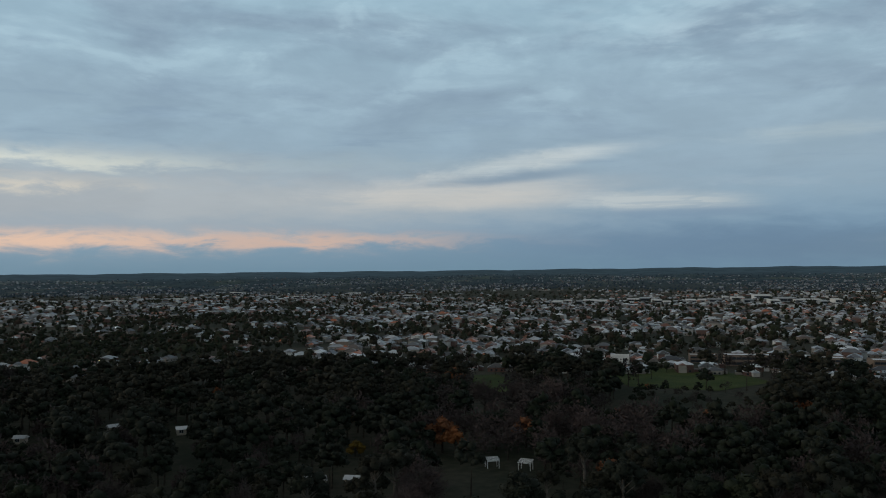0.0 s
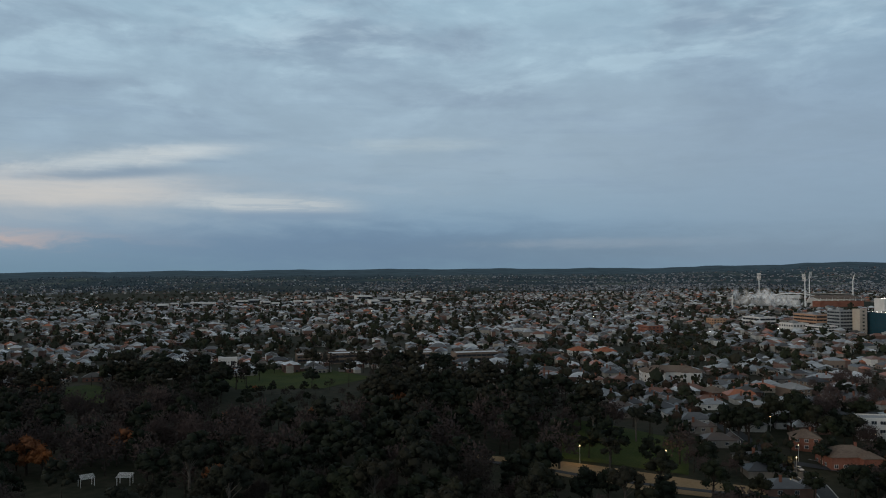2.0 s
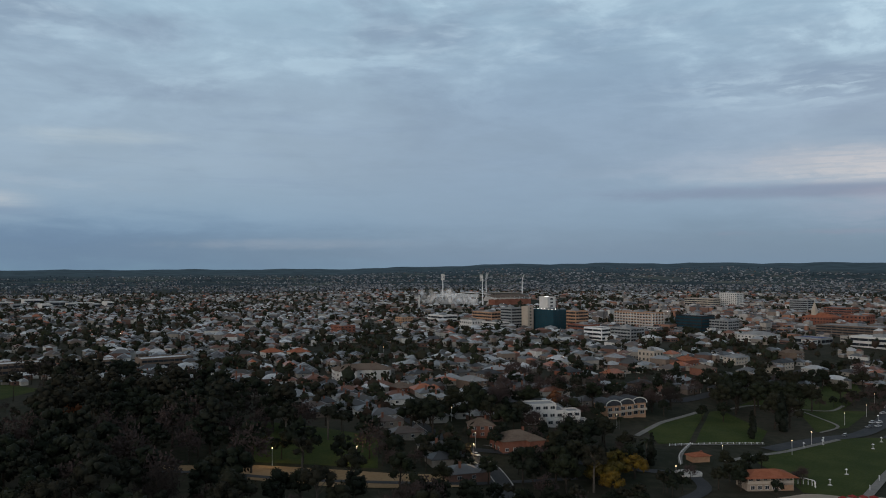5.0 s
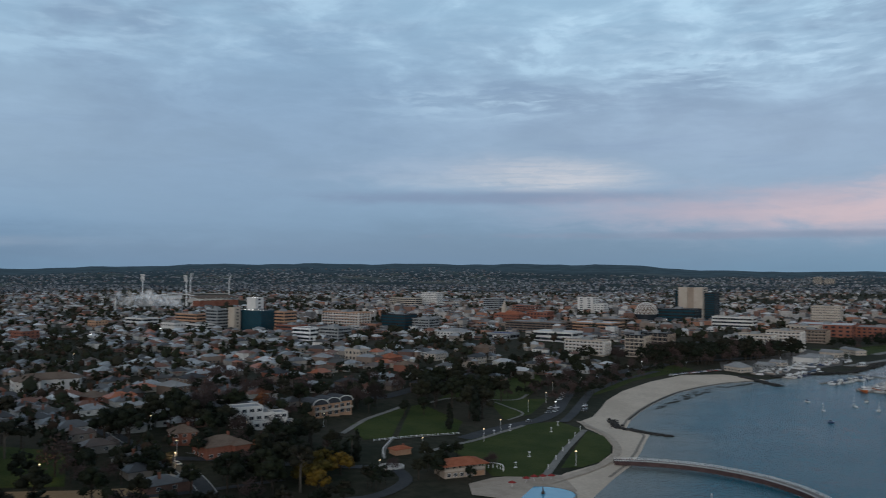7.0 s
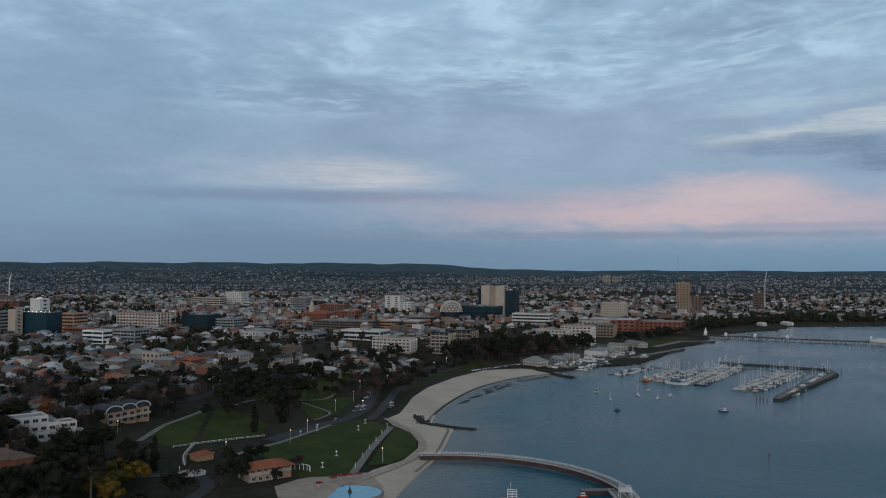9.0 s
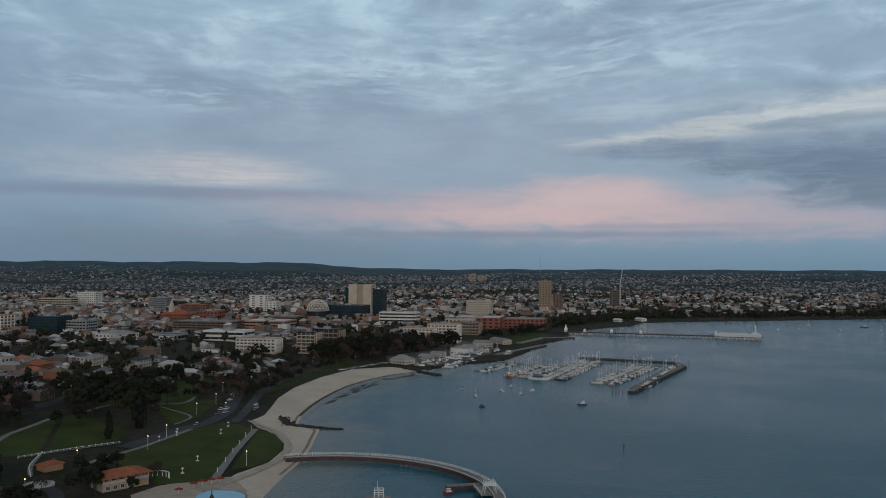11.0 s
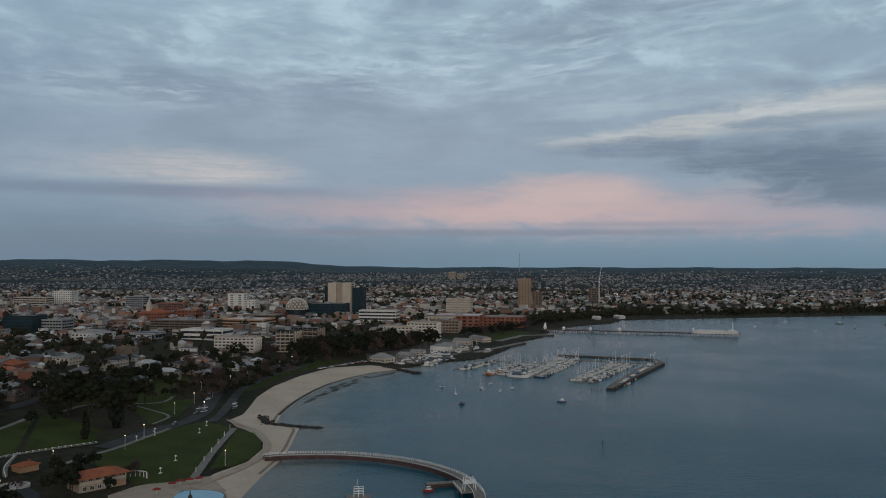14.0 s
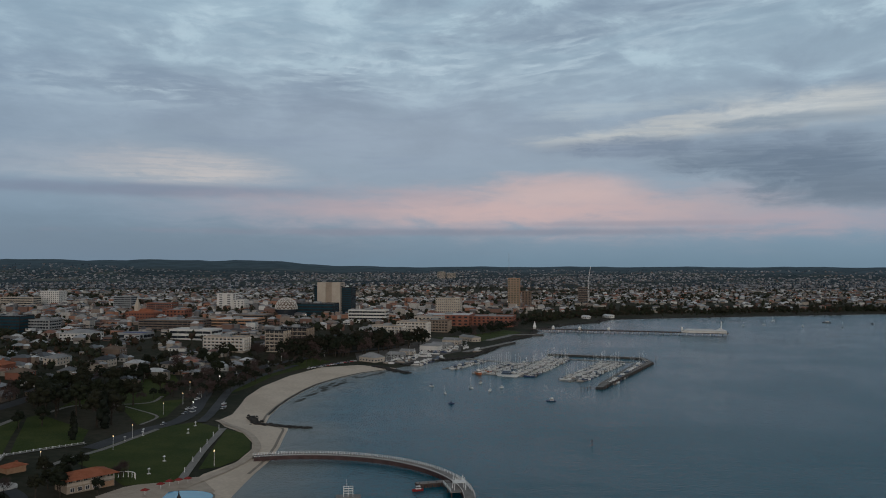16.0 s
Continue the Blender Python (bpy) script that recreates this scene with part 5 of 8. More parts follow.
KEEP_OUT.append((1088, 1085, 6))


# ------------------------------------------------------------------ single houses near the park
def villa(x, y, sx, sy, h, turn, wall, roof, label, rise=3.0, wings=()):
    v = thing("house", x, y, ground_at(x, y), turn, label, "house", "houses by the park")
    g, r = Geo(), Geo()
    g.box(0, 0, -2, sx, sy, h + 2)
    r.hip(0, 0, h, sx, sy, rise, 0.7)
    for wx, wy, ww, wd in wings:
        g.box(wx, wy, -2, ww, wd, h + 1.98)
        r.hip(wx, wy, h + 0.02, ww, wd, min(ww, wd) * 0.28, 0.7)
    part("wall", g.mesh("wall", wall), v)
    part("roof", r.mesh("roof", roof), v)
    for fl_ in range(int(h // 2.9)):
        for k in range(int(sx // 4)):
            part("window", window_mesh(1.8, 1.5, M_pale, M_pane_b), v, "", pose(-sx / 2 + 2 + k * 4, -sy / 2 - 0.03, 0.9 + fl_ * 2.9))
        for k in range(int(sy // 4)):
            part("window", window_mesh(1.8, 1.5, M_pale, M_pane_b), v, "", pose(0, 0, 0, 0, 0, -90) @ pose(-sy / 2 + 2 + k * 4, -sx / 2 - 0.03, 0.9 + fl_ * 2.9))
    g = Geo()
    g.box(sx * 0.2, 0, h + rise * 0.4, 0.8, 1.1, rise * 0.9)
    part("chimney", g.mesh("chimney", M_redbrick), v)
    KEEP_OUT.append((x, y, max(sx, sy) * 0.7 + 4))
    return v


villa(320, 276, 12, 11, 5.8, -40, M_redbrick, M_brown, "two-storey red brick house with dark hipped roof", 3.2)
villa(315, 250, 20, 15, 5.6, -25, M_redbrick, M_brown, "broad brown brick house with tiled roof", 3.6, ((6, -7, 8, 8),))
villa(446, 632, 16, 14, 5, -11, M_pale, M_terracotta, "house with bright terracotta tiled roof", 3.4)
villa(462, 614, 16, 14, 5, -11, M_beige, M_terracotta, "house with bright terracotta tiled roof", 3.4)
villa(402, 460, 40, 18, 7.5, -30, M_pale, M_brown, "large pale mansion with several roofs and chimneys", 3.6, ((-12, -8, 12, 12), (12, -7, 12, 10)))
villa(640, 330, 16, 14, 5.5, -11, M_redbrick, M_terracotta, "brick house with red roof", 3.2)
for k_, (vx_, vy_) in enumerate(((560, 262), (610, 300), (690, 310), (520, 300), (470, 330), (505, 352), (560, 345), (420, 370), (455, 385), (380, 395), (700, 275), (760, 290))):
    villa(vx_, vy_, 15 + k_ % 4, 12, 5.8 if k_ % 3 else 3.2, -11 + 90 * (k_ % 2), (M_brown, M_redbrick, M_beige, M_brown)[k_ % 4], (M_slate, M_brown, M_roofgrey, M_slate, M_brown)[k_ % 5],
          ("brown rendered", "red brick", "cream", "brown brick")[k_ % 4] + " house with hipped roof near the waterfront park", 2.8)

# stepped white apartments and the dark-roofed terrace
ap = thing("apartment_building", 372, 276, ground_at(372, 276), -38, "white flat-roofed apartments in stepped terraces", "apartments")
for i, (ax_, ay_, aw_, ad_, az0, ah_) in enumerate(((0, 0, 22, 16, -3, 9.5), (-2, 1, 16, 12, 6.5, 3.2), (13, -4, 9, 13, -3, 6.6), (14, -5, 8, 10, 3.6, 2.8), (5, -10, 13, 6, -3, 6.2), (19, -8, 6, 8, -3, 4.6))):
    g = Geo()
    g.box(ax_, ay_, az0, aw_, ad_, ah_)
    part("wall", g.mesh("wall", M_pale), ap)
    g = Geo()
    g.box(ax_, ay_, az0 + ah_ + 0.01, aw_ - 0.9, ad_ - 0.9, 0.12)
    part("roof", g.mesh("roof", M_roofgrey), ap)
    g = Geo()
    for q_ in ((0, -ad_ / 2 + 0.15, aw_, 0.3), (-aw_ / 2 + 0.15, 0, 0.3, ad_ - 0.6), (aw_ / 2 - 0.15, 0, 0.3, ad_ - 0.6), (0, ad_ / 2 - 0.15, aw_, 0.3)):
        g.box(ax_ + q_[0], ay_ + q_[1], az0 + ah_, q_[2], q_[3], 0.7)
    part("parapet", g.mesh("parapet", M_pale), ap)
    for lev in range(max(1, int((ah_ + min(az0, 0)) // 3))):
        for k in range(int(aw_ // 4)):
            part("window", window_mesh(2.6, 1.8, M_pale, M_pane_b), ap, "", pose(ax_ - aw_ / 2 + 2 + k * 4, ay_ - ad_ / 2 - 0.03, max(az0, 0) + 0.7 + lev * 3))
        for k in range(int(ad_ // 4)):
            part("window", window_mesh(2.6, 1.8, M_pale, M_pane_b), ap, "", pose(ax_, ay_, max(az0, 0) + 0.7 + lev * 3, 0, 0, -90) @ pose(-ad_ / 2 + 2 + k * 4, -aw_ / 2 - 0.03, 0))
KEEP_OUT.append((374, 274, 24))
for i in range(3):
    te = thing("townhouse", 414 + i * 9.5, 262 - i * 2.5, ground_at(414, 262), -28, "townhouse with dark curved roof and tan front", "house", "dark-roofed townhouses")
    g = Geo()
    g.box(0, 0, -2, 9, 14, 9)
    part("wall", g.mesh("wall", M_tanbrick), te)
    g = Geo()
    for k in range(8):
        a0, a1 = math.pi * k / 8, math.pi * (k + 1) / 8
        p0, p1 = (-4.8 * math.cos(a0), 7 + 3.0 * math.sin(a0)), (-4.8 * math.cos(a1), 7 + 3.0 * math.sin(a1))
        g.face_block([(p0[0], -7.6, p0[1]), (p1[0], -7.6, p1[1]), (p1[0], 7.6, p1[1]), (p0[0], 7.6, p0[1])], [(0, 1, 2, 3)])
        g.face_block([(p0[0], -7.5, p0[1]), (p1[0], -7.5, p1[1]), (0, -7.5, 7)], [(2, 1, 0)])
    part("roof", g.mesh("roof", M_slate), te)
    g = Geo()
    for k in range(8):
        a0, a1 = math.pi * k / 8, math.pi * (k + 1) / 8
        g.tube((-5.0 * math.cos(a0), -7.7, 7 + 3.2 * math.sin(a0)), (-5.0 * math.cos(a1), -7.7, 7 + 3.2 * math.sin(a1)), 0.3, n=5)
    part("roof_edge", g.mesh("roof_edge", M_pale), te)
    g = Geo()
    g.box(0, -8.2, 3.2, 8, 2.4, 0.3)
    g.box(0, -9.3, 3.5, 8, 0.12, 0.9)
    part("balcony", g.mesh("balcony", M_beige), te)
    for lev in (0, 1):
        for k in (-1, 1):
            part("window", window_mesh(2.6, 2.0, M_pale, M_pane_b), te, "", pose(k * 2.1, -7.05, 0.6 + lev * 3.2))
KEEP_OUT.append((424, 260, 22))
# ------------------------------------------------------------------ swimming enclosure boardwalk
CX, CY, CR = 336.8, 62.4, 75.5
M_fascia = mottled("maroon_timber", (0.055, 0.036, 0.036), (0.10, 0.066, 0.064), 0.5, 4.0, 0.85)


def ring(r, deg):
    a = radians(deg)
    return CX + r * math.cos(a), CY + r * math.sin(a)


bw = thing("boardwalk", CX, CY, 0, 0, "curved timber boardwalk on piles round the sea baths", "boardwalk")
deck_z, dw = 2.2, 4.6
ARC = np.arange(20.0, -128.1, -2.0)
plank = None
for i, (d0, d1) in enumerate(zip(ARC[:-1], ARC[1:])):
    if plank is None:
        g = Geo()
        a0, a1 = radians(0), radians(-2.0)
        quad = [(r * math.cos(a), r * math.sin(a)) for r, a in ((CR - dw / 2, a1), (CR + dw / 2, a1), (CR + dw / 2, a0), (CR - dw / 2, a0))]
        g.prism(quad[::-1], deck_z - 0.16, deck_z, 0)
        plank = g.mesh("deck_panel", M_deck)
        fascia = []
        for r in (CR - dw / 2 - 0.08, CR + dw / 2 + 0.08):
            f = Geo()
            p = [((r + o) * math.cos(a), (r + o) * math.sin(a)) for o, a in ((-0.07, a1), (0.07, a1), (0.07, a0), (-0.07, a0))]
            f.prism(p[::-1], deck_z - (1.75 if r < CR else 0.8), deck_z + 0.12, 0)
            fascia.append(f.mesh("fascia", M_fascia))
        railing = []
        for r, hgt in ((CR + dw / 2 - 0.15, 1.15), (CR - dw / 2 + 0.15, 0.5)):
            q = Geo()
            for top in ((hgt,) if hgt < 1 else (hgt, 0.65, 0.3)):
                q.tube((r * math.cos(a0), r * math.sin(a0), deck_z + top), (r * math.cos(a1), r * math.sin(a1), deck_z + top), 0.06, n=4, caps=False)
            for a in (a0, (a0 + a1) / 2):
                q.box(r * math.cos(a), r * math.sin(a), deck_z, 0.16, 0.16, hgt + 0.08)
            railing.append(q.mesh("railing", M_white))
        q = Geo()
        for r in (CR - dw / 2 + 0.25, CR + dw / 2 - 0.25):
            q.tube((r, 0, -4), (r, 0, deck_z - 0.16), 0.22, n=7)
        q.box(CR, 0, deck_z - 0.55, dw, 0.3, 0.35)
        bent = q.mesh("pile_bent", M_timber)
        q = Geo()
        q.box(CR - dw / 2 - 0.22, 0, 0.7, 0.16, 0.9, 1.7)
        fender = q.mesh("fender", M_fascia)
    part("deck_panel", plank, bw, "", pose(0, 0, 0, 0, 0, d0))
    for f in fascia:
        part("fascia", f, bw, "", pose(0, 0, 0, 0, 0, d0))
    for q in railing:
        part("railing", q, bw, "", pose(0, 0, 0, 0, 0, d0))
    part("pile_bent", bent, bw, "", pose(0, 0, 0, 0, 0, d0))
    part("fender", fender, bw, "", pose(0, 0, 0, 0, 0, d0 - 1.0))

# white diving platform where the boardwalk widens
px_, py_ = ring(CR - 3, -78)
dp = thing("diving_platform", px_, py_, 0, -78, "white-railed timber platform with stairs on the boardwalk", "platform")
g = Geo()
g.box(0, 0, deck_z - 0.3, 9, 15, 0.32)
part("deck", g.mesh("deck", M_deck), dp)
for i_, (ox, oy) in enumerate(((-4, -7), (4, -7), (-4, 7), (4, 7), (-4, 0), (4, 0))):
    g = Geo()
    g.tube((ox, oy, -4), (ox, oy, deck_z - 0.3), 0.25, n=7)
    part("pile", g.mesh("pile", M_timber), dp)
g = Geo()
for oy in (-7.2, -3.6, 0, 3.6, 7.2):
    g.box(-4.3, oy, deck_z, 0.16, 0.16, 1.3)
    g.box(4.3, oy, deck_z, 0.16, 0.16, 1.3)
for ox in (-4.3, 4.3):
    for zz in (0.4, 0.8, 1.2):
        g.box(ox, 0, deck_z + zz, 0.1, 14.6, 0.1)
part("railing", g.mesh("railing", M_white), dp)
g = Geo()
for ox in (-2.4, 2.4):
    for oy in (-5, -1.5):
        g.tube((ox, oy, deck_z), (ox * 0.8, oy, deck_z + 5.2), 0.16, n=5)
g.box(0, -3.2, deck_z + 3.0, 5.2, 4.2, 0.2)
for zz in (3.7, 4.4):
    for oy in (-5.2, -1.3):
        g.box(0, oy, deck_z + zz, 4.8, 0.1, 0.1)
for i_ in range(10):
    g.box(0, 0.6 + i_ * 0.5, deck_z + 2.8 - i_ * 0.28, 1.4, 0.5, 0.1)
part("diving_tower", g.mesh("diving_tower", M_white), dp)
# dark side jetty with a little red launch
jt = thing("jetty", 362, 0.5, 0, 15, "dark timber side jetty in the sea baths", "jetty")
g = Geo()
g.box(0, 0, 1.5, 3.2, 17, 0.35)
part("deck", g.mesh("deck", M_deck), jt)
g = Geo()
g.box(0, 0, -0.5, 0.2, 0.8, 2.2)
board = g.mesh("fender_board", M_timber)
for k in range(15):
    for ox in (-1.75, 1.75):
        part("fender_board", board, jt, "", pose(ox, -8 + k * 1.15, 0))
for k in range(5):
    g = Geo()
    g.tube((-1.4, -7.5 + k * 3.7, -4), (-1.4, -7.5 + k * 3.7, 2.4), 0.2, n=6)
    part("pile", g.mesh("pile", M_timber), jt)
# floating raft with white frames
rf = thing("diving_raft", 344.5, 36, 0, 5, "floating raft with white tubular diving frame", "raft")
g = Geo()
g.box(0, 0, -0.3, 4.5, 10, 0.9)
part("float", g.mesh("float", M_deck), rf)
g = Geo()
for oy in (-1.9, 0, 1.9):
    for ox in (-1.5, 1.5):
        g.box(ox, oy, 0.6, 0.22, 0.22, 3.4)
for zz in (2.0, 3.0, 4.0):
    for ox in (-1.5, 1.5):
        g.box(ox, 0, zz, 0.2, 4.0, 0.2)
    for oy in (-1.9, 0, 1.9):
        g.box(0, oy, zz, 3.2, 0.2, 0.2)
part("diving_frame", g.mesh("diving_frame", M_white), rf)
g = Geo()
g.tube((0, 0.6, 4.0), (0, 0.6, 7.4), 0.08, n=5)
part("pole", g.mesh("pole", M_white), rf)


# ------------------------------------------------------------------ boats
M_hull = varied("boat_hulls", [(0.0, (0.72, 0.72, 0.71)), (0.55, (0.60, 0.58, 0.55)), (0.78, (0.05, 0.07, 0.14)), (0.86, (0.34, 0.29, 0.25)), (0.95, (0.10, 0.10, 0.11))], 0.35, amount=0.15)
M_cabin = varied("boat_cabins", [(0.0, (0.68, 0.68, 0.67)), (0.6, (0.5, 0.49, 0.46)), (0.85, (0.12, 0.16, 0.22))], 0.4, amount=0.15)
M_orange = mottled("orange_hull_paint", (0.50, 0.13, 0.04), (0.60, 0.18, 0.06), 1.0, 5.0, 0.45)
M_redpaint = mottled("red_hull_paint", (0.22, 0.025, 0.025), (0.30, 0.04, 0.035), 1.0, 5.0, 0.45)
M_mast = mottled("alloy_mast", (0.52, 0.52, 0.51), (0.64, 0.64, 0.63), 0.5, 5.0, 0.4, None, 0.3)


def hull_geo(length, beam, free):
    g = Geo()
    st = [(-0.5, 0.80, 0.0), (-0.25, 1.0, 0.0), (0.1, 0.98, 0.03), (0.32, 0.66, 0.10), (0.5, 0.03, 0.22)]
    rows = []
    for k, wd, rise in st:
        rows.append([(-wd * beam / 2, k * length, free * (1 + rise)), (-wd * beam * 0.36, k * length * 0.95, -0.35), (wd * beam * 0.36, k * length * 0.95, -0.35), (wd * beam / 2, k * length, free * (1 + rise))])
    vs = [v for r in rows for v in r]
    fs = []
    for i in range(4):
        for j in range(3):
            a = i * 4 + j
            fs.append((a, a + 1, a + 5, a + 4))
        fs.append((i * 4 + 3, i * 4, i * 4 + 4, i * 4 + 7))
    fs.append((3, 2, 1, 0))
    g.face_block(vs, fs)
    return g


BOATS = {}


def boat_meshes(kind):
    if kind not in BOATS:
        length, beam = {"yacht": (10, 3.2), "small_yacht": (7, 2.4), "cruiser": (10, 3.6), "runabout": (6, 2.3), "ferry": (19, 5.5), "orange": (13, 4.4), "red": (6, 2.4)}[kind]
        free = {"ferry": 1.8, "orange": 1.6}.get(kind, 1.05)
        h = hull_geo(length, beam, free)
        parts = [("hull", h.mesh("hull", {"orange": M_orange, "red": M_redpaint}.get(kind, M_hull)))]
        c, w = Geo(), Geo()
        if "yacht" in kind:
            c.box(0, 0.3, free, beam * 0.55, length * 0.34, 0.55, taper=0.82)
            c.box(0, -length * 0.18, free - 0.25, beam * 0.6, length * 0.22, 0.3)
            w.box(0, 0.3, free + 0.2, beam * 0.56, length * 0.24, 0.18)
            m = Geo()
            m.tube((0, 0.8, free), (0, 0.8, free + length * 1.12), 0.13, 0.08, 6)
            m.tube((0, 0.7, free + 1.5), (0, -length * 0.34, free + 1.45), 0.07, n=5)
            m.tube((-beam * 0.3, 0.8, free + length * 0.75), (beam * 0.3, 0.8, free + length * 0.75), 0.04, n=4)
            m.tube((0, 0.8, free + length * 1.1), (0, length * 0.47, free + 0.3), 0.03, n=3)
            m.tube((0, 0.8, free + length * 1.1), (0, -length * 0.47, free + 0.3), 0.03, n=3)
            parts.append(("mast", m.mesh("mast", M_mast)))
            s = Geo()
            s.tube((0, 0.6, free + 1.68), (0, -length * 0.32, free + 1.62), 0.2, 0.13, 6)
            parts.append(("furled_sail", s.mesh("furled_sail", M_cabin)))
        else:
            c.box(0, -length * 0.05, free, beam * 0.76, length * 0.45, 1.5, taper=0.86)
            c.box(0, -length * 0.12, free + 1.5, beam * 0.5, length * 0.25, 1.1 if length > 8 else 0.15, taper=0.86)
            w.box(0, -length * 0.05, free + 0.75, beam * 0.73, length * 0.44, 0.45)
            if length > 15:
                c.box(0, -length * 0.05, free + 2.6, beam * 0.6, length * 0.5, 0.2)
        parts.append(("cabin", c.mesh("cabin", M_cabin)))
        parts.append(("cabin_window", w.mesh("cabin_window", M_pane_b)))
        BOATS[kind] = parts
    return BOATS[kind]


BOAT_LABEL = {"yacht": "white sailing yacht", "small_yacht": "small sailing boat", "cruiser": "white motor cruiser", "runabout": "small white motor boat",
              "ferry": "long white passenger launch at the quay", "orange": "orange pilot launch at its berth", "red": "small red launch beside the jetty"}


def boat(kind, x, y, turn, where="moored at a marina pontoon"):
    b = thing("sailing_boat" if "yacht" in kind else "motor_boat", x, y, 0, turn, BOAT_LABEL[kind] + (" " + where if kind not in ("ferry", "orange", "red") else ""), "boat", "boats in the bay")
    mast = None
    for nm, me in boat_meshes(kind):
        ob = part(nm, me, mast if nm == "furled_sail" else b)
        mast = ob if nm == "mast" else mast
    return b


boat("red", 354, 8.0, 20).scale = (0.8, 0.8, 0.8)
brng = random.Random(9)
M_pontoon = mottled("pontoon_deck", (0.20, 0.19, 0.18), (0.28, 0.27, 0.255), 0.4, 3.0, 0.9)


def pontoon(p, q, width=2.6, berths=True, kinds=("yacht", "yacht", "yacht", "cruiser", "small_yacht", "runabout"), gap=4.6, fill=0.92, sides=(1, -1)):
    p, q = Vector((*p, 0)), Vector((*q, 0))
    d = q - p
    length, ang = d.length, math.degrees(math.atan2(d.y, d.x))
    t = thing("pontoon", p.x, p.y, 0, ang, "grey floating marina pontoon with piles", "pontoon", "marina pontoons")
    g = Geo()
    g.box(length / 2, 0, -0.3, length, width, 0.95)
    part("walkway", g.mesh("walkway", M_pontoon), t)
    if not berths:
        return
    n = int(length / (gap * 2))
    for k in range(n + 1):
        for s in sides:
            g = Geo()
            g.box(k * gap * 2, s * (width / 2 + 4.5), -0.2, 0.9, 9, 0.6)
            part("finger", g.mesh("finger", M_pontoon), t)
            g = Geo()
            g.tube((k * gap * 2, s * (width / 2 + 9.2), -3), (k * gap * 2, s * (width / 2 + 9.2), 2.6), 0.22, n=6)
            part("pile", g.mesh("pile", M_timber), t)
    n2 = int(length / gap)
    for k in range(n2):
        for s in sides:
            if brng.random() < fill:
                kd = brng.choice(kinds)
                a = radians(ang)
                lx_, ly_ = (k + 0.5) * gap, s * (width / 2 + 5.6)
                boat(kd, p.x + lx_ * math.cos(a) - ly_ * math.sin(a), p.y + lx_ * math.sin(a) + ly_ * math.cos(a), ang + (180 if s > 0 else 0) + brng.uniform(-2, 2) + (180 if brng.random() < 0.3 else 0))


pontoon((842, -124), (708, -70))
pontoon((806, -169), (678, -107))
pontoon((812, -194), (662, -128), sides=(1,), kinds=("cruiser", "yacht", "runabout"))
pontoon((800, -76), (724, -40))
pontoon((823, -40), (762, -6), kinds=("cruiser", "runabout", "runabout"), sides=(1,))
pontoon((790, 26), (850, 2), kinds=("cruiser", "runabout", "cruiser"), sides=(-1,))
pontoon((842, -120), (812, -190), 3.0, berths=False)
pontoon((862, -10), (800, -80), 3.0, berths=False)
pontoon((800, -80), (842, -120), 3.0, berths=False)
boat("ferry", 712, -60, 150)
boat("orange", 727, -36, 110)
boat("orange", 738, -46, 110)
boat("ferry", 907, -43, 60)
for x_, y_, kd in ((655, 4, "runabout"), (618, -6, "small_yacht"), (573, -10, "runabout"), (645, -26, "yacht"), (671, -35, "runabout"), (632, -40, "yacht"), (647, -50, "runabout"), (584, -79, "cruiser"),
                   (1308, -509, "yacht"), (1284, -559, "cruiser"), (1358, -630, "ferry"), (1261, -609, "yacht"), (1400, -560, "yacht"), (1330, -690, "cruiser"), (1290, -470, "small_yacht")):
    boat(kd, x_, y_, brng.uniform(0, 360), "at a mooring in the open bay").scale = (0.68, 0.68, 0.68)
# rock and timber breakwater round the marina
M_brk = mottled("breakwater_stone", (0.045, 0.044, 0.043), (0.09, 0.086, 0.08), 0.3, 2.0, 0.9, (0.8, 0.6, 0.4))
for p, q, wd in (((640, -124), (800, -203), 6.0), ((800, -203), (838, -204), 5.0), ((838, -204), (876, -117), 5.0)):
    pv_, qv_ = Vector((*p, 0)), Vector((*q, 0))
    d = qv_ - pv_
    t = thing("breakwater", p[0], p[1], 0, math.degrees(math.atan2(d.y, d.x)), "dark concrete marina breakwater with walkway", "breakwater")
    g = Geo()
    g.box(d.length / 2, 0, -3, d.length + wd * 0.6, wd, 4.7)
    part("wall", g.mesh("wall", M_brk), t)
    g = Geo()
    g.box(d.length / 2, 0.2, 1.72, d.length + wd * 0.5, wd - 1.4, 0.15)
    part("walkway", g.mesh("walkway", M_pontoon), t)
    for k in range(int(d.length / 8)):
        g = Geo()
        g.tube((k * 8 + 2, -wd / 2 - 0.3, -3), (k * 8 + 2, -wd / 2 - 0.3, 3.0), 0.3, n=6)
        part("pile", g.mesh("pile", M_timber), t)
for k in range(4):
    t = thing("mooring_post", 641 - k * 1.0, -117 + k * 2.6, 0, 0, "dark timber mooring post standing in the water", "post", "mooring posts")
    g = Geo()
    g.tube((0, 0, -4), (0, 0, 1.9), 0.3, 0.26, 7)
    part("post", g.mesh("post", M_timber), t)
bu = thing("channel_marker", 440, -81, 0, 0, "dark channel marker post with top mark", "marker")
g = Geo()
g.tube((0, 0, -4), (0, 0, 3.2), 0.2, n=7)
part("post", g.mesh("post", M_timber), bu)
g = Geo()
g.box(0, 0, 2.6, 0.8, 0.8, 0.9, taper=0.3)
part("top_mark", g.mesh("top_mark", M_black), bu)
bu2 = thing("channel_marker", 822, -214, 0, 0, "dark channel marker post off the breakwater", "marker")
g = Geo()
g.tube((0, 0, -4), (0, 0, 4.5), 0.3, n=7)
part("post", g.mesh("post", M_timber), bu2)

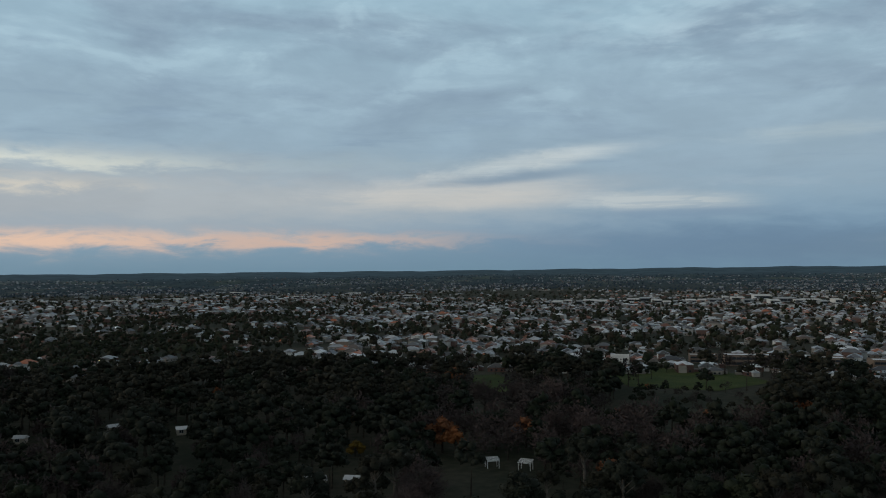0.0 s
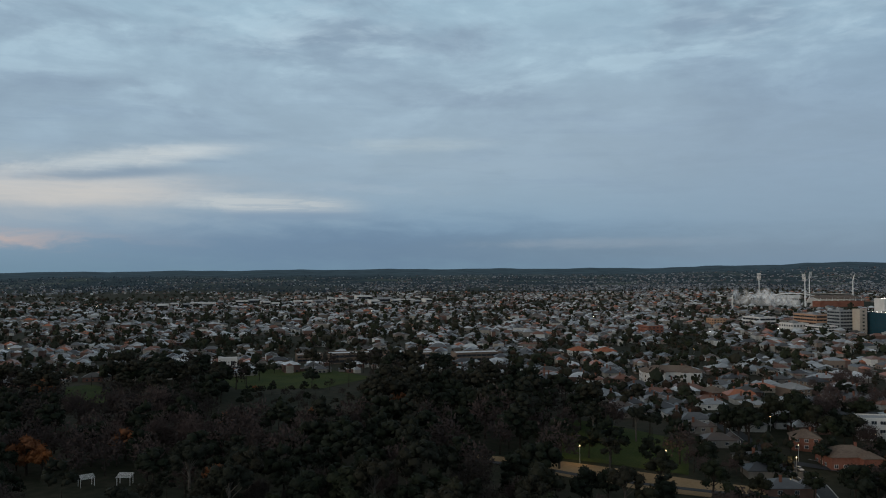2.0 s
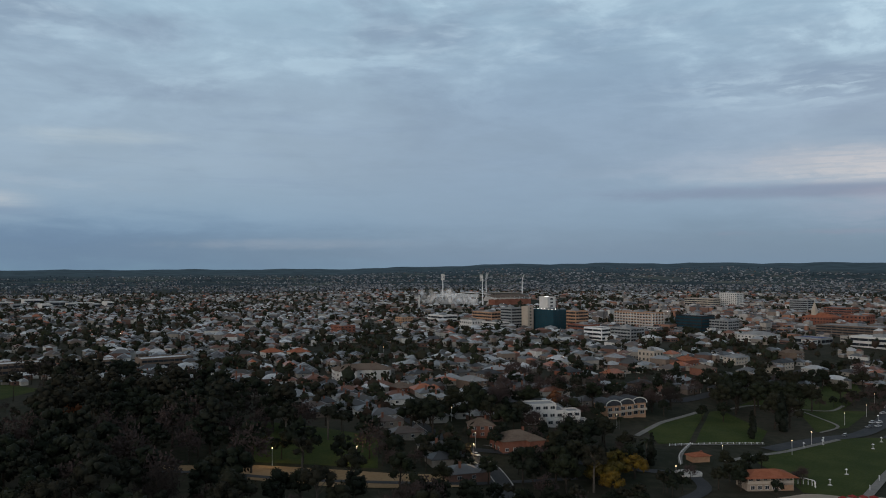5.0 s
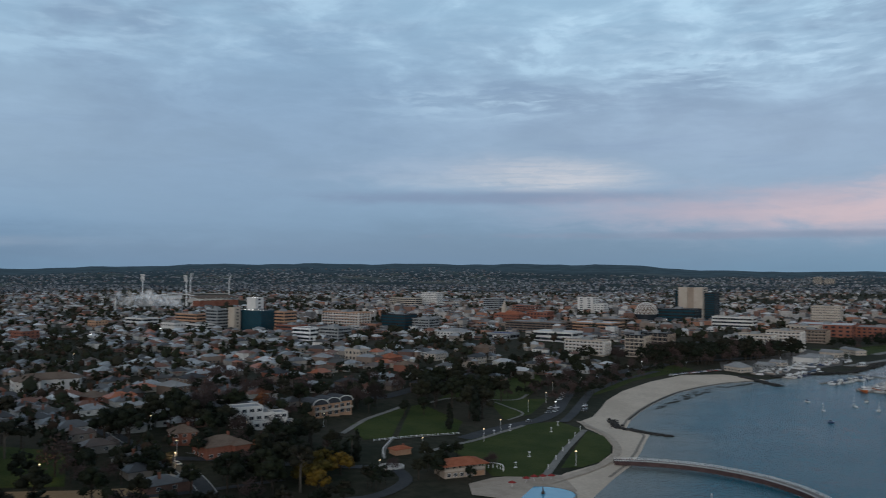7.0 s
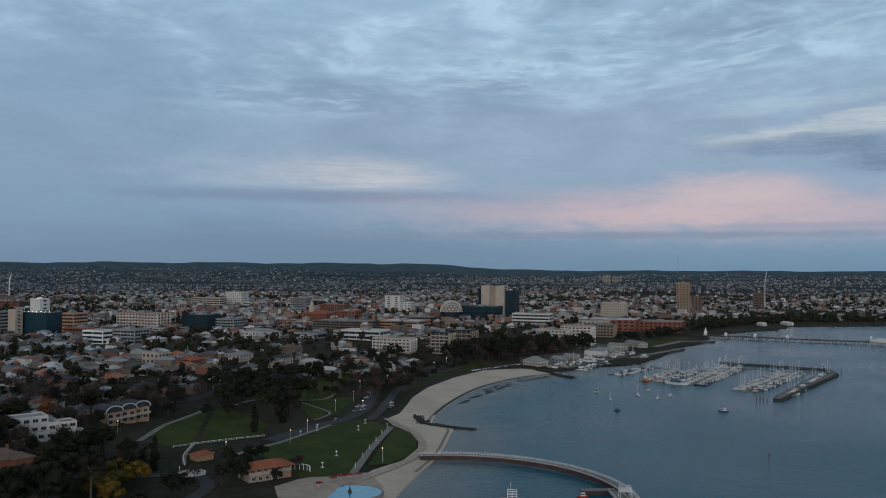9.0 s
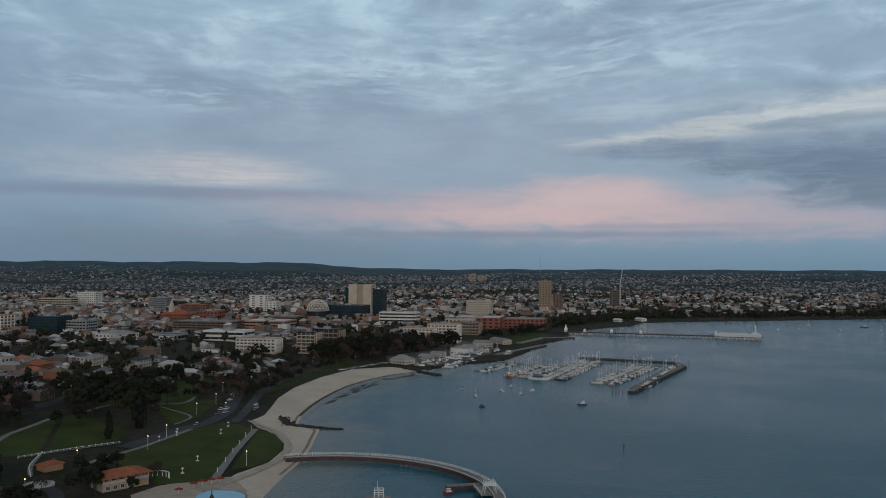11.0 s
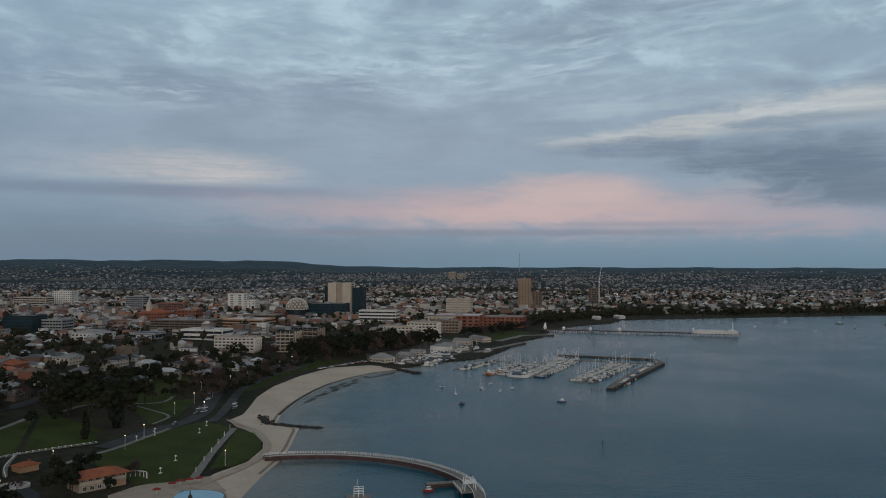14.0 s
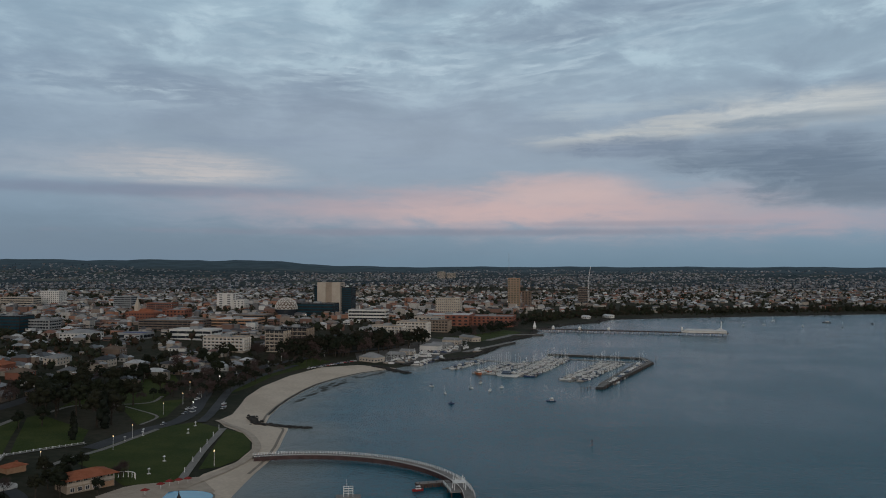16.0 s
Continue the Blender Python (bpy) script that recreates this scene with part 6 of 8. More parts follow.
# ------------------------------------------------------------------ long pier with its hall
PA, PB = Vector((1198, -134, 0)), Vector((1114, -387, 0))
pd = PB - PA
pier = thing("pier", PA.x, PA.y, 0, math.degrees(math.atan2(pd.y, pd.x)), "long timber pier on pale piles with parked edge", "pier")
L_ = pd.length
g = Geo()
g.box(L_ / 2, 0, 2.6, L_, 13, 0.7)
part("deck", g.mesh("deck", M_timber), pier)
g = Geo()
g.tube((0, 0, -4), (0, 0, 2.6), 0.38, n=6)
pile_me = g.mesh("pile", M_conc)
for k in range(52):
    part("pile", pile_me, pier, "", pose(5 + k * (L_ - 8) / 51, 6.2, 0))
    if k % 2:
        part("pile", pile_me, pier, "", pose(5 + k * (L_ - 8) / 51, -6.2, 0))
g = Geo()
for k in range(44):
    g.box(3 + k * 6, 6.3, 3.3, 0.15, 0.15, 1.0)
g.box(L_ / 2, 6.3, 4.2, L_, 0.1, 0.12)
g.box(L_ / 2, 6.3, 3.8, L_, 0.1, 0.1)
part("railing", g.mesh("railing", M_timber), pier)
ph = thing("pier_hall", *(PA + pd * 0.885)[:2], 3.3, math.degrees(math.atan2(pd.y, pd.x)), "white pavilion hall on the pier end", "hall")
g = Geo()
g.box(0, 0, 0, 56, 11, 3.2)
part("wall", g.mesh("wall", M_pale), ph)
g = Geo()
g.hip(-6, 0, 3.2, 42, 11, 1.8, 0.6)
g.hip(20, 0, 3.22, 14, 12, 3.0, 0.6)
part("roof", g.mesh("roof", M_whiteroof), ph)
for k in range(13):
    part("window", window_mesh(2.8, 2.2, M_pale, M_pane_b), ph, "", pose(-25 + k * 4, 5.55, 0.9, 0, 0, 180))
g = Geo()
g.tube((21, 0, 6), (21, 0, 15), 0.8, 0.3, 6)
g.box(21, 0, 13.5, 1.6, 1.6, 2.2, taper=0.2)
part("finial", g.mesh("finial", M_white), ph)
g = Geo()
g.box(-29, 0, 0, 2, 6, 7.0)
part("end_sign", g.mesh("end_sign", M_white), ph)
for k in (0.02, 0.12, 0.26, 0.41):
    c_ = PA + pd * k
    hu = thing("pier_kiosk", c_.x, c_.y, 3.3, math.degrees(math.atan2(pd.y, pd.x)), "small white peaked shelter on the pier", "kiosk", "pier shelters")
    g = Geo()
    g.box(0, 0, 0, 3.5, 3.5, 2.6)
    part("wall", g.mesh("wall", M_pale), hu)
    g = Geo()
    g.box(0, 0, 2.6, 4.4, 4.4, 2.6 if k > 0.1 else 8, taper=0.05)
    part("roof", g.mesh("roof", M_white), hu)
# quays by the pier root and the club
for x_, y_, w_, d_, tr_, lab in ((1110, -112, 60, 9, -70, "timber quay beside the pier"), (950, -60, 130, 8, -28, "stone quay along the marina"), (1060, -78, 80, 10, -25, "stone quay near the pier")):
    q_ = thing("quay", x_, y_, 0, tr_, lab, "quay")
    g = Geo()
    g.box(0, 0, -4, w_, d_, 6.0)
    part("wall", g.mesh("wall", M_brk), q_)
    g = Geo()
    g.box(0, 0, 2.0, w_ - 0.6, d_ - 0.6, 0.15)
    part("paving", g.mesh("paving", M_pontoon), q_)


# ------------------------------------------------------------------ sailing club, boat yard
def shed(name, x, y, sx, sy, h, turn, wall, roof, label, rise=2.0, category="shed", gable=True):
    s = thing(name, x, y, ground_at(x, y), turn, label, category)
    g, r = Geo(), Geo()
    g.box(0, 0, -2, sx, sy, h + 2)
    r.hip(0, 0, h, sx, sy, rise, 0.5, gable=gable)
    part("wall", g.mesh("wall", wall), s)
    part("roof", r.mesh("roof", roof), s)
    for k in range(int(sx // 4)):
        part("window", window_mesh(2.2, 1.6, M_pale, M_pane_b), s, "", pose(-sx / 2 + 2 + k * 4, -sy / 2 - 0.03, 1.0))
    for k in range(int(sy // 4)):
        part("window", window_mesh(2.2, 1.6, M_pale, M_pane_b), s, "", pose(0, 0, 0, 0, 0, -90) @ pose(-sy / 2 + 2 + k * 4, -sx / 2 - 0.03, 1.0))
    return s


shed("club_house", 806, 62, 14, 20, 4.5, -40, M_beige, M_roofgrey, "white sailing club house with hipped roof", 4.0, "club house", False)
shed("boat_shed", 842, 40, 9, 16, 3.6, -30, M_grey, M_roofgrey, "pale boat shed in the club yard", 2.0)
shed("boat_shed", 868, 30, 9, 14, 3.6, -30, M_beige, M_roofgrey, "pale boat shed in the club yard", 2.0)
shed("club_house", 892, 6, 13, 20, 7, -25, M_pale, M_roofgrey, "white two-storey marina building", 2.2, "club house", False)
shed("boat_shed", 930, -6, 14, 22, 5, -25, M_grey, M_roofgrey, "grey boat shed near the quay", 2.0)
shed("boat_shed", 980, -18, 13, 20, 5, -25, M_beige, M_roofgrey, "white waterfront restaurant with broad roof", 2.5)
shed("boat_shed", 1020, -40, 12, 30, 5, -60, M_beige, M_roofgrey, "low waterfront building with grey roof", 2.0)
shed("boat_shed", 1470, -300, 11, 18, 3.6, -60, M_pale, M_whiteroof, "white building on the far shore", 2.0)
shed("boat_shed", 1440, -255, 9, 13, 3.4, -50, M_pale, M_whiteroof, "white building on the far shore", 2.0)
for k in range(38):
    x_ = 796 + (k % 19) * 8 + brng.uniform(-3, 3)
    y_ = 40 - (k % 19) * 4.2 + (k // 19) * 9 + brng.uniform(-3, 3)
    if shore_distance(np.array([x_]), np.array([y_]))[0] > 6:
        b_ = boat(brng.choice(("small_yacht", "small_yacht", "yacht", "runabout", "runabout", "cruiser")), x_, y_, brng.uniform(0, 360), "parked on the hard of the boat yard")
        b_.location.z = ground_at(x_, y_) + 0.3

drape("yard", [(866, 84), (808, 76), (796, 48), (800, 22), (842, 4), (900, -26), (1000, -30), (1043, 8), (905, 49)], mottled("yard_asphalt", (0.10, 0.097, 0.092), (0.17, 0.16, 0.15), 0.05, 0.8, 0.9), 0.15, 10.0, "worn grey paving of the boat yard", "paving")
drape("shore_lawn", [(1010, -52), (1043, 4), (1095, -45), (1180, -95), (1150, -116), (1080, -88)], M_lawn, 0.2, 10.0, "dull winter lawn beside the quay", "lawn")

# ------------------------------------------------------------------ rocks, weed, foam line
def rocks(name, line, width, n, size, label, seed, lift=0.3, mat=None, squash=0.6):
    """A bank of rough stones heaped along a line."""
    rng = np.random.default_rng(seed)
    p = np.array(line, float)
    seg = np.concatenate([[0], np.cumsum(np.hypot(*np.diff(p, axis=0).T))])
    k = rng.uniform(0, seg[-1], n)
    x, y = np.interp(k, seg, p[:, 0]) + rng.normal(0, width / 2.4, n), np.interp(k, seg, p[:, 1]) + rng.normal(0, width / 2.4, n)
    s = size * rng.uniform(0.5, 1.3, (n, 1, 1))
    v = IV[None] * rng.uniform(0.65, 1.25, (n, 12, 1) if len(IV) == 12 else (n, len(IV), 1)) * s * np.array([1, 1, squash])
    v[..., 0] += x[:, None]
    v[..., 1] += y[:, None]
    v[..., 2] += (np.maximum(height(x, y), -0.3) + lift)[:, None] * np.ones((1, len(IV)))
    f = (IF[None] + (np.arange(n) * len(IV))[:, None, None]).reshape(-1, 3)
    return tagged(new(name, mesh_np(name, v.reshape(-1, 3), [f], [mat or M_rock])), label, "rocks", kind="stuff")


rocks("rock_groyne", [(522, 114), (508, 110), (500, 106), (497, 98), (494, 90), (491, 82), (489, 74)], 3.0, 240, 1.1, "dark rock groyne curling out from the beach", 1, 0.5)
rocks("rock_groyne", [(772, 58), (766, 48), (748, 36), (732, 25)], 4.0, 240, 1.3, "dark rock groyne at the end of the beach", 2, 0.7)
rocks("seawall_rocks", [(790, 30), (822, 4), (847, -30), (918, -57), (1046, -91), (1095, -121), (1200, -142)], 4.0, 700, 1.5, "dark stone sea wall round the marina", 3, 0.8)
rocks("seawall_rocks", [(1227, -148), (1307, -200), (1357, -256), (1440, -293), (1470, -358), (1518, -538), (1587, -777), (1620, -1000)], 6.0, 800, 2.2, "dark stone far shore", 4, 0.8)
wrng = np.random.default_rng(8)
for j in range(34):
    k = wrng.random()
    x_, y_ = np.interp(k, [0, 0.3, 0.6, 0.85, 1], [585, 632, 680, 718, 742]), np.interp(k, [0, 0.3, 0.6, 0.85, 1], [100, 94, 82, 67, 50])
    off = -wrng.uniform(0, 9)
    x_, y_ = x_ + off * 0.35, y_ + off
    g = Geo()
    m = 11
    lx_, ly_ = wrng.uniform(3, 9), wrng.uniform(0.8, 2.2)
    poly = [(x_ + lx_ * math.cos(6.283 * q / m) * wrng.uniform(0.6, 1.2) * 0.9 - ly_ * math.sin(6.283 * q / m) * 0.3, y_ + ly_ * math.sin(6.283 * q / m) * wrng.uniform(0.6, 1.2) - 0.32 * lx_ * math.cos(6.283 * q / m)) for q in range(m)]
    g.prism(poly, -0.4, 0.06 + 0.003 * j, 0)
    tagged(new("reef_patch", g.mesh("reef_patch", M_weed)), "flat dark weedy reef patch in the shallows", "reef", "reef patches")
a_line = [tuple(p) for p in COAST[9:23]]
strip("weed_line", [(x, y - 1.2) for x, y in COAST[15:23]], 1.6, M_weed, 0.22, "dark line of washed-up weed along the waterline", "weed", step=3.0)
strip("wet_sand", a_line, 1.5, M_wetsand, 0.16, "dark wet sand along the waterline", "beach", step=3.0)

# ------------------------------------------------------------------ pool, kiosk, lawns
M_poolwater = material("pool_water", lambda n, p, g: n.mix(n.noise(p, 0.25, 4), rgba((0.03, 0.26, 0.46)), rgba((0.07, 0.36, 0.56))), 0.1, 0, (1.5, 0.2, 0.05), 0.5)
pool = thing("wading_pool", 337, 102.5, ground_at(338, 104) + 0.3, 100, "bright blue oval wading pool with pale rim", "pool")
g = Geo()
N_ = 40
ov = lambda a, b: [(a * math.cos(2 * math.pi * i / N_), b * math.sin(2 * math.pi * i / N_)) for i in range(N_)]
g.prism(ov(14.0, 12.0), -1.5, 0.25)
part("rim", g.mesh("rim", M_path), pool)
g = Geo()
g.prism(ov(13.2, 11.2), 0.0, 0.27)
part("water", g.mesh("water", M_poolwater), pool)
g = Geo()
g.tube((0, 0, 0), (0, 0, 1.2), 1.0, 0.6, 10)
g.tube((0, 0, 1.2), (0, 0, 3.4), 0.35, 0.1, 8)
part("fountain", g.mesh("fountain", M_rock), pool)
drape("paving", [(322, 112), (330, 92), (352, 92), (372, 104), (366, 116), (352, 130), (338, 136), (322, 128)], M_sandpave, 0.2, 6.0, "pale paving round the pool", "paving")
M_umb = mottled("red_canvas", (0.22, 0.03, 0.03), (0.30, 0.05, 0.045), 0.8, 5.0, 0.9)
for k, (x_, y_) in enumerate(((355, 112), (358, 109), (361, 106), (350, 114), (340, 117))):
    u = thing("sun_umbrella", x_, y_, ground_at(x_, y_) + 0.2, 0, "dark red folding umbrella beside the pool", "umbrella", "pool umbrellas")
    g = Geo()
    g.tube((0, 0, 0), (0, 0, 2.6), 0.06, n=5)
    part("pole", g.mesh("pole", M_white), u)
    g = Geo()
    g.tube((0, 0, 2.0), (0, 0, 2.8), 1.9, 0.05, 8)
    part("canopy", g.mesh("canopy", M_umb), u)
kx, ky = 352, 146
kio = thing("beach_pavilion", kx, ky, ground_at(kx, ky), -42, "two-storey bathing pavilion with terracotta roof", "pavilion")
g = Geo()
g.box(0, 0, -2, 20, 11, 5)
g.box(0, 0.6, 3.0, 18.5, 9, 3.0)
part("wall", g.mesh("wall", M_tanpanel), kio)
g = Geo()
g.hip(0, -0.6, 5.7, 19, 10.5, 2.3, 1.8)
part("roof", g.mesh("roof", M_terracotta), kio, "terracotta tiled hipped roof")
g = Geo()
g.box(0, -5.0, 3.0, 20, 1.6, 0.3)
for k in range(7):
    g.box(-9.8 + k * 3.25, -5.7, 3.3, 0.3, 0.3, 2.6)
g.box(0, -5.7, 3.3, 19.8, 0.15, 0.9)
part("balcony", g.mesh("balcony", M_beige), kio)
g = Geo()
g.box(7, -5.7, 0.1, 5, 0.3, 2.2)
part("shopfront", g.mesh("shopfront", M_tanbrick), kio)
for k in range(6):
    part("window", window_mesh(1.8, 1.7, M_pale, M_pane_b), kio, "", pose(-7.8 + k * 3.1, -3.95, 3.8))
    part("window", window_mesh(1.8, 1.7, M_pale, M_pane_b), kio, "", pose(-7.8 + k * 3.1, -5.55, 0.6))
g = Geo()
for k in range(10):
    a0, a1 = math.pi * 1.1 * k / 10 - 0.5, math.pi * 1.1 * (k + 1) / 10 - 0.5
    c0, c1 = (15 + 6 * math.cos(a0), -1 + 6 * math.sin(a0)), (15 + 6 * math.cos(a1), -1 + 6 * math.sin(a1))
    g.tube((*c0, 2.6), (*c1, 2.6), 0.2, n=5)
    g.tube((*c0, -1), (*c0, 2.6), 0.15, n=5)
part("pergola", g.mesh("pergola", M_white), kio)
hut = villa(372, 186, 9, 6, 2.8, -30, M_tanbrick, M_terracotta, "small brick amenities hut with tiled roof", 1.4)
rb = thing("round_fountain", 347, 178, ground_at(347, 178), 0, "round white fountain on a traffic island", "fountain")
g = Geo()
g.tube((0, 0, -1), (0, 0, 0.75), 6.0, n=28)
part("basin", g.mesh("basin", M_pale), rb)
g = Geo()
g.tube((0, 0, 0.7), (0, 0, 0.82), 5.2, n=28)
part("paving", g.mesh("paving", M_conc), rb)
for k in range(5):
    g = Geo()
    a_ = 1.25 * k
    g.tube((2.6 * math.cos(a_), 2.6 * math.sin(a_), 0.8), (2.6 * math.cos(a_), 2.6 * math.sin(a_), 2.0), 0.35, 0.1, 6)
    part("bollard", g.mesh("bollard", M_rock), rb)
# white sculpted shade stands on the lawn
for x_, y_ in ((484, 138), (463, 136), (398, 128), (374, 127), (455, 158), (462, 160), (440, 162)):
    s = thing("shade_stand", x_, y_, ground_at(x_, y_) + 0.2, brng.uniform(0, 90), "white two-tier shade stand on the lawn", "shade stand", "lawn shade stands")
    s.scale = (0.66, 0.66, 0.66)
    g = Geo()
    g.tube((0, 0, -0.3), (0, 0, 4.0), 0.13, n=6)
    part("post", g.mesh("post", M_white), s)
    g = Geo()
    g.tube((0, 0, 3.3), (0, 0, 4.1), 1.1, 0.1, 8)
    part("canopy", g.mesh("canopy", M_white), s)
    g = Geo()
    g.tube((0, 0, 0.1), (0, 0, 0.6), 1.4, 0.6, 10)
    part("seat", g.mesh("seat", M_pale), s)
for k in range(6):
    x_, y_ = 474 - k * 19.5, 122 - k * 2.0
    s = thing("path_bollard", x_, y_, ground_at(x_, y_) + 0.2, 0, "white post beside the lawn path", "post", "white path posts")
    g = Geo()
    g.box(0, 0, -0.3, 0.22, 0.22, 2.6)
    part("post", g.mesh("post", M_white), s)
    g = Geo()
    g.box(0, 0, 2.3, 0.42, 0.42, 0.2, taper=0.4)
    part("cap", g.mesh("cap", M_white), s)


def lamp_post(x, y, high=7.0, glow=True, arm=0.0, base=None, white=False):
    l = thing("street_lamp", x, y, ground_at(x, y) if base is None else base, (x * 13) % 360, "lit street lamp on a pale pole" if glow else "unlit street lamp on a pale pole", "lamp", "street lamps")
    g = Geo()
    g.tube((0, 0, -0.5), (0, 0, high), 0.13, 0.08, 6)
    if arm:
        g.tube((0, 0, high), (arm, 0, high + 0.3), 0.06, n=5)
    part("pole", g.mesh("pole", M_mast), l)
    g = Geo()
    g.tube((arm, 0, high - 0.02), (arm, 0, high + 0.4), 0.24, 0.16, 8)
    part("lantern", g.mesh("lantern", (M_lampw if white else M_lamp) if glow else M_grey), l)


for x_, y_ in ((448, 161), (419, 160), (392, 103), (381, 178), (236, 273), (284, 249), (300, 262), (205, 290), (330, 305), (350, 262), (395, 244), (330, 175), (338, 200), (520, 168), (560, 168), (610, 178)):
    lamp_post(x_, y_)
for k in range(0, 22, 3):
    x_, y_ = np.interp(k, [0, 8, 16, 22], [530, 690, 790, 900]), np.interp(k, [0, 8, 16, 22], [148, 160, 128, 60])
    lamp_post(float(x_) + brng.uniform(-4, 4), float(y_) + brng.uniform(4, 12), 6.5, True, 0, None, k % 3 == 0)
lrng = random.Random(21)
for k in range(70):
    a_, r_ = radians(lrng.uniform(-26, 112)), lrng.uniform(560, 2300)
    x_, y_ = r_ * math.sin(a_), r_ * math.cos(a_)
    if in_town(np.array([x_]), np.array([y_]))[()].all():
        lamp_post(x_, y_, 8.5, True, 1.2, None, k % 3 != 0)
for x_, y_ in ((236, 273), (205, 290), (284, 249)):
    pl = new("lamp_light", bpy.data.lights.new("lamp_light", "POINT"))
    pl.data.energy, pl.data.color, pl.data.shadow_soft_size = 900, (1.0, 0.66, 0.32), 0.3
    pl.location = (x_, y_, ground_at(x_, y_) + 6.6)
# sports ground floodlights far over the plain
for x_, y_, w_ in ((-330, 2560, True), (120, 2700, True), (60, 2680, True), (150, 2640, True), (-60, 2600, True)):
    lamp_post(x_, y_, 16.0, True, 0, None, True)
# low post fence across the upper lawn
for pts in ([(386, 208), (405, 197), (430, 179)], [(398, 203), (372, 196), (359, 188)]):
    a_, b_ = ribbon(pts, 0.1, 3.0)
    f_ = thing("post_fence", 0, 0, 0, 0, "low white post-and-rail fence on the lawn", "fence")
    for k in range(len(a_)):
        g = Geo()
        z_ = ground_at(*a_[k])
        g.box(a_[k][0], a_[k][1], z_ - 0.2, 0.35, 0.35, 1.3)
        part("post", g.mesh("post", M_white), f_)
    for k in range(len(a_) - 1):
        g = Geo()
        g.tube((*a_[k], ground_at(*a_[k]) + 0.9), (*a_[k + 1], ground_at(*a_[k + 1]) + 0.9), 0.08, n=4)
        part("rail", g.mesh("rail", M_white), f_)

# ------------------------------------------------------------------ cars
M_car = varied("car_paint", [(0.0, (0.70, 0.70, 0.70)), (0.4, (0.10, 0.11, 0.12)), (0.6, (0.45, 0.46, 0.47)), (0.8, (0.30, 0.04, 0.04)), (0.9, (0.05, 0.08, 0.18))], 0.3, amount=0.1, spec=0.5)
M_tyre = mottled("tyre_rubber", (0.012, 0.012, 0.012), (0.025, 0.025, 0.025), 2.0, 9.0, 0.9)
g = Geo()
sec = [(-2.2, 0.45), (-2.2, 0.85), (-1.5, 0.95), (-0.9, 0.97), (1.0, 0.97), (2.1, 0.80), (2.25, 0.45)]
for s_ in (1,):
    n_ = len(sec)
    vs = [(-0.88, a, b) for a, b in sec] + [(0.88, a, b) for a, b in sec]
    g.face_block(vs, [tuple(range(n_))[::-1], tuple(range(n_, 2 * n_))] + [(i, (i + 1) % n_, n_ + (i + 1) % n_, n_ + i) for i in range(n_)])
car_body = g.mesh("body", M_car)
g = Geo()
g.box(0, -0.25, 0.95, 1.6, 2.7, 0.5, 0, taper=0.78)
g.box(0, -0.25, 1.45, 1.22, 2.05, 0.06, 1)
car_cab = g.mesh("cabin", M_pane_b, M_car)
g = Geo()
g.tube((-0.1, 0, 0), (0.1, 0, 0), 0.33, n=10)
car_wheel = g.mesh("wheel", M_tyre)
g = Geo()
g.box(0, 0, 0, 0.35, 0.08, 0.16)
car_light = g.mesh("headlight", M_white)
g = Geo()
g.tube((-0.112, 0, 0), (0.112, 0, 0), 0.2, n=8)
car_rim = g.mesh("rim", M_mast)


def car(x, y, turn):
    c = thing("car", x, y, ground_at(x, y) + 0.42, turn, "parked car beside the waterfront road", "car", "parked cars")
    part("body", car_body, c)
    part("cabin", car_cab, c)
    for sx_ in (-0.82, 0.82):
        for sy_ in (-1.4, 1.4):
            part("rim", car_rim, part("wheel", car_wheel, c, "", pose(sx_, sy_, 0.33)), "silver wheel rim")
        part("headlight", car_light, c, "", pose(sx_ * 0.75, 2.2, 0.62))


for x_, y_, a_ in ((521, 155, 70), (537, 158, 75), (540, 155, 75), (527, 152, 72), (486, 157, 85), (539, 136, 80), (545, 137, 80), (556, 140, 80), (296, 268, 150), (289, 252, 160), (306, 240, 40), (575, 163, 70), (600, 168, 70), (330, 330, 150)):
    car(x_, y_, a_)
for k in range(14):
    car(745 + k * 4.2, 112 - k * 2.6, 30)
for k in range(10):
    car(640 + k * 8.0, 172 - k * 0.6 - (3 if k % 2 else 0), 95)

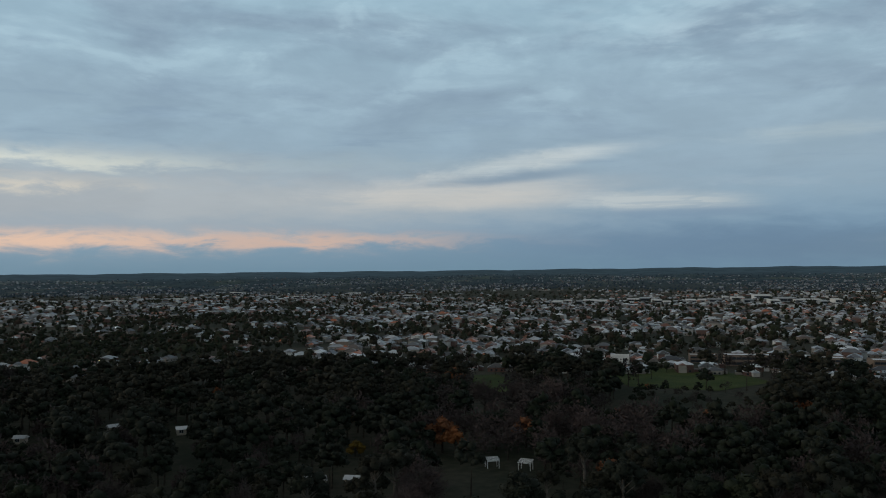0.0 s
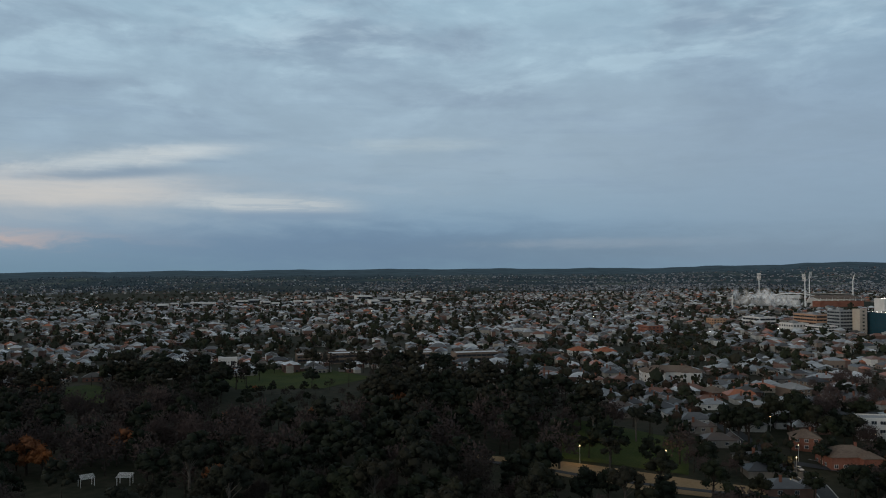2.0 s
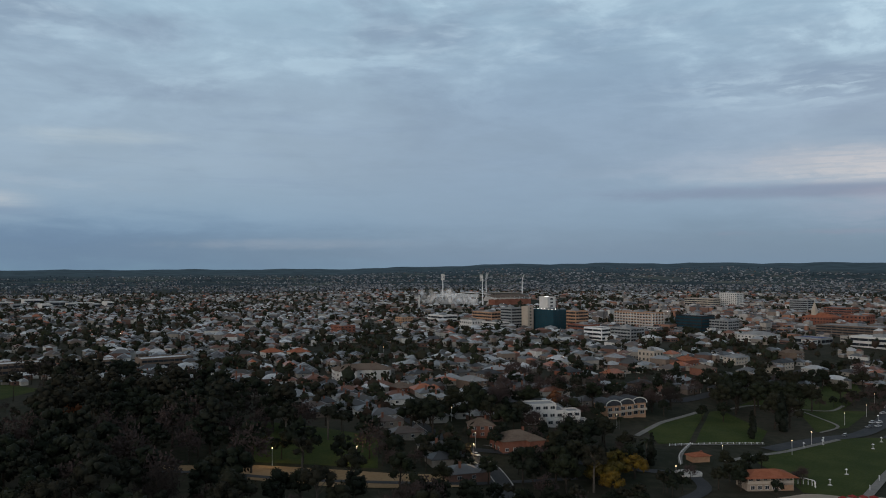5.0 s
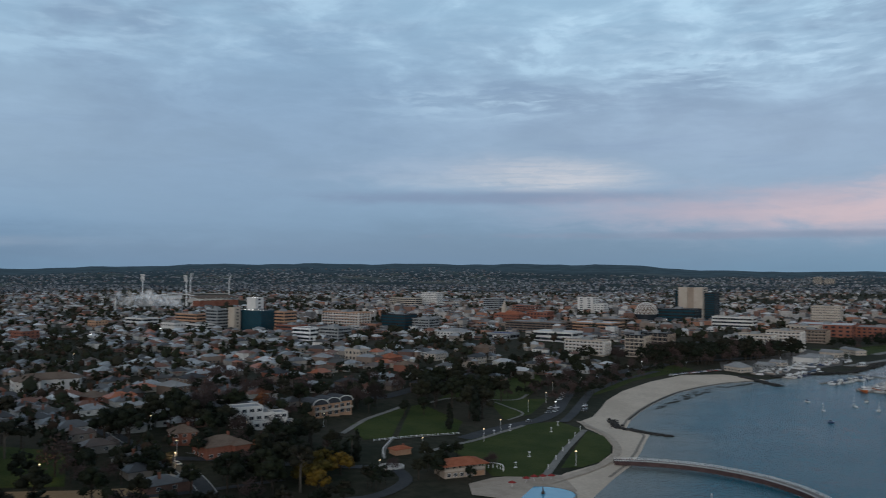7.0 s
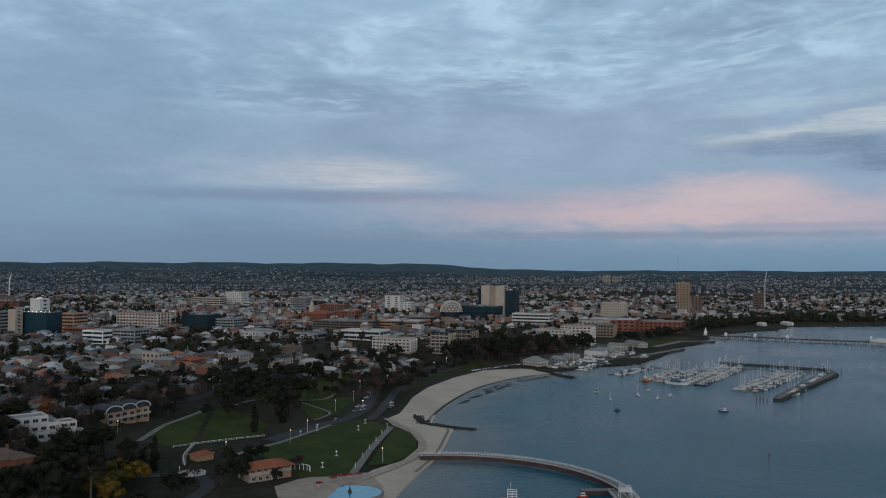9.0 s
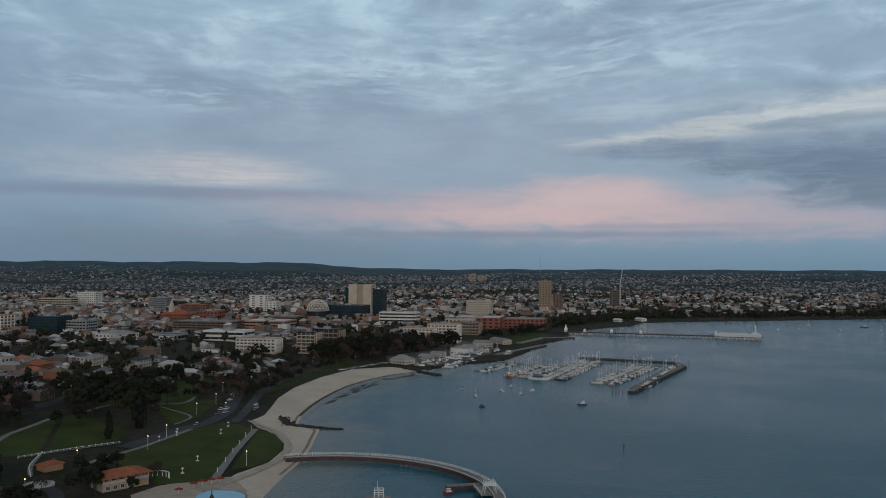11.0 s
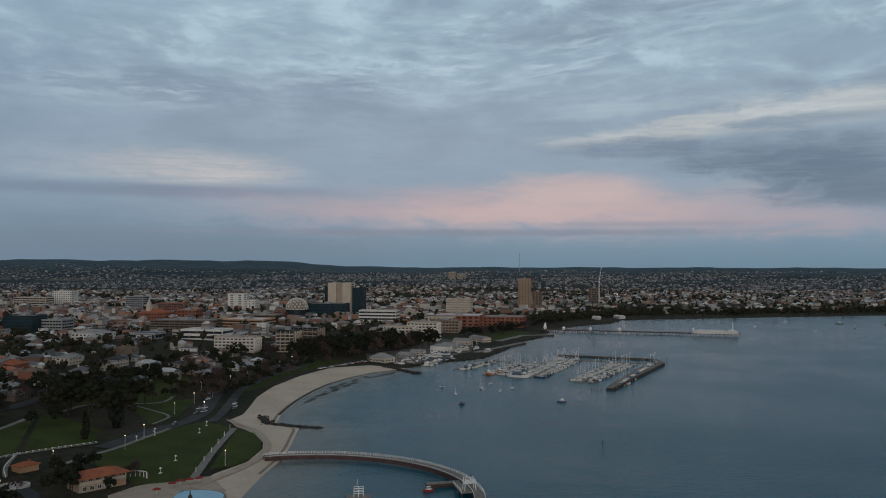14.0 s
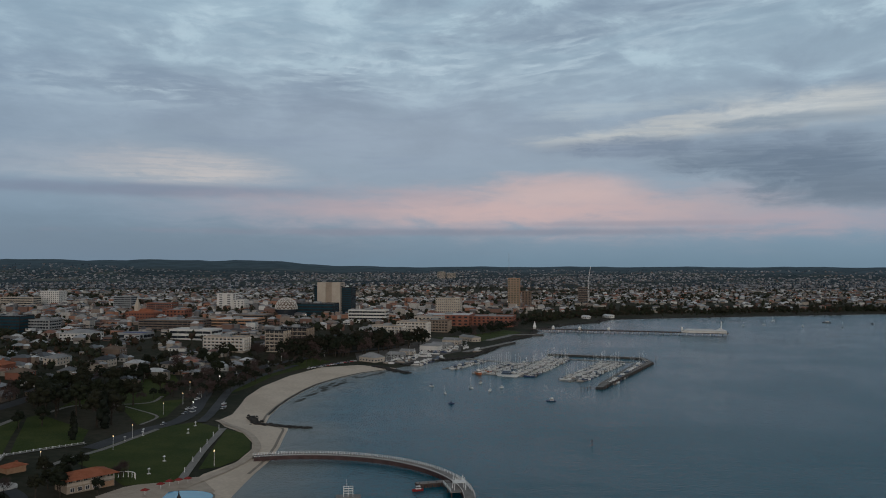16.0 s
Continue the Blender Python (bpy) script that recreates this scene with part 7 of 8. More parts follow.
# ------------------------------------------------------------------ waterfront trees
prng_ = random.Random(3)
for x_, y_, s_, kd in ((438, 188, 0.8, "cypress"), (540, 205, 1.2, "evergreen"), (546, 196, 1.2, "evergreen"), (538, 215, 1.15, "evergreen"), (552, 208, 1.1, "evergreen"), (531, 224, 1.0, "evergreen"), (468, 218, 0.7, "evergreen"), (458, 226, 0.6, "evergreen"), (300, 290, 1.15, "evergreen"), (307, 297, 1.15, "evergreen"), (296, 301, 1.1, "evergreen"), (312, 303, 1.1, "evergreen"), (348, 272, 0.9, "evergreen"), (345, 262, 0.8, "bare"), (430, 282, 0.9, "evergreen"), (440, 290, 0.9, "bare"), (450, 280, 0.9, "evergreen"), (478, 192, 1.35, "evergreen"), (484, 186, 1.35, "evergreen"), (472, 186, 1.2, "cypress"), (496, 223, 1.3, "evergreen"), (505, 215, 1.3, "evergreen"), (488, 228, 1.25, "evergreen"),
                       (510, 228, 1.2, "evergreen"), (520, 240, 1.2, "evergreen"), (533, 246, 1.2, "evergreen"), (548, 245, 1.2, "evergreen"), (562, 246, 1.15, "evergreen"), (576, 243, 1.15, "evergreen"), (540, 256, 1.1, "evergreen"), (590, 246, 1.1, "evergreen"),
                       (556, 232, 1.0, "evergreen"), (619, 222, 1.0, "evergreen"), (600, 230, 1.0, "evergreen"), (501, 196, 0.9, "bare"), (640, 222, 0.9, "evergreen"),
                       (685, 178, 0.9, "evergreen"), (600, 196, 0.9, "evergreen"), (660, 200, 0.9, "evergreen"), (720, 190, 1.0, "evergreen"), (700, 215, 0.9, "bare"), (740, 205, 0.9, "evergreen"), (775, 190, 1.0, "evergreen"), (800, 170, 1.0, "bare"),
                       (363, 168, 0.6, "evergreen"), (368, 160, 0.6, "evergreen"), (358, 158, 0.55, "evergreen"), (349, 160, 0.5, "evergreen"), (345, 154, 0.6, "evergreen"), (338, 150, 0.6, "evergreen"), (334, 158, 0.6, "evergreen"),
                       (340, 136, 0.45, "evergreen"), (365, 136, 0.5, "bare"), (378, 158, 0.55, "evergreen"), (300, 214, 0.9, "cypress"), (300, 193, 1.15, "wattle"), (313, 196, 1.25, "wattle"), (322, 190, 1.1, "wattle"), (310, 203, 1.1, "wattle"),
                       (309, 221, 1.0, "evergreen"), (296, 185, 0.95, "wattle"), (330, 203, 0.9, "wattle"), (181, 239, 0.85, "evergreen"), (176, 246, 0.8, "evergreen"), (196, 227, 0.75, "evergreen"), (211, 213, 0.9, "evergreen"), (217, 207, 0.8, "evergreen"), (224, 198, 0.85, "evergreen"), (160, 262, 1.0, "evergreen"), (334, 226, 0.9, "evergreen"), (345, 228, 0.9, "evergreen"), (355, 226, 0.9, "evergreen"),
                       (362, 232, 0.8, "evergreen"), (348, 240, 0.9, "bare"), (340, 236, 0.9, "evergreen"), (325, 232, 0.9, "autumn"), (342, 206, 0.8, "palm"), (352, 202, 0.9, "palm"), (347, 196, 0.8, "cypress"), (352, 212, 0.7, "evergreen"),
                       (285, 205, 1.0, "evergreen"), (278, 195, 1.0, "evergreen"), (290, 190, 1.0, "gum"), (272, 212, 1.0, "evergreen"), (300, 205, 1.0, "evergreen"), (330, 270, 0.9, "evergreen"), (338, 284, 1.0, "evergreen"), (330, 292, 1.1, "evergreen"),
                       (345, 296, 1.1, "evergreen"), (352, 306, 1.1, "evergreen"), (338, 310, 1.0, "evergreen"), (360, 316, 1.0, "evergreen"), (372, 306, 1.0, "bare"), (385, 296, 0.9, "evergreen"), (392, 302, 0.9, "bare"), (404, 290, 0.9, "autumn"), (396, 256, 0.7, "evergreen"),
                       (440, 262, 0.9, "bare"), (452, 255, 0.9, "bare"), (462, 262, 0.9, "evergreen"), (470, 252, 0.9, "bare"), (480, 258, 0.9, "evergreen"), (394, 242, 0.6, "palm"), (372, 240, 0.7, "evergreen"), (448, 245, 0.6, "evergreen"),
                       (248, 262, 0.8, "evergreen"), (226, 236, 0.9, "evergreen"), (213, 250, 0.9, "evergreen"), (240, 226, 0.7, "evergreen"), (205, 270, 0.8, "gum"), (262, 222, 0.7, "evergreen"), (190, 290, 0.8, "evergreen")):
    plant(kd, x_, y_, s_ * (1.12 if kd == "evergreen" and s_ > 1.05 else 1.22), prng_.randrange(3), "waterfront trees", 1.0)
# groves behind the club and along the esplanade
grove = []
for k in range(120):
    u_ = prng_.random()
    x_, y_ = 815 + u_ * 145 + prng_.uniform(-8, 8), 122 - u_ * 98 + prng_.uniform(-20, 40)
    grove.append((0, x_, y_, prng_.choice(("evergreen", "evergreen", "evergreen", "gum", "bare")), prng_.uniform(0.9, 1.4), prng_.randrange(3)))
for k in range(130):
    u_ = prng_.random()
    x_, y_ = 560 + u_ * 260, np.interp(u_, [0, 0.5, 1], [176, 168, 124]) + prng_.choice((-11, -9, 9, 18, -24)) + prng_.uniform(-4, 4)
    grove.append((0, x_, float(y_), prng_.choice(("bare", "bare", "gum", "evergreen")), prng_.uniform(0.45, 0.75), prng_.randrange(3)))
for k in range(60):
    u_ = prng_.random()
    x_, y_ = 1060 + u_ * 330, -60 - u_ * 150 + prng_.uniform(12, 50)
    grove.append((0, x_, y_, prng_.choice(("evergreen", "evergreen", "bare")), prng_.uniform(0.6, 0.9), prng_.randrange(3)))
for k in range(40):
    u_ = prng_.random()
    x_, y_ = 500 + u_ * 360, np.interp(u_, [0, 0.3, 0.7, 1], [250, 250, 225, 150]) + prng_.uniform(-14, 16)
    grove.append((0, x_, float(y_), prng_.choice(("evergreen", "bare", "gum")), prng_.uniform(0.5, 0.85), prng_.randrange(3)))
for k in range(150):
    x_, y_ = prng_.uniform(240, 350), prng_.uniform(165, 262)
    r_ = math.hypot(x_, y_)
    clear = min(math.hypot(x_ - a, y_ - b) for a, b in ((347, 178), (315, 250), (320, 276), (294, 262), (308, 245), (316, 228), (326, 206), (288, 250), (282, 238), (272, 224), (338, 188), (345, 180), (372, 186), (330, 160)))
    if clear > 9 and math.hypot(x_ - 255, y_ - 225) > 22 and min(math.hypot(x_ - 310 * q, y_ - 194 * q) for q in (1.0, 0.95)) > 17:
        grove.append((0, x_, y_, prng_.choice(("evergreen", "evergreen", "evergreen", "bare", "gum")), prng_.uniform(0.45, 0.8), prng_.randrange(3)))
for k in range(170):
    a_, r_ = radians(prng_.uniform(49.5, 66)), prng_.uniform(405, 640)
    x_, y_ = r_ * math.sin(a_), r_ * math.cos(a_)
    if all(math.hypot(x_ - a, y_ - b) > c * 0.75 for a, b, c in KEEP_OUT) and r_ > np.interp(math.degrees(a_), HOUSE_A, HOUSE_R) - 14:
        grove.append((0, x_, y_, prng_.choice(("evergreen", "evergreen", "bare", "bare", "gum")), prng_.uniform(0.5, 0.95), prng_.randrange(3)))
woodland(grove, "grove of %s trees along the esplanade", 0.3)
# ------------------------------------------------------------------ suburbs: lots, houses, gardens
M_pane = material("dark_window_glass", lambda n, p, g: n.mix(n.noise(p, 0.2, 2), rgba((0.02, 0.024, 0.03)), rgba((0.05, 0.06, 0.07))), 0.12, 0, None, 0.5)
M_frame = mottled("window_frame_paint", (0.5, 0.49, 0.47), (0.6, 0.59, 0.57), 1.0, 6.0, 0.6)
M_roof1 = varied("near_house_roofs", ROOFS, 0.42, spec=0.4)
M_wall1 = varied("near_house_walls", WALLS, 0.9)
M_brick = mottled("red_brick", (0.17, 0.075, 0.05), (0.25, 0.115, 0.08), 0.3, 4.0, 0.9)
M_door = varied("painted_doors", [(0.0, (0.05, 0.06, 0.08)), (0.5, (0.20, 0.06, 0.04)), (0.8, (0.35, 0.33, 0.30))], 0.6)

DISTRICTS = ((-60, 24, 11.5), (24, 57, 27.0), (57, 140, 6.0))      # bearings between which a street grid holds, and its turn
sets = []
for lo_a, hi_a, turn in DISTRICTS:
    t = radians(turn)
    iu, iw, sd_ = np.meshgrid(np.arange(-330, 330), np.arange(-88, 89), (-1, 1), indexing="ij")
    iu, iw, sd_ = iu.ravel(), iw.ravel(), sd_.ravel()
    keep_ = np.mod(iu, 13) != 12
    u_, w_ = iu[keep_] * 15.0, iw[keep_] * 54.0 + sd_[keep_] * 13.5
    n_ = len(u_)
    loose = 1 + np.clip((np.hypot(u_, w_) - 700) / 300, 0, 4)
    u_, w_ = u_ + RNG.uniform(-4, 4, n_) * loose, w_ + RNG.uniform(-7, 7, n_) * loose
    w_ = w_ + 14 * np.sin(u_ * 0.004 + turn) * np.clip(np.hypot(u_, w_) / 1500, 0, 1)
    x_, y_ = u_ * math.sin(t) + w_ * math.cos(t), u_ * math.cos(t) - w_ * math.sin(t)
    a_ = np.degrees(np.arctan2(x_, y_))
    r_ = np.hypot(x_, y_)
    here = (a_ >= lo_a) & (a_ < hi_a) & (r_ < 4700) & (r_ > 300)
    sets.append(np.stack([x_[here], y_[here], sd_[keep_][here], np.full(here.sum(), t)], 1))
lots = np.concatenate(sets)
ok = in_town(lots[:, 0], lots[:, 1]) & (RNG.random(len(lots)) > 0.12)
lots = lots[ok]
lr = np.hypot(lots[:, 0], lots[:, 1])
la = np.degrees(np.arctan2(lots[:, 0], lots[:, 1]))
hx_, hy_ = lots[:, 0], lots[:, 1]
west = smooth(38, 8, la)                                # the plain behind the park is thinly built and wooded
thin = RNG.random(len(lots)) < np.clip((lr - 2100) / 2500, 0, 0.30) + 0.34 * west * smooth(1500, 2300, lr)
thin |= (lr > 3500) & (RNG.random(len(lots)) < smooth(3500, 4400, lr) * 0.6)
thin |= (la < -9) & (lr < 1500) & (RNG.random(len(lots)) < 0.66)
# far off, the houses gather in streets and estates, with bush and paddocks between
cluster = np.sin(hx_ * 0.0052 + 1.0) * np.sin(hy_ * 0.0047) + 0.7 * np.sin(lr * 0.021 + 1.3 * np.sin(hx_ * 0.003)) + 0.5 * np.sin(hx_ * 0.013) * np.sin(hy_ * 0.011)
thin |= (lr > 2300) & (cluster < RNG.uniform(-1.0, 0.15, len(lr)) + 0.45 * west)
grove_ = np.sin(hx_ * 0.011 + 2) * np.sin(hy_ * 0.013) + 0.6 * np.sin(hx_ * 0.031) * np.sin(hy_ * 0.027 + 1)
thin |= (lr > 680) & (lr < 2500) & (grove_ > 0.42 - 0.12 * west) & (RNG.random(len(lr)) < 0.8)
thin |= (hx_ > 1250) & (hy_ < -60) & (shore_distance(hx_, hy_) < 95)
lots, lr = lots[~thin], lr[~thin]
lx, ly, lside, lturn = lots.T
centre = in_centre(lx, ly)
lz = height(lx, ly)


def hip_block(x, y, z, c, s, ox, oy, w, d, hh, rise, over, flat):
    """Sixteen verts each of a wall box and its roof, offset by ox, oy within the lot."""
    def at(px, py, pz):
        px, py = px + ox, py + oy
        return np.stack([x + c * px - s * py, y + s * px + c * py, z + pz], 1)
    ex, ey = w / 2 + over, d / 2 + over
    rx = np.where(flat, ex * 0.97, np.maximum(ex - ey, 0.15))
    ry = np.where(flat, ey * 0.97, np.maximum(ey - ex, 0.15))
    o = 0 * w
    return np.stack([at(-w / 2, -d / 2, o), at(w / 2, -d / 2, o), at(w / 2, d / 2, o), at(-w / 2, d / 2, o),
                     at(-w / 2, -d / 2, hh), at(w / 2, -d / 2, hh), at(w / 2, d / 2, hh), at(-w / 2, d / 2, hh),
                     at(-ex, -ey, hh), at(ex, -ey, hh), at(ex, ey, hh), at(-ex, ey, hh),
                     at(-rx, -ry, hh + rise), at(rx, -ry, hh + rise), at(rx, ry, hh + rise), at(-rx, ry, hh + rise)], 1), at


BLOCK_FACES = [(0, 1, 5, 4), (1, 2, 6, 5), (2, 3, 7, 6), (3, 0, 4, 7), (8, 9, 13, 12), (9, 10, 14, 13), (10, 11, 15, 14), (11, 8, 12, 15), (12, 13, 14, 15), (8, 11, 10, 9)]


def town_mesh(idx, name, label, commercial, wings, walls=M_walls, roofs=M_roofs):
    """Many far houses or blocks in one mesh: walls, roofs and windows."""
    n = len(idx)
    w = RNG.uniform(8, 11.5, n) * (1.0 if wings else 0.88) if not commercial else RNG.uniform(8, 13.5, n)
    d = RNG.uniform(10, 15, n) if not commercial else RNG.uniform(10, 19, n)
    hh = RNG.uniform(3.0, 3.8, n) + (RNG.random(n) < 0.2) * 2.8 if not commercial else RNG.choice([4.2, 6.2, 8.0, 11.0], n, p=[0.44, 0.34, 0.15, 0.07])
    flat = np.zeros(n, bool) if not commercial else RNG.random(n) < 0.55
    rise = np.where(flat, 0.1, RNG.uniform(1.9, 3.2, n))
    small = np.interp(lr[idx], [700, 1000, 2400, 3300], [1.08, 0.98, 0.84, 0.62]) if not commercial else RNG.uniform(0.62, 1.0, n)
    low_ = np.interp(lr[idx], [2400, 3300], [1.0, 0.66])
    hh, rise = hh * low_, rise * low_
    w, d = w * small, d * small
    ang = -lturn[idx] + RNG.normal(0, 0.05, n) + np.where(RNG.random(n) < 0.3, math.pi / 2, 0)
    c, s = np.cos(ang), np.sin(ang)
    x, y, z = lx[idx], ly[idx], lz[idx] - 0.3
    V, at = hip_block(x, y, z, c, s, 0 * w, 0 * w, w, d, hh, rise, 0.5 if not commercial else 0.1, flat)
    blocks = [V]
    if wings:
        sg = np.where(RNG.random(n) < 0.5, 1, -1)
        w2, d2 = w * RNG.uniform(0.4, 0.6, n), RNG.uniform(4, 7, n)
        blocks.append(hip_block(x, y, z, c, s, sg * w * 0.2, -d / 2 - d2 / 2 + 1.5, w2, d2, hh - 0.1, rise * 0.62, 0.4, flat)[0])
        w3, d3 = RNG.uniform(3, 6, n), RNG.uniform(3, 6, n)
        blocks.append(hip_block(x, y, z, c, s, -sg * (w / 2 + w3 / 2 + 1), d * RNG.uniform(-0.2, 0.5, n), w3, d3, 0 * w + 2.5, rise * 0.3, 0.2, flat | (RNG.random(n) < 0.5))[0])
    verts = np.concatenate([b.reshape(-1, 3) for b in blocks])
    base = (np.arange(n * len(blocks)) * 16)[:, None]
    faces = [base + np.array(f) for f in BLOCK_FACES]
    slots = [np.full(len(base), 0 if i < 4 else 1) for i in range(10)]
    sel = np.where(lr[idx] < 1150)[0]
    if len(sel):
        add = []
        for sx, sy in ((0, -1), (1, 0), (0, 1), (-1, 0)):
            for t in (-0.30, 0.0, 0.28):
                for lev in (0, 1) if commercial else (0,):
                    ww = 0.75 if not commercial else 1.3
                    px = (w / 2 + 0.05) * sx + (w * t) * (sx == 0)
                    py = (d / 2 + 0.05) * sy + (d * t) * (sy == 0)
                    ax, ay = (ww, 0.0) if sx == 0 else (0.0, ww)
                    z1 = np.minimum(2.2 + 3.0 * lev, hh - 0.3)
                    z0 = np.minimum(0.9 + 3.0 * lev, z1 - 0.1)
                    add.append(np.stack([at(px - ax, py - ay, z0), at(px + ax, py + ay, z0), at(px + ax, py + ay, z1), at(px - ax, py - ay, z1)], 1)[sel])
        add = np.concatenate(add).reshape(-1, 3)
        faces.append(np.arange(len(add)).reshape(-1, 4) + len(verts))
        slots.append(np.full(len(add) // 4, 2))
        verts = np.concatenate([verts, add])
    me = mesh_np(name, verts, faces, [M_civic if commercial else walls, M_flatroofs if commercial else roofs, M_pane], np.concatenate(slots))
    return tagged(new(name, me), label, "houses" if not commercial else "buildings", kind="stuff")


order = np.argsort(lr)
houses = order[~centre[order]]
near_houses, far_houses = houses[:100], houses[100:]
mid = far_houses[lr[far_houses] < 1600]
town_mesh(mid, "suburban_houses", "tightly packed low suburban houses with mixed metal and tile roofs", False, True)
# walls and roofs alike take the haze-dulled palette here
town_mesh(far_houses[(lr[far_houses] >= 2700)], "hillside_houses", "small houses dotted over the far hillside, greyed in colour for haze", False, False, M_hazeroofs, M_hazeroofs)
town_mesh(far_houses[(lr[far_houses] >= 1600) & (lr[far_houses] < 2700)], "distant_houses", "far suburb of small pale-roofed houses stretching to the hills", False, False)
town_mesh(order[centre[order]], "town_centre_blocks", "low commercial blocks of the town centre in brick and render", True, True)


# nearer houses, one by one
def house_parts(k):
    """Meshes of one house design: list of (name, mesh, pose)."""
    rng = random.Random(k)
    w, d, hh = rng.uniform(9.5, 12.5), rng.uniform(12, 16), 3.3
    g, r, ch = Geo(), Geo(), Geo()
    g.box(0, 0, -1.0, w, d, hh + 1.0)
    r.hip(0, 0, hh, w, d, rng.uniform(2.2, 3.0), 0.55)
    wx = (1 if k % 2 else -1) * w * 0.22
    gw, gd = w * 0.5, 3.2
    g.box(wx, -d / 2 - gd / 2, -1.0, gw, gd - 0.02, hh + 0.98)
    r.hip(wx, -d / 2 - gd / 2 + 0.9, hh + 0.01, gw, gd + 1.6, 1.9, 0.45, gable=k % 3 == 0)
    # lean-to verandah beside the wing
    vx = -wx * 1.15
    r.box(vx, -d / 2 - 1.25, hh - 0.35, w * 0.45, 2.4, 0.14)
    out = [("wall", g.mesh("wall", M_wall1), None), ("roof", r.mesh("roof", M_roof1), None)]
    p = Geo()
    for i in (-1, 0, 1):
        p.box(vx + i * w * 0.2, -d / 2 - 2.3, -0.5, 0.12, 0.12, hh + 0.15)
    out.append(("verandah_posts", p.mesh("verandah_posts", M_frame), None))
    ch.box(w * 0.2 * (1 if k % 2 else -1), d * 0.1, hh + 0.8, 0.7, 1.0, 3.0)
    ch.box(w * 0.2 * (1 if k % 2 else -1), d * 0.1, hh + 3.8, 0.9, 1.2, 0.25)
    out.append(("chimney", ch.mesh("chimney", M_brick), None))
    win = Geo()
    win.box(0, 0.02, 0, 1.7, 0.12, 1.5, 0)
    win.box(0, -0.05, 0.1, 1.5, 0.06, 1.3, 1)
    win.box(0, -0.09, 0.08, 0.07, 0.05, 1.34, 0)
    wm = win.mesh("window", M_frame, M_pane)
    for x, y, rz in ((wx, -d / 2 - gd - 0.02, 0), (vx, -d / 2 - 0.02, 0), (w / 2 + 0.02, d * 0.22, 90), (w / 2 + 0.02, -d * 0.2, 90), (-w / 2 - 0.02, d * 0.2, -90), (-w / 2 - 0.02, -d * 0.22, -90)):
        out.append(("window", wm, pose(x, y, 0.9, 0, 0, rz)))
    dr = Geo()
    dr.box(0, 0, 0, 0.95, 0.1, 2.1)
    out.append(("door", dr.mesh("door", M_door), pose(vx + 1.8, -d / 2 - 0.03, 0.0)))
    return out


DESIGNS = [house_parts(k) for k in range(6)]
for i in near_houses:
    hob = thing("house", lx[i], ly[i], lz[i], math.degrees(-lturn[i]) + (90 if lside[i] > 0 else -90), "single-storey suburban house with pitched roof and front wing", "house", "suburban houses")
    for nm, me, at in DESIGNS[int(i) % 6]:
        part(nm, me, hob, "", at)

# far gardens and street trees
tx, ty = [], []
for lo_a, hi_a, turn in DISTRICTS:
    t = radians(turn)
    for near_r, far_r, per_ha in ((300, 750, 85), (750, 1100, 62), (1100, 2200, 36), (2200, 3300, 30), (3300, 4700, 20)):
        n_ = int((far_r ** 2 - near_r ** 2) * math.pi * (hi_a - lo_a) / 360 * per_ha / 1e4)
        a_, r_ = RNG.uniform(lo_a, hi_a, n_), np.sqrt(RNG.uniform(near_r ** 2, far_r ** 2, n_))
        x_, y_ = r_ * np.sin(np.radians(a_)), r_ * np.cos(np.radians(a_))
        w_ = x_ * math.cos(t) - y_ * math.sin(t)
        phase = np.abs(np.mod(w_ + 27, 54) - 27)
        clump = np.sin(x_ * 0.011 + 2) * np.sin(y_ * 0.013) + 0.6 * np.sin(x_ * 0.031) * np.sin(y_ * 0.027 + 1)
        here = ((phase > 21) | (phase < 6) | (RNG.random(n_) < 0.35)) & (RNG.random(n_) < np.clip(0.66 + 0.75 * clump + (0.22 if hi_a == 24 else 0.16 if hi_a == 57 else 0.0), 0.15, 1)) & in_town(x_, y_, 12)
        tx.append(x_[here])
        ty.append(y_[here])
# a wooded quarter with few houses
n_ = 900
a_, r_ = RNG.uniform(-32, -9, n_), np.sqrt(RNG.uniform(650 ** 2, 1500 ** 2, n_))
x_, y_ = r_ * np.sin(np.radians(a_)), r_ * np.cos(np.radians(a_))
here = np.sin(x_ * 0.012) + np.sin(y_ * 0.015) > -0.6
tx, ty = np.concatenate(tx + [x_[here]]), np.concatenate(ty + [y_[here]])
trr = np.hypot(tx, ty)
drop = in_centre(tx, ty) & (RNG.random(len(tx)) < 0.08)
tx, ty, trr = tx[~drop], ty[~drop], trr[~drop]


OV = np.array([(1, 0, 0), (0, 1, 0), (-1, 0, 0), (0, -1, 0), (0, 0, 1), (0, 0, -1)], float)
OF = np.array([(0, 1, 4), (1, 2, 4), (2, 3, 4), (3, 0, 4), (1, 0, 5), (2, 1, 5), (3, 2, 5), (0, 3, 5)])


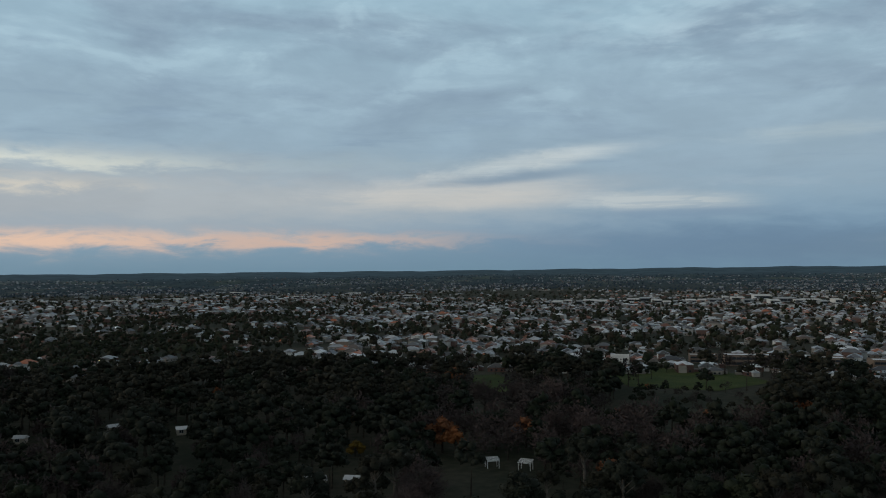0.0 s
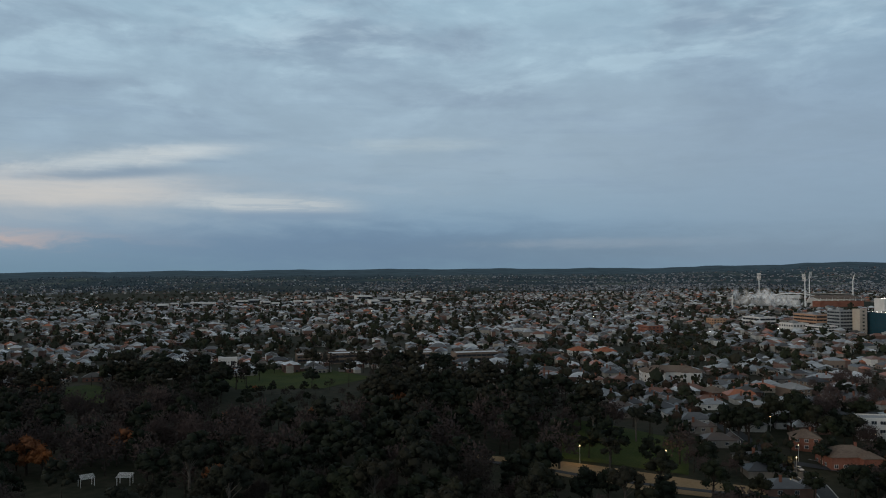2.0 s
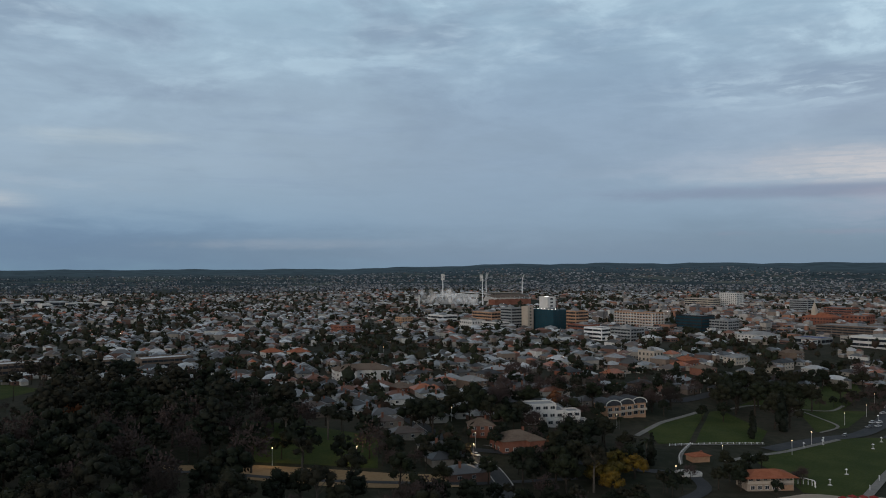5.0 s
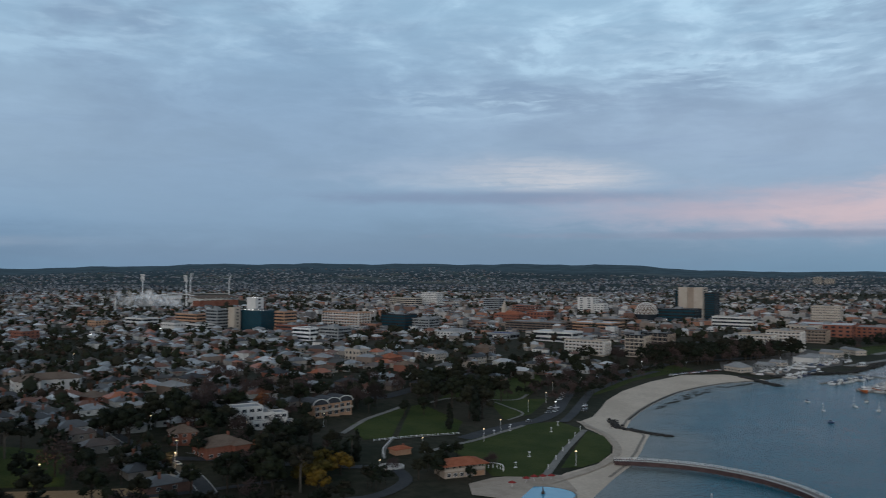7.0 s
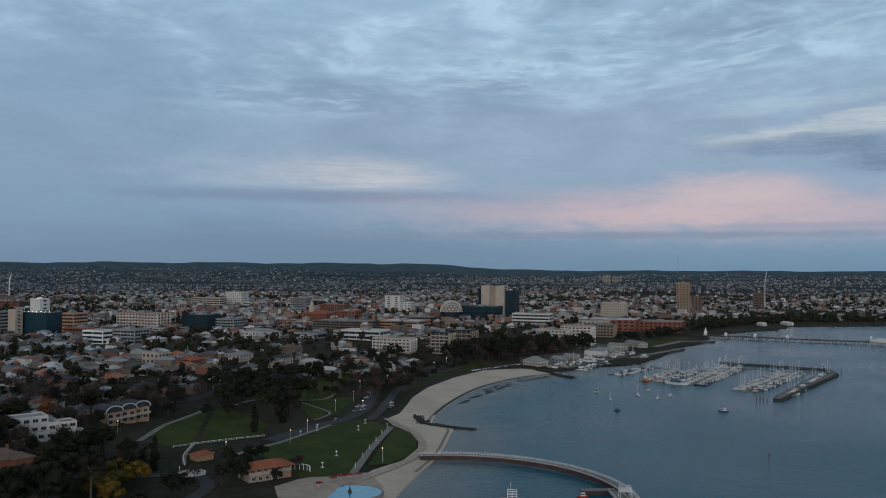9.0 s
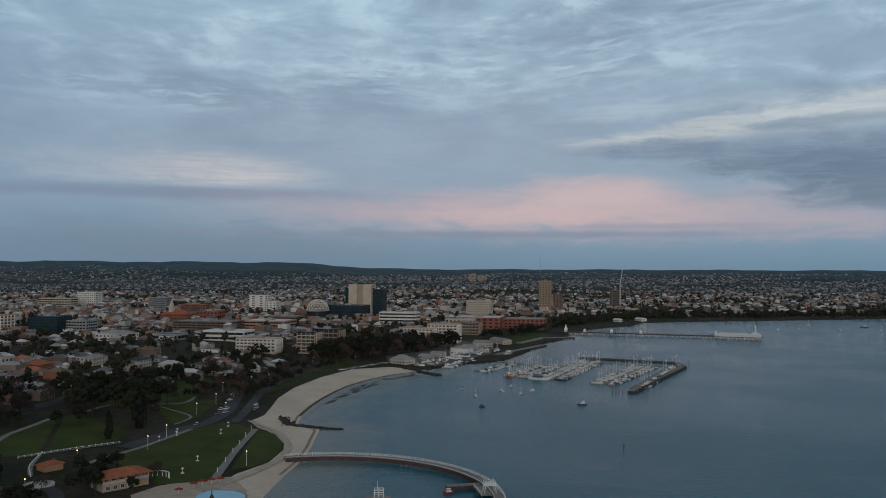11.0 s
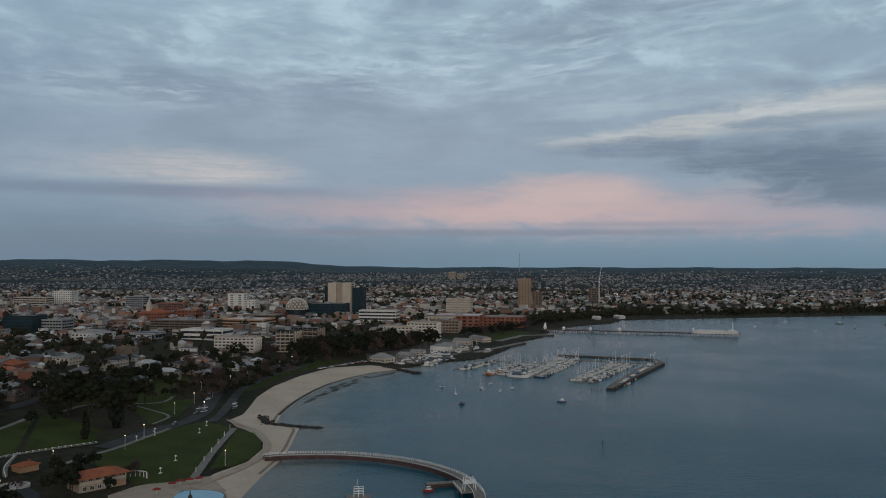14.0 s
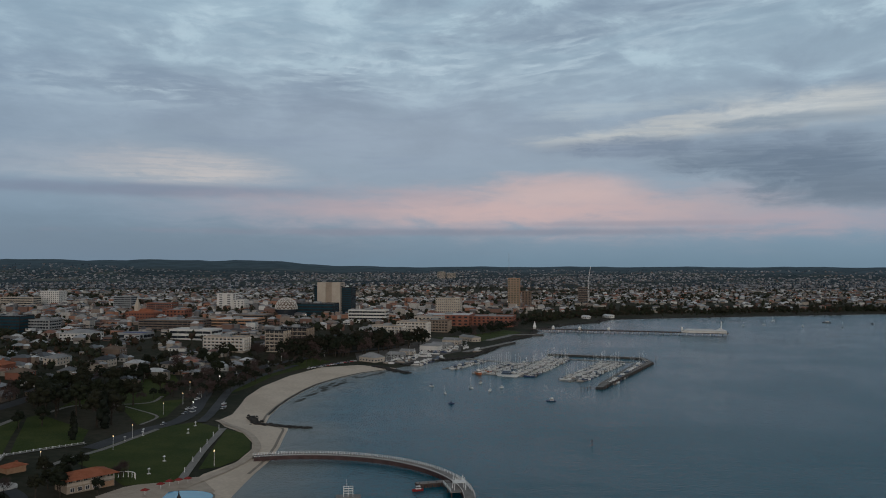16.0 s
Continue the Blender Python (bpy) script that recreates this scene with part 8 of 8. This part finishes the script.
def far_trees(sel, name, per, size, label, foliage=M_leaf_far):
    n = len(sel)
    z = height(tx[sel], ty[sel])
    hgt = RNG.uniform(4.5, 10.0, n) * np.clip(1.15 - trr[sel] / 9000, 0.6, 1)
    hgt = np.where(RNG.random(n) < 0.12, hgt * 1.5, hgt)
    rad = hgt * RNG.uniform(0.30, 0.48, n)
    lobes = RNG.normal(0, 0.45, (n, 3, 3))
    k = RNG.integers(0, 3, (n, per))
    d = RNG.normal(size=(n, per, 3))
    d /= np.linalg.norm(d, axis=2)[..., None]
    c = np.take_along_axis(lobes, k[..., None], 1) + d * 0.55
    P = np.stack([tx[sel][:, None] + c[..., 0] * rad[:, None], ty[sel][:, None] + c[..., 1] * rad[:, None], (z + hgt * 0.58)[:, None] + c[..., 2] * (hgt * 0.36)[:, None]], -1)
    a = RNG.normal(size=(n, per, 3))
    b = np.cross(a, RNG.normal(size=(n, per, 3)))
    sc = size * (0.6 + hgt / 12)[:, None, None]
    a *= sc / np.linalg.norm(a, axis=2)[..., None]
    b *= sc * 0.6 / np.linalg.norm(b, axis=2)[..., None]
    leaf = np.stack([P - a, P + b, P + a, P - b], 2).reshape(-1, 4, 3)
    mid_ = np.stack([tx[sel], ty[sel], z + hgt * 0.58], 1)
    core, core_f = cores(mid_, rad, RNG, 1.0, 0.8)
    if per == 0:
        core = (mid_[:, None, :] + OV[None] * (rad[:, None, None] * RNG.uniform(0.6, 1.15, (n, 6, 1)))).reshape(-1, 3)
        core_f = (OF[None] + (np.arange(n) * 6)[:, None, None]).reshape(-1, 3)
    # trunks: a slim three-sided post
    tv = []
    for q in range(3):
        ox, oy = 0.22 * math.cos(q * 2.1), 0.22 * math.sin(q * 2.1)
        tv += [np.stack([tx[sel] + ox, ty[sel] + oy, z - 0.3], 1), np.stack([tx[sel] + ox, ty[sel] + oy, z + hgt * 0.6], 1)]
    tv = np.stack(tv, 1)
    m = len(leaf) * 4
    tb = (np.arange(n) * 6)[:, None] + m
    faces = [np.arange(m).reshape(-1, 4)] + [tb + np.array(f) for f in ((0, 2, 3, 1), (2, 4, 5, 3), (4, 0, 1, 5))]
    if per == 0:
        faces, tv = faces[:1], tv[:, :0]
    faces.append(core_f + m + tv.shape[1] * n)
    slots = np.concatenate([np.repeat(np.zeros(n, int), per), np.ones(n * 3 if per else 0, int), np.zeros(len(core_f), int)])
    me = mesh_np(name, np.concatenate([leaf.reshape(-1, 3), tv.reshape(-1, 3), core]), faces, [foliage, M_bark], slots)
    return tagged(new(name, me), label, "trees", kind="stuff")


close = trr < 1100
far_trees(np.where(close)[0], "garden_trees", 20, 1.2, "dark garden and street trees between the houses")
far_trees(np.where((trr >= 1100) & (trr < 2200))[0], "suburb_trees", 4, 1.9, "scattered dark trees among far houses")
far_trees(np.where((trr >= 2200) & (trr < 2700))[0], "distant_trees", 0, 2.8, "hazy dark trees of the distant suburbs")
far_trees(np.where(trr >= 2700)[0], "hillside_trees", 0, 2.8, "trees on the far hillside, tinted blue for haze", M_leaf_haze)
print("houses", len(lx), "trees", len(tx), close.sum())

# dark belt of trees along the far shore
rng_ = np.random.default_rng(31)
n_ = 760
k_ = rng_.random(n_)
fx, fy = np.interp(k_, [0, 0.2, 0.35, 0.6, 1], [1300, 1420, 1500, 1560, 1650]), np.interp(k_, [0, 0.2, 0.35, 0.6, 1], [-170, -250, -330, -560, -1000])
tx, ty = fx + rng_.uniform(10, 85, n_), fy + rng_.uniform(0, 45, n_)
trr = np.hypot(tx, ty)
far_trees(np.arange(n_), "shore_trees", 16, 1.6, "dark belt of trees along the far shore")

# ------------------------------------------------------------------ small things among the park trees
for x_, y_, tr_ in ((19, 338, 12), (32, 334, -25)):
    p_ = thing("garden_pergola", x_, y_, ground_at(x_, y_), tr_, "white slatted garden pergola between park trees", "pergola", "garden pergolas")
    for ox, oy in ((-2.4, -1.6), (2.4, -1.6), (-2.4, 1.6), (2.4, 1.6)):
        g = Geo()
        g.box(ox, oy, -0.5, 0.2, 0.2, 3.4)
        part("post", g.mesh("post", M_white), p_)
    for k in range(7):
        g = Geo()
        g.box(0, -1.8 + k * 0.6, 2.9 + k * 0.16, 5.6, 0.36, 0.1)
        part("slat", g.mesh("slat", M_white), p_)
for x_, y_, sx_, sy_, tr_ in ((-126, 413, 9, 6, 20), (-197, 393, 5, 4, 0), (-81, 468, 4, 4, 30), (82, 332, 4, 3, 10), (-50, 311, 12, 7, 15), (-34, 312, 5, 4, -10), (-164, 419, 5, 4, 40)):
    shed("garden_shed", x_, y_, sx_, sy_, 2.8, tr_, M_beige, M_whiteroof if sx_ != 12 else M_roofgrey, "pale-roofed garden building among dark park trees", 1.1)
plant("autumn", -1, 366, 1.5, 0)
plant("autumn", 5, 360, 1.2, 1)
plant("gum", 232, 318, 1.2, 0)
plant("gum", 252, 312, 1.0, 1)
plant("wattle", -38, 360, 0.9, 0)
plant("wattle", -49, 429, 0.9, 1)
plant("bare", 22, 449, 1.5, 0)
plant("bare", 40, 452, 1.5, 1)
plant("bare", 55, 446, 1.6, 2)
plant("bare", 49, 372, 1.4, 1)
plant("bare", 62, 365, 1.3, 0)
plant("bare", 33, 380, 1.2, 2)
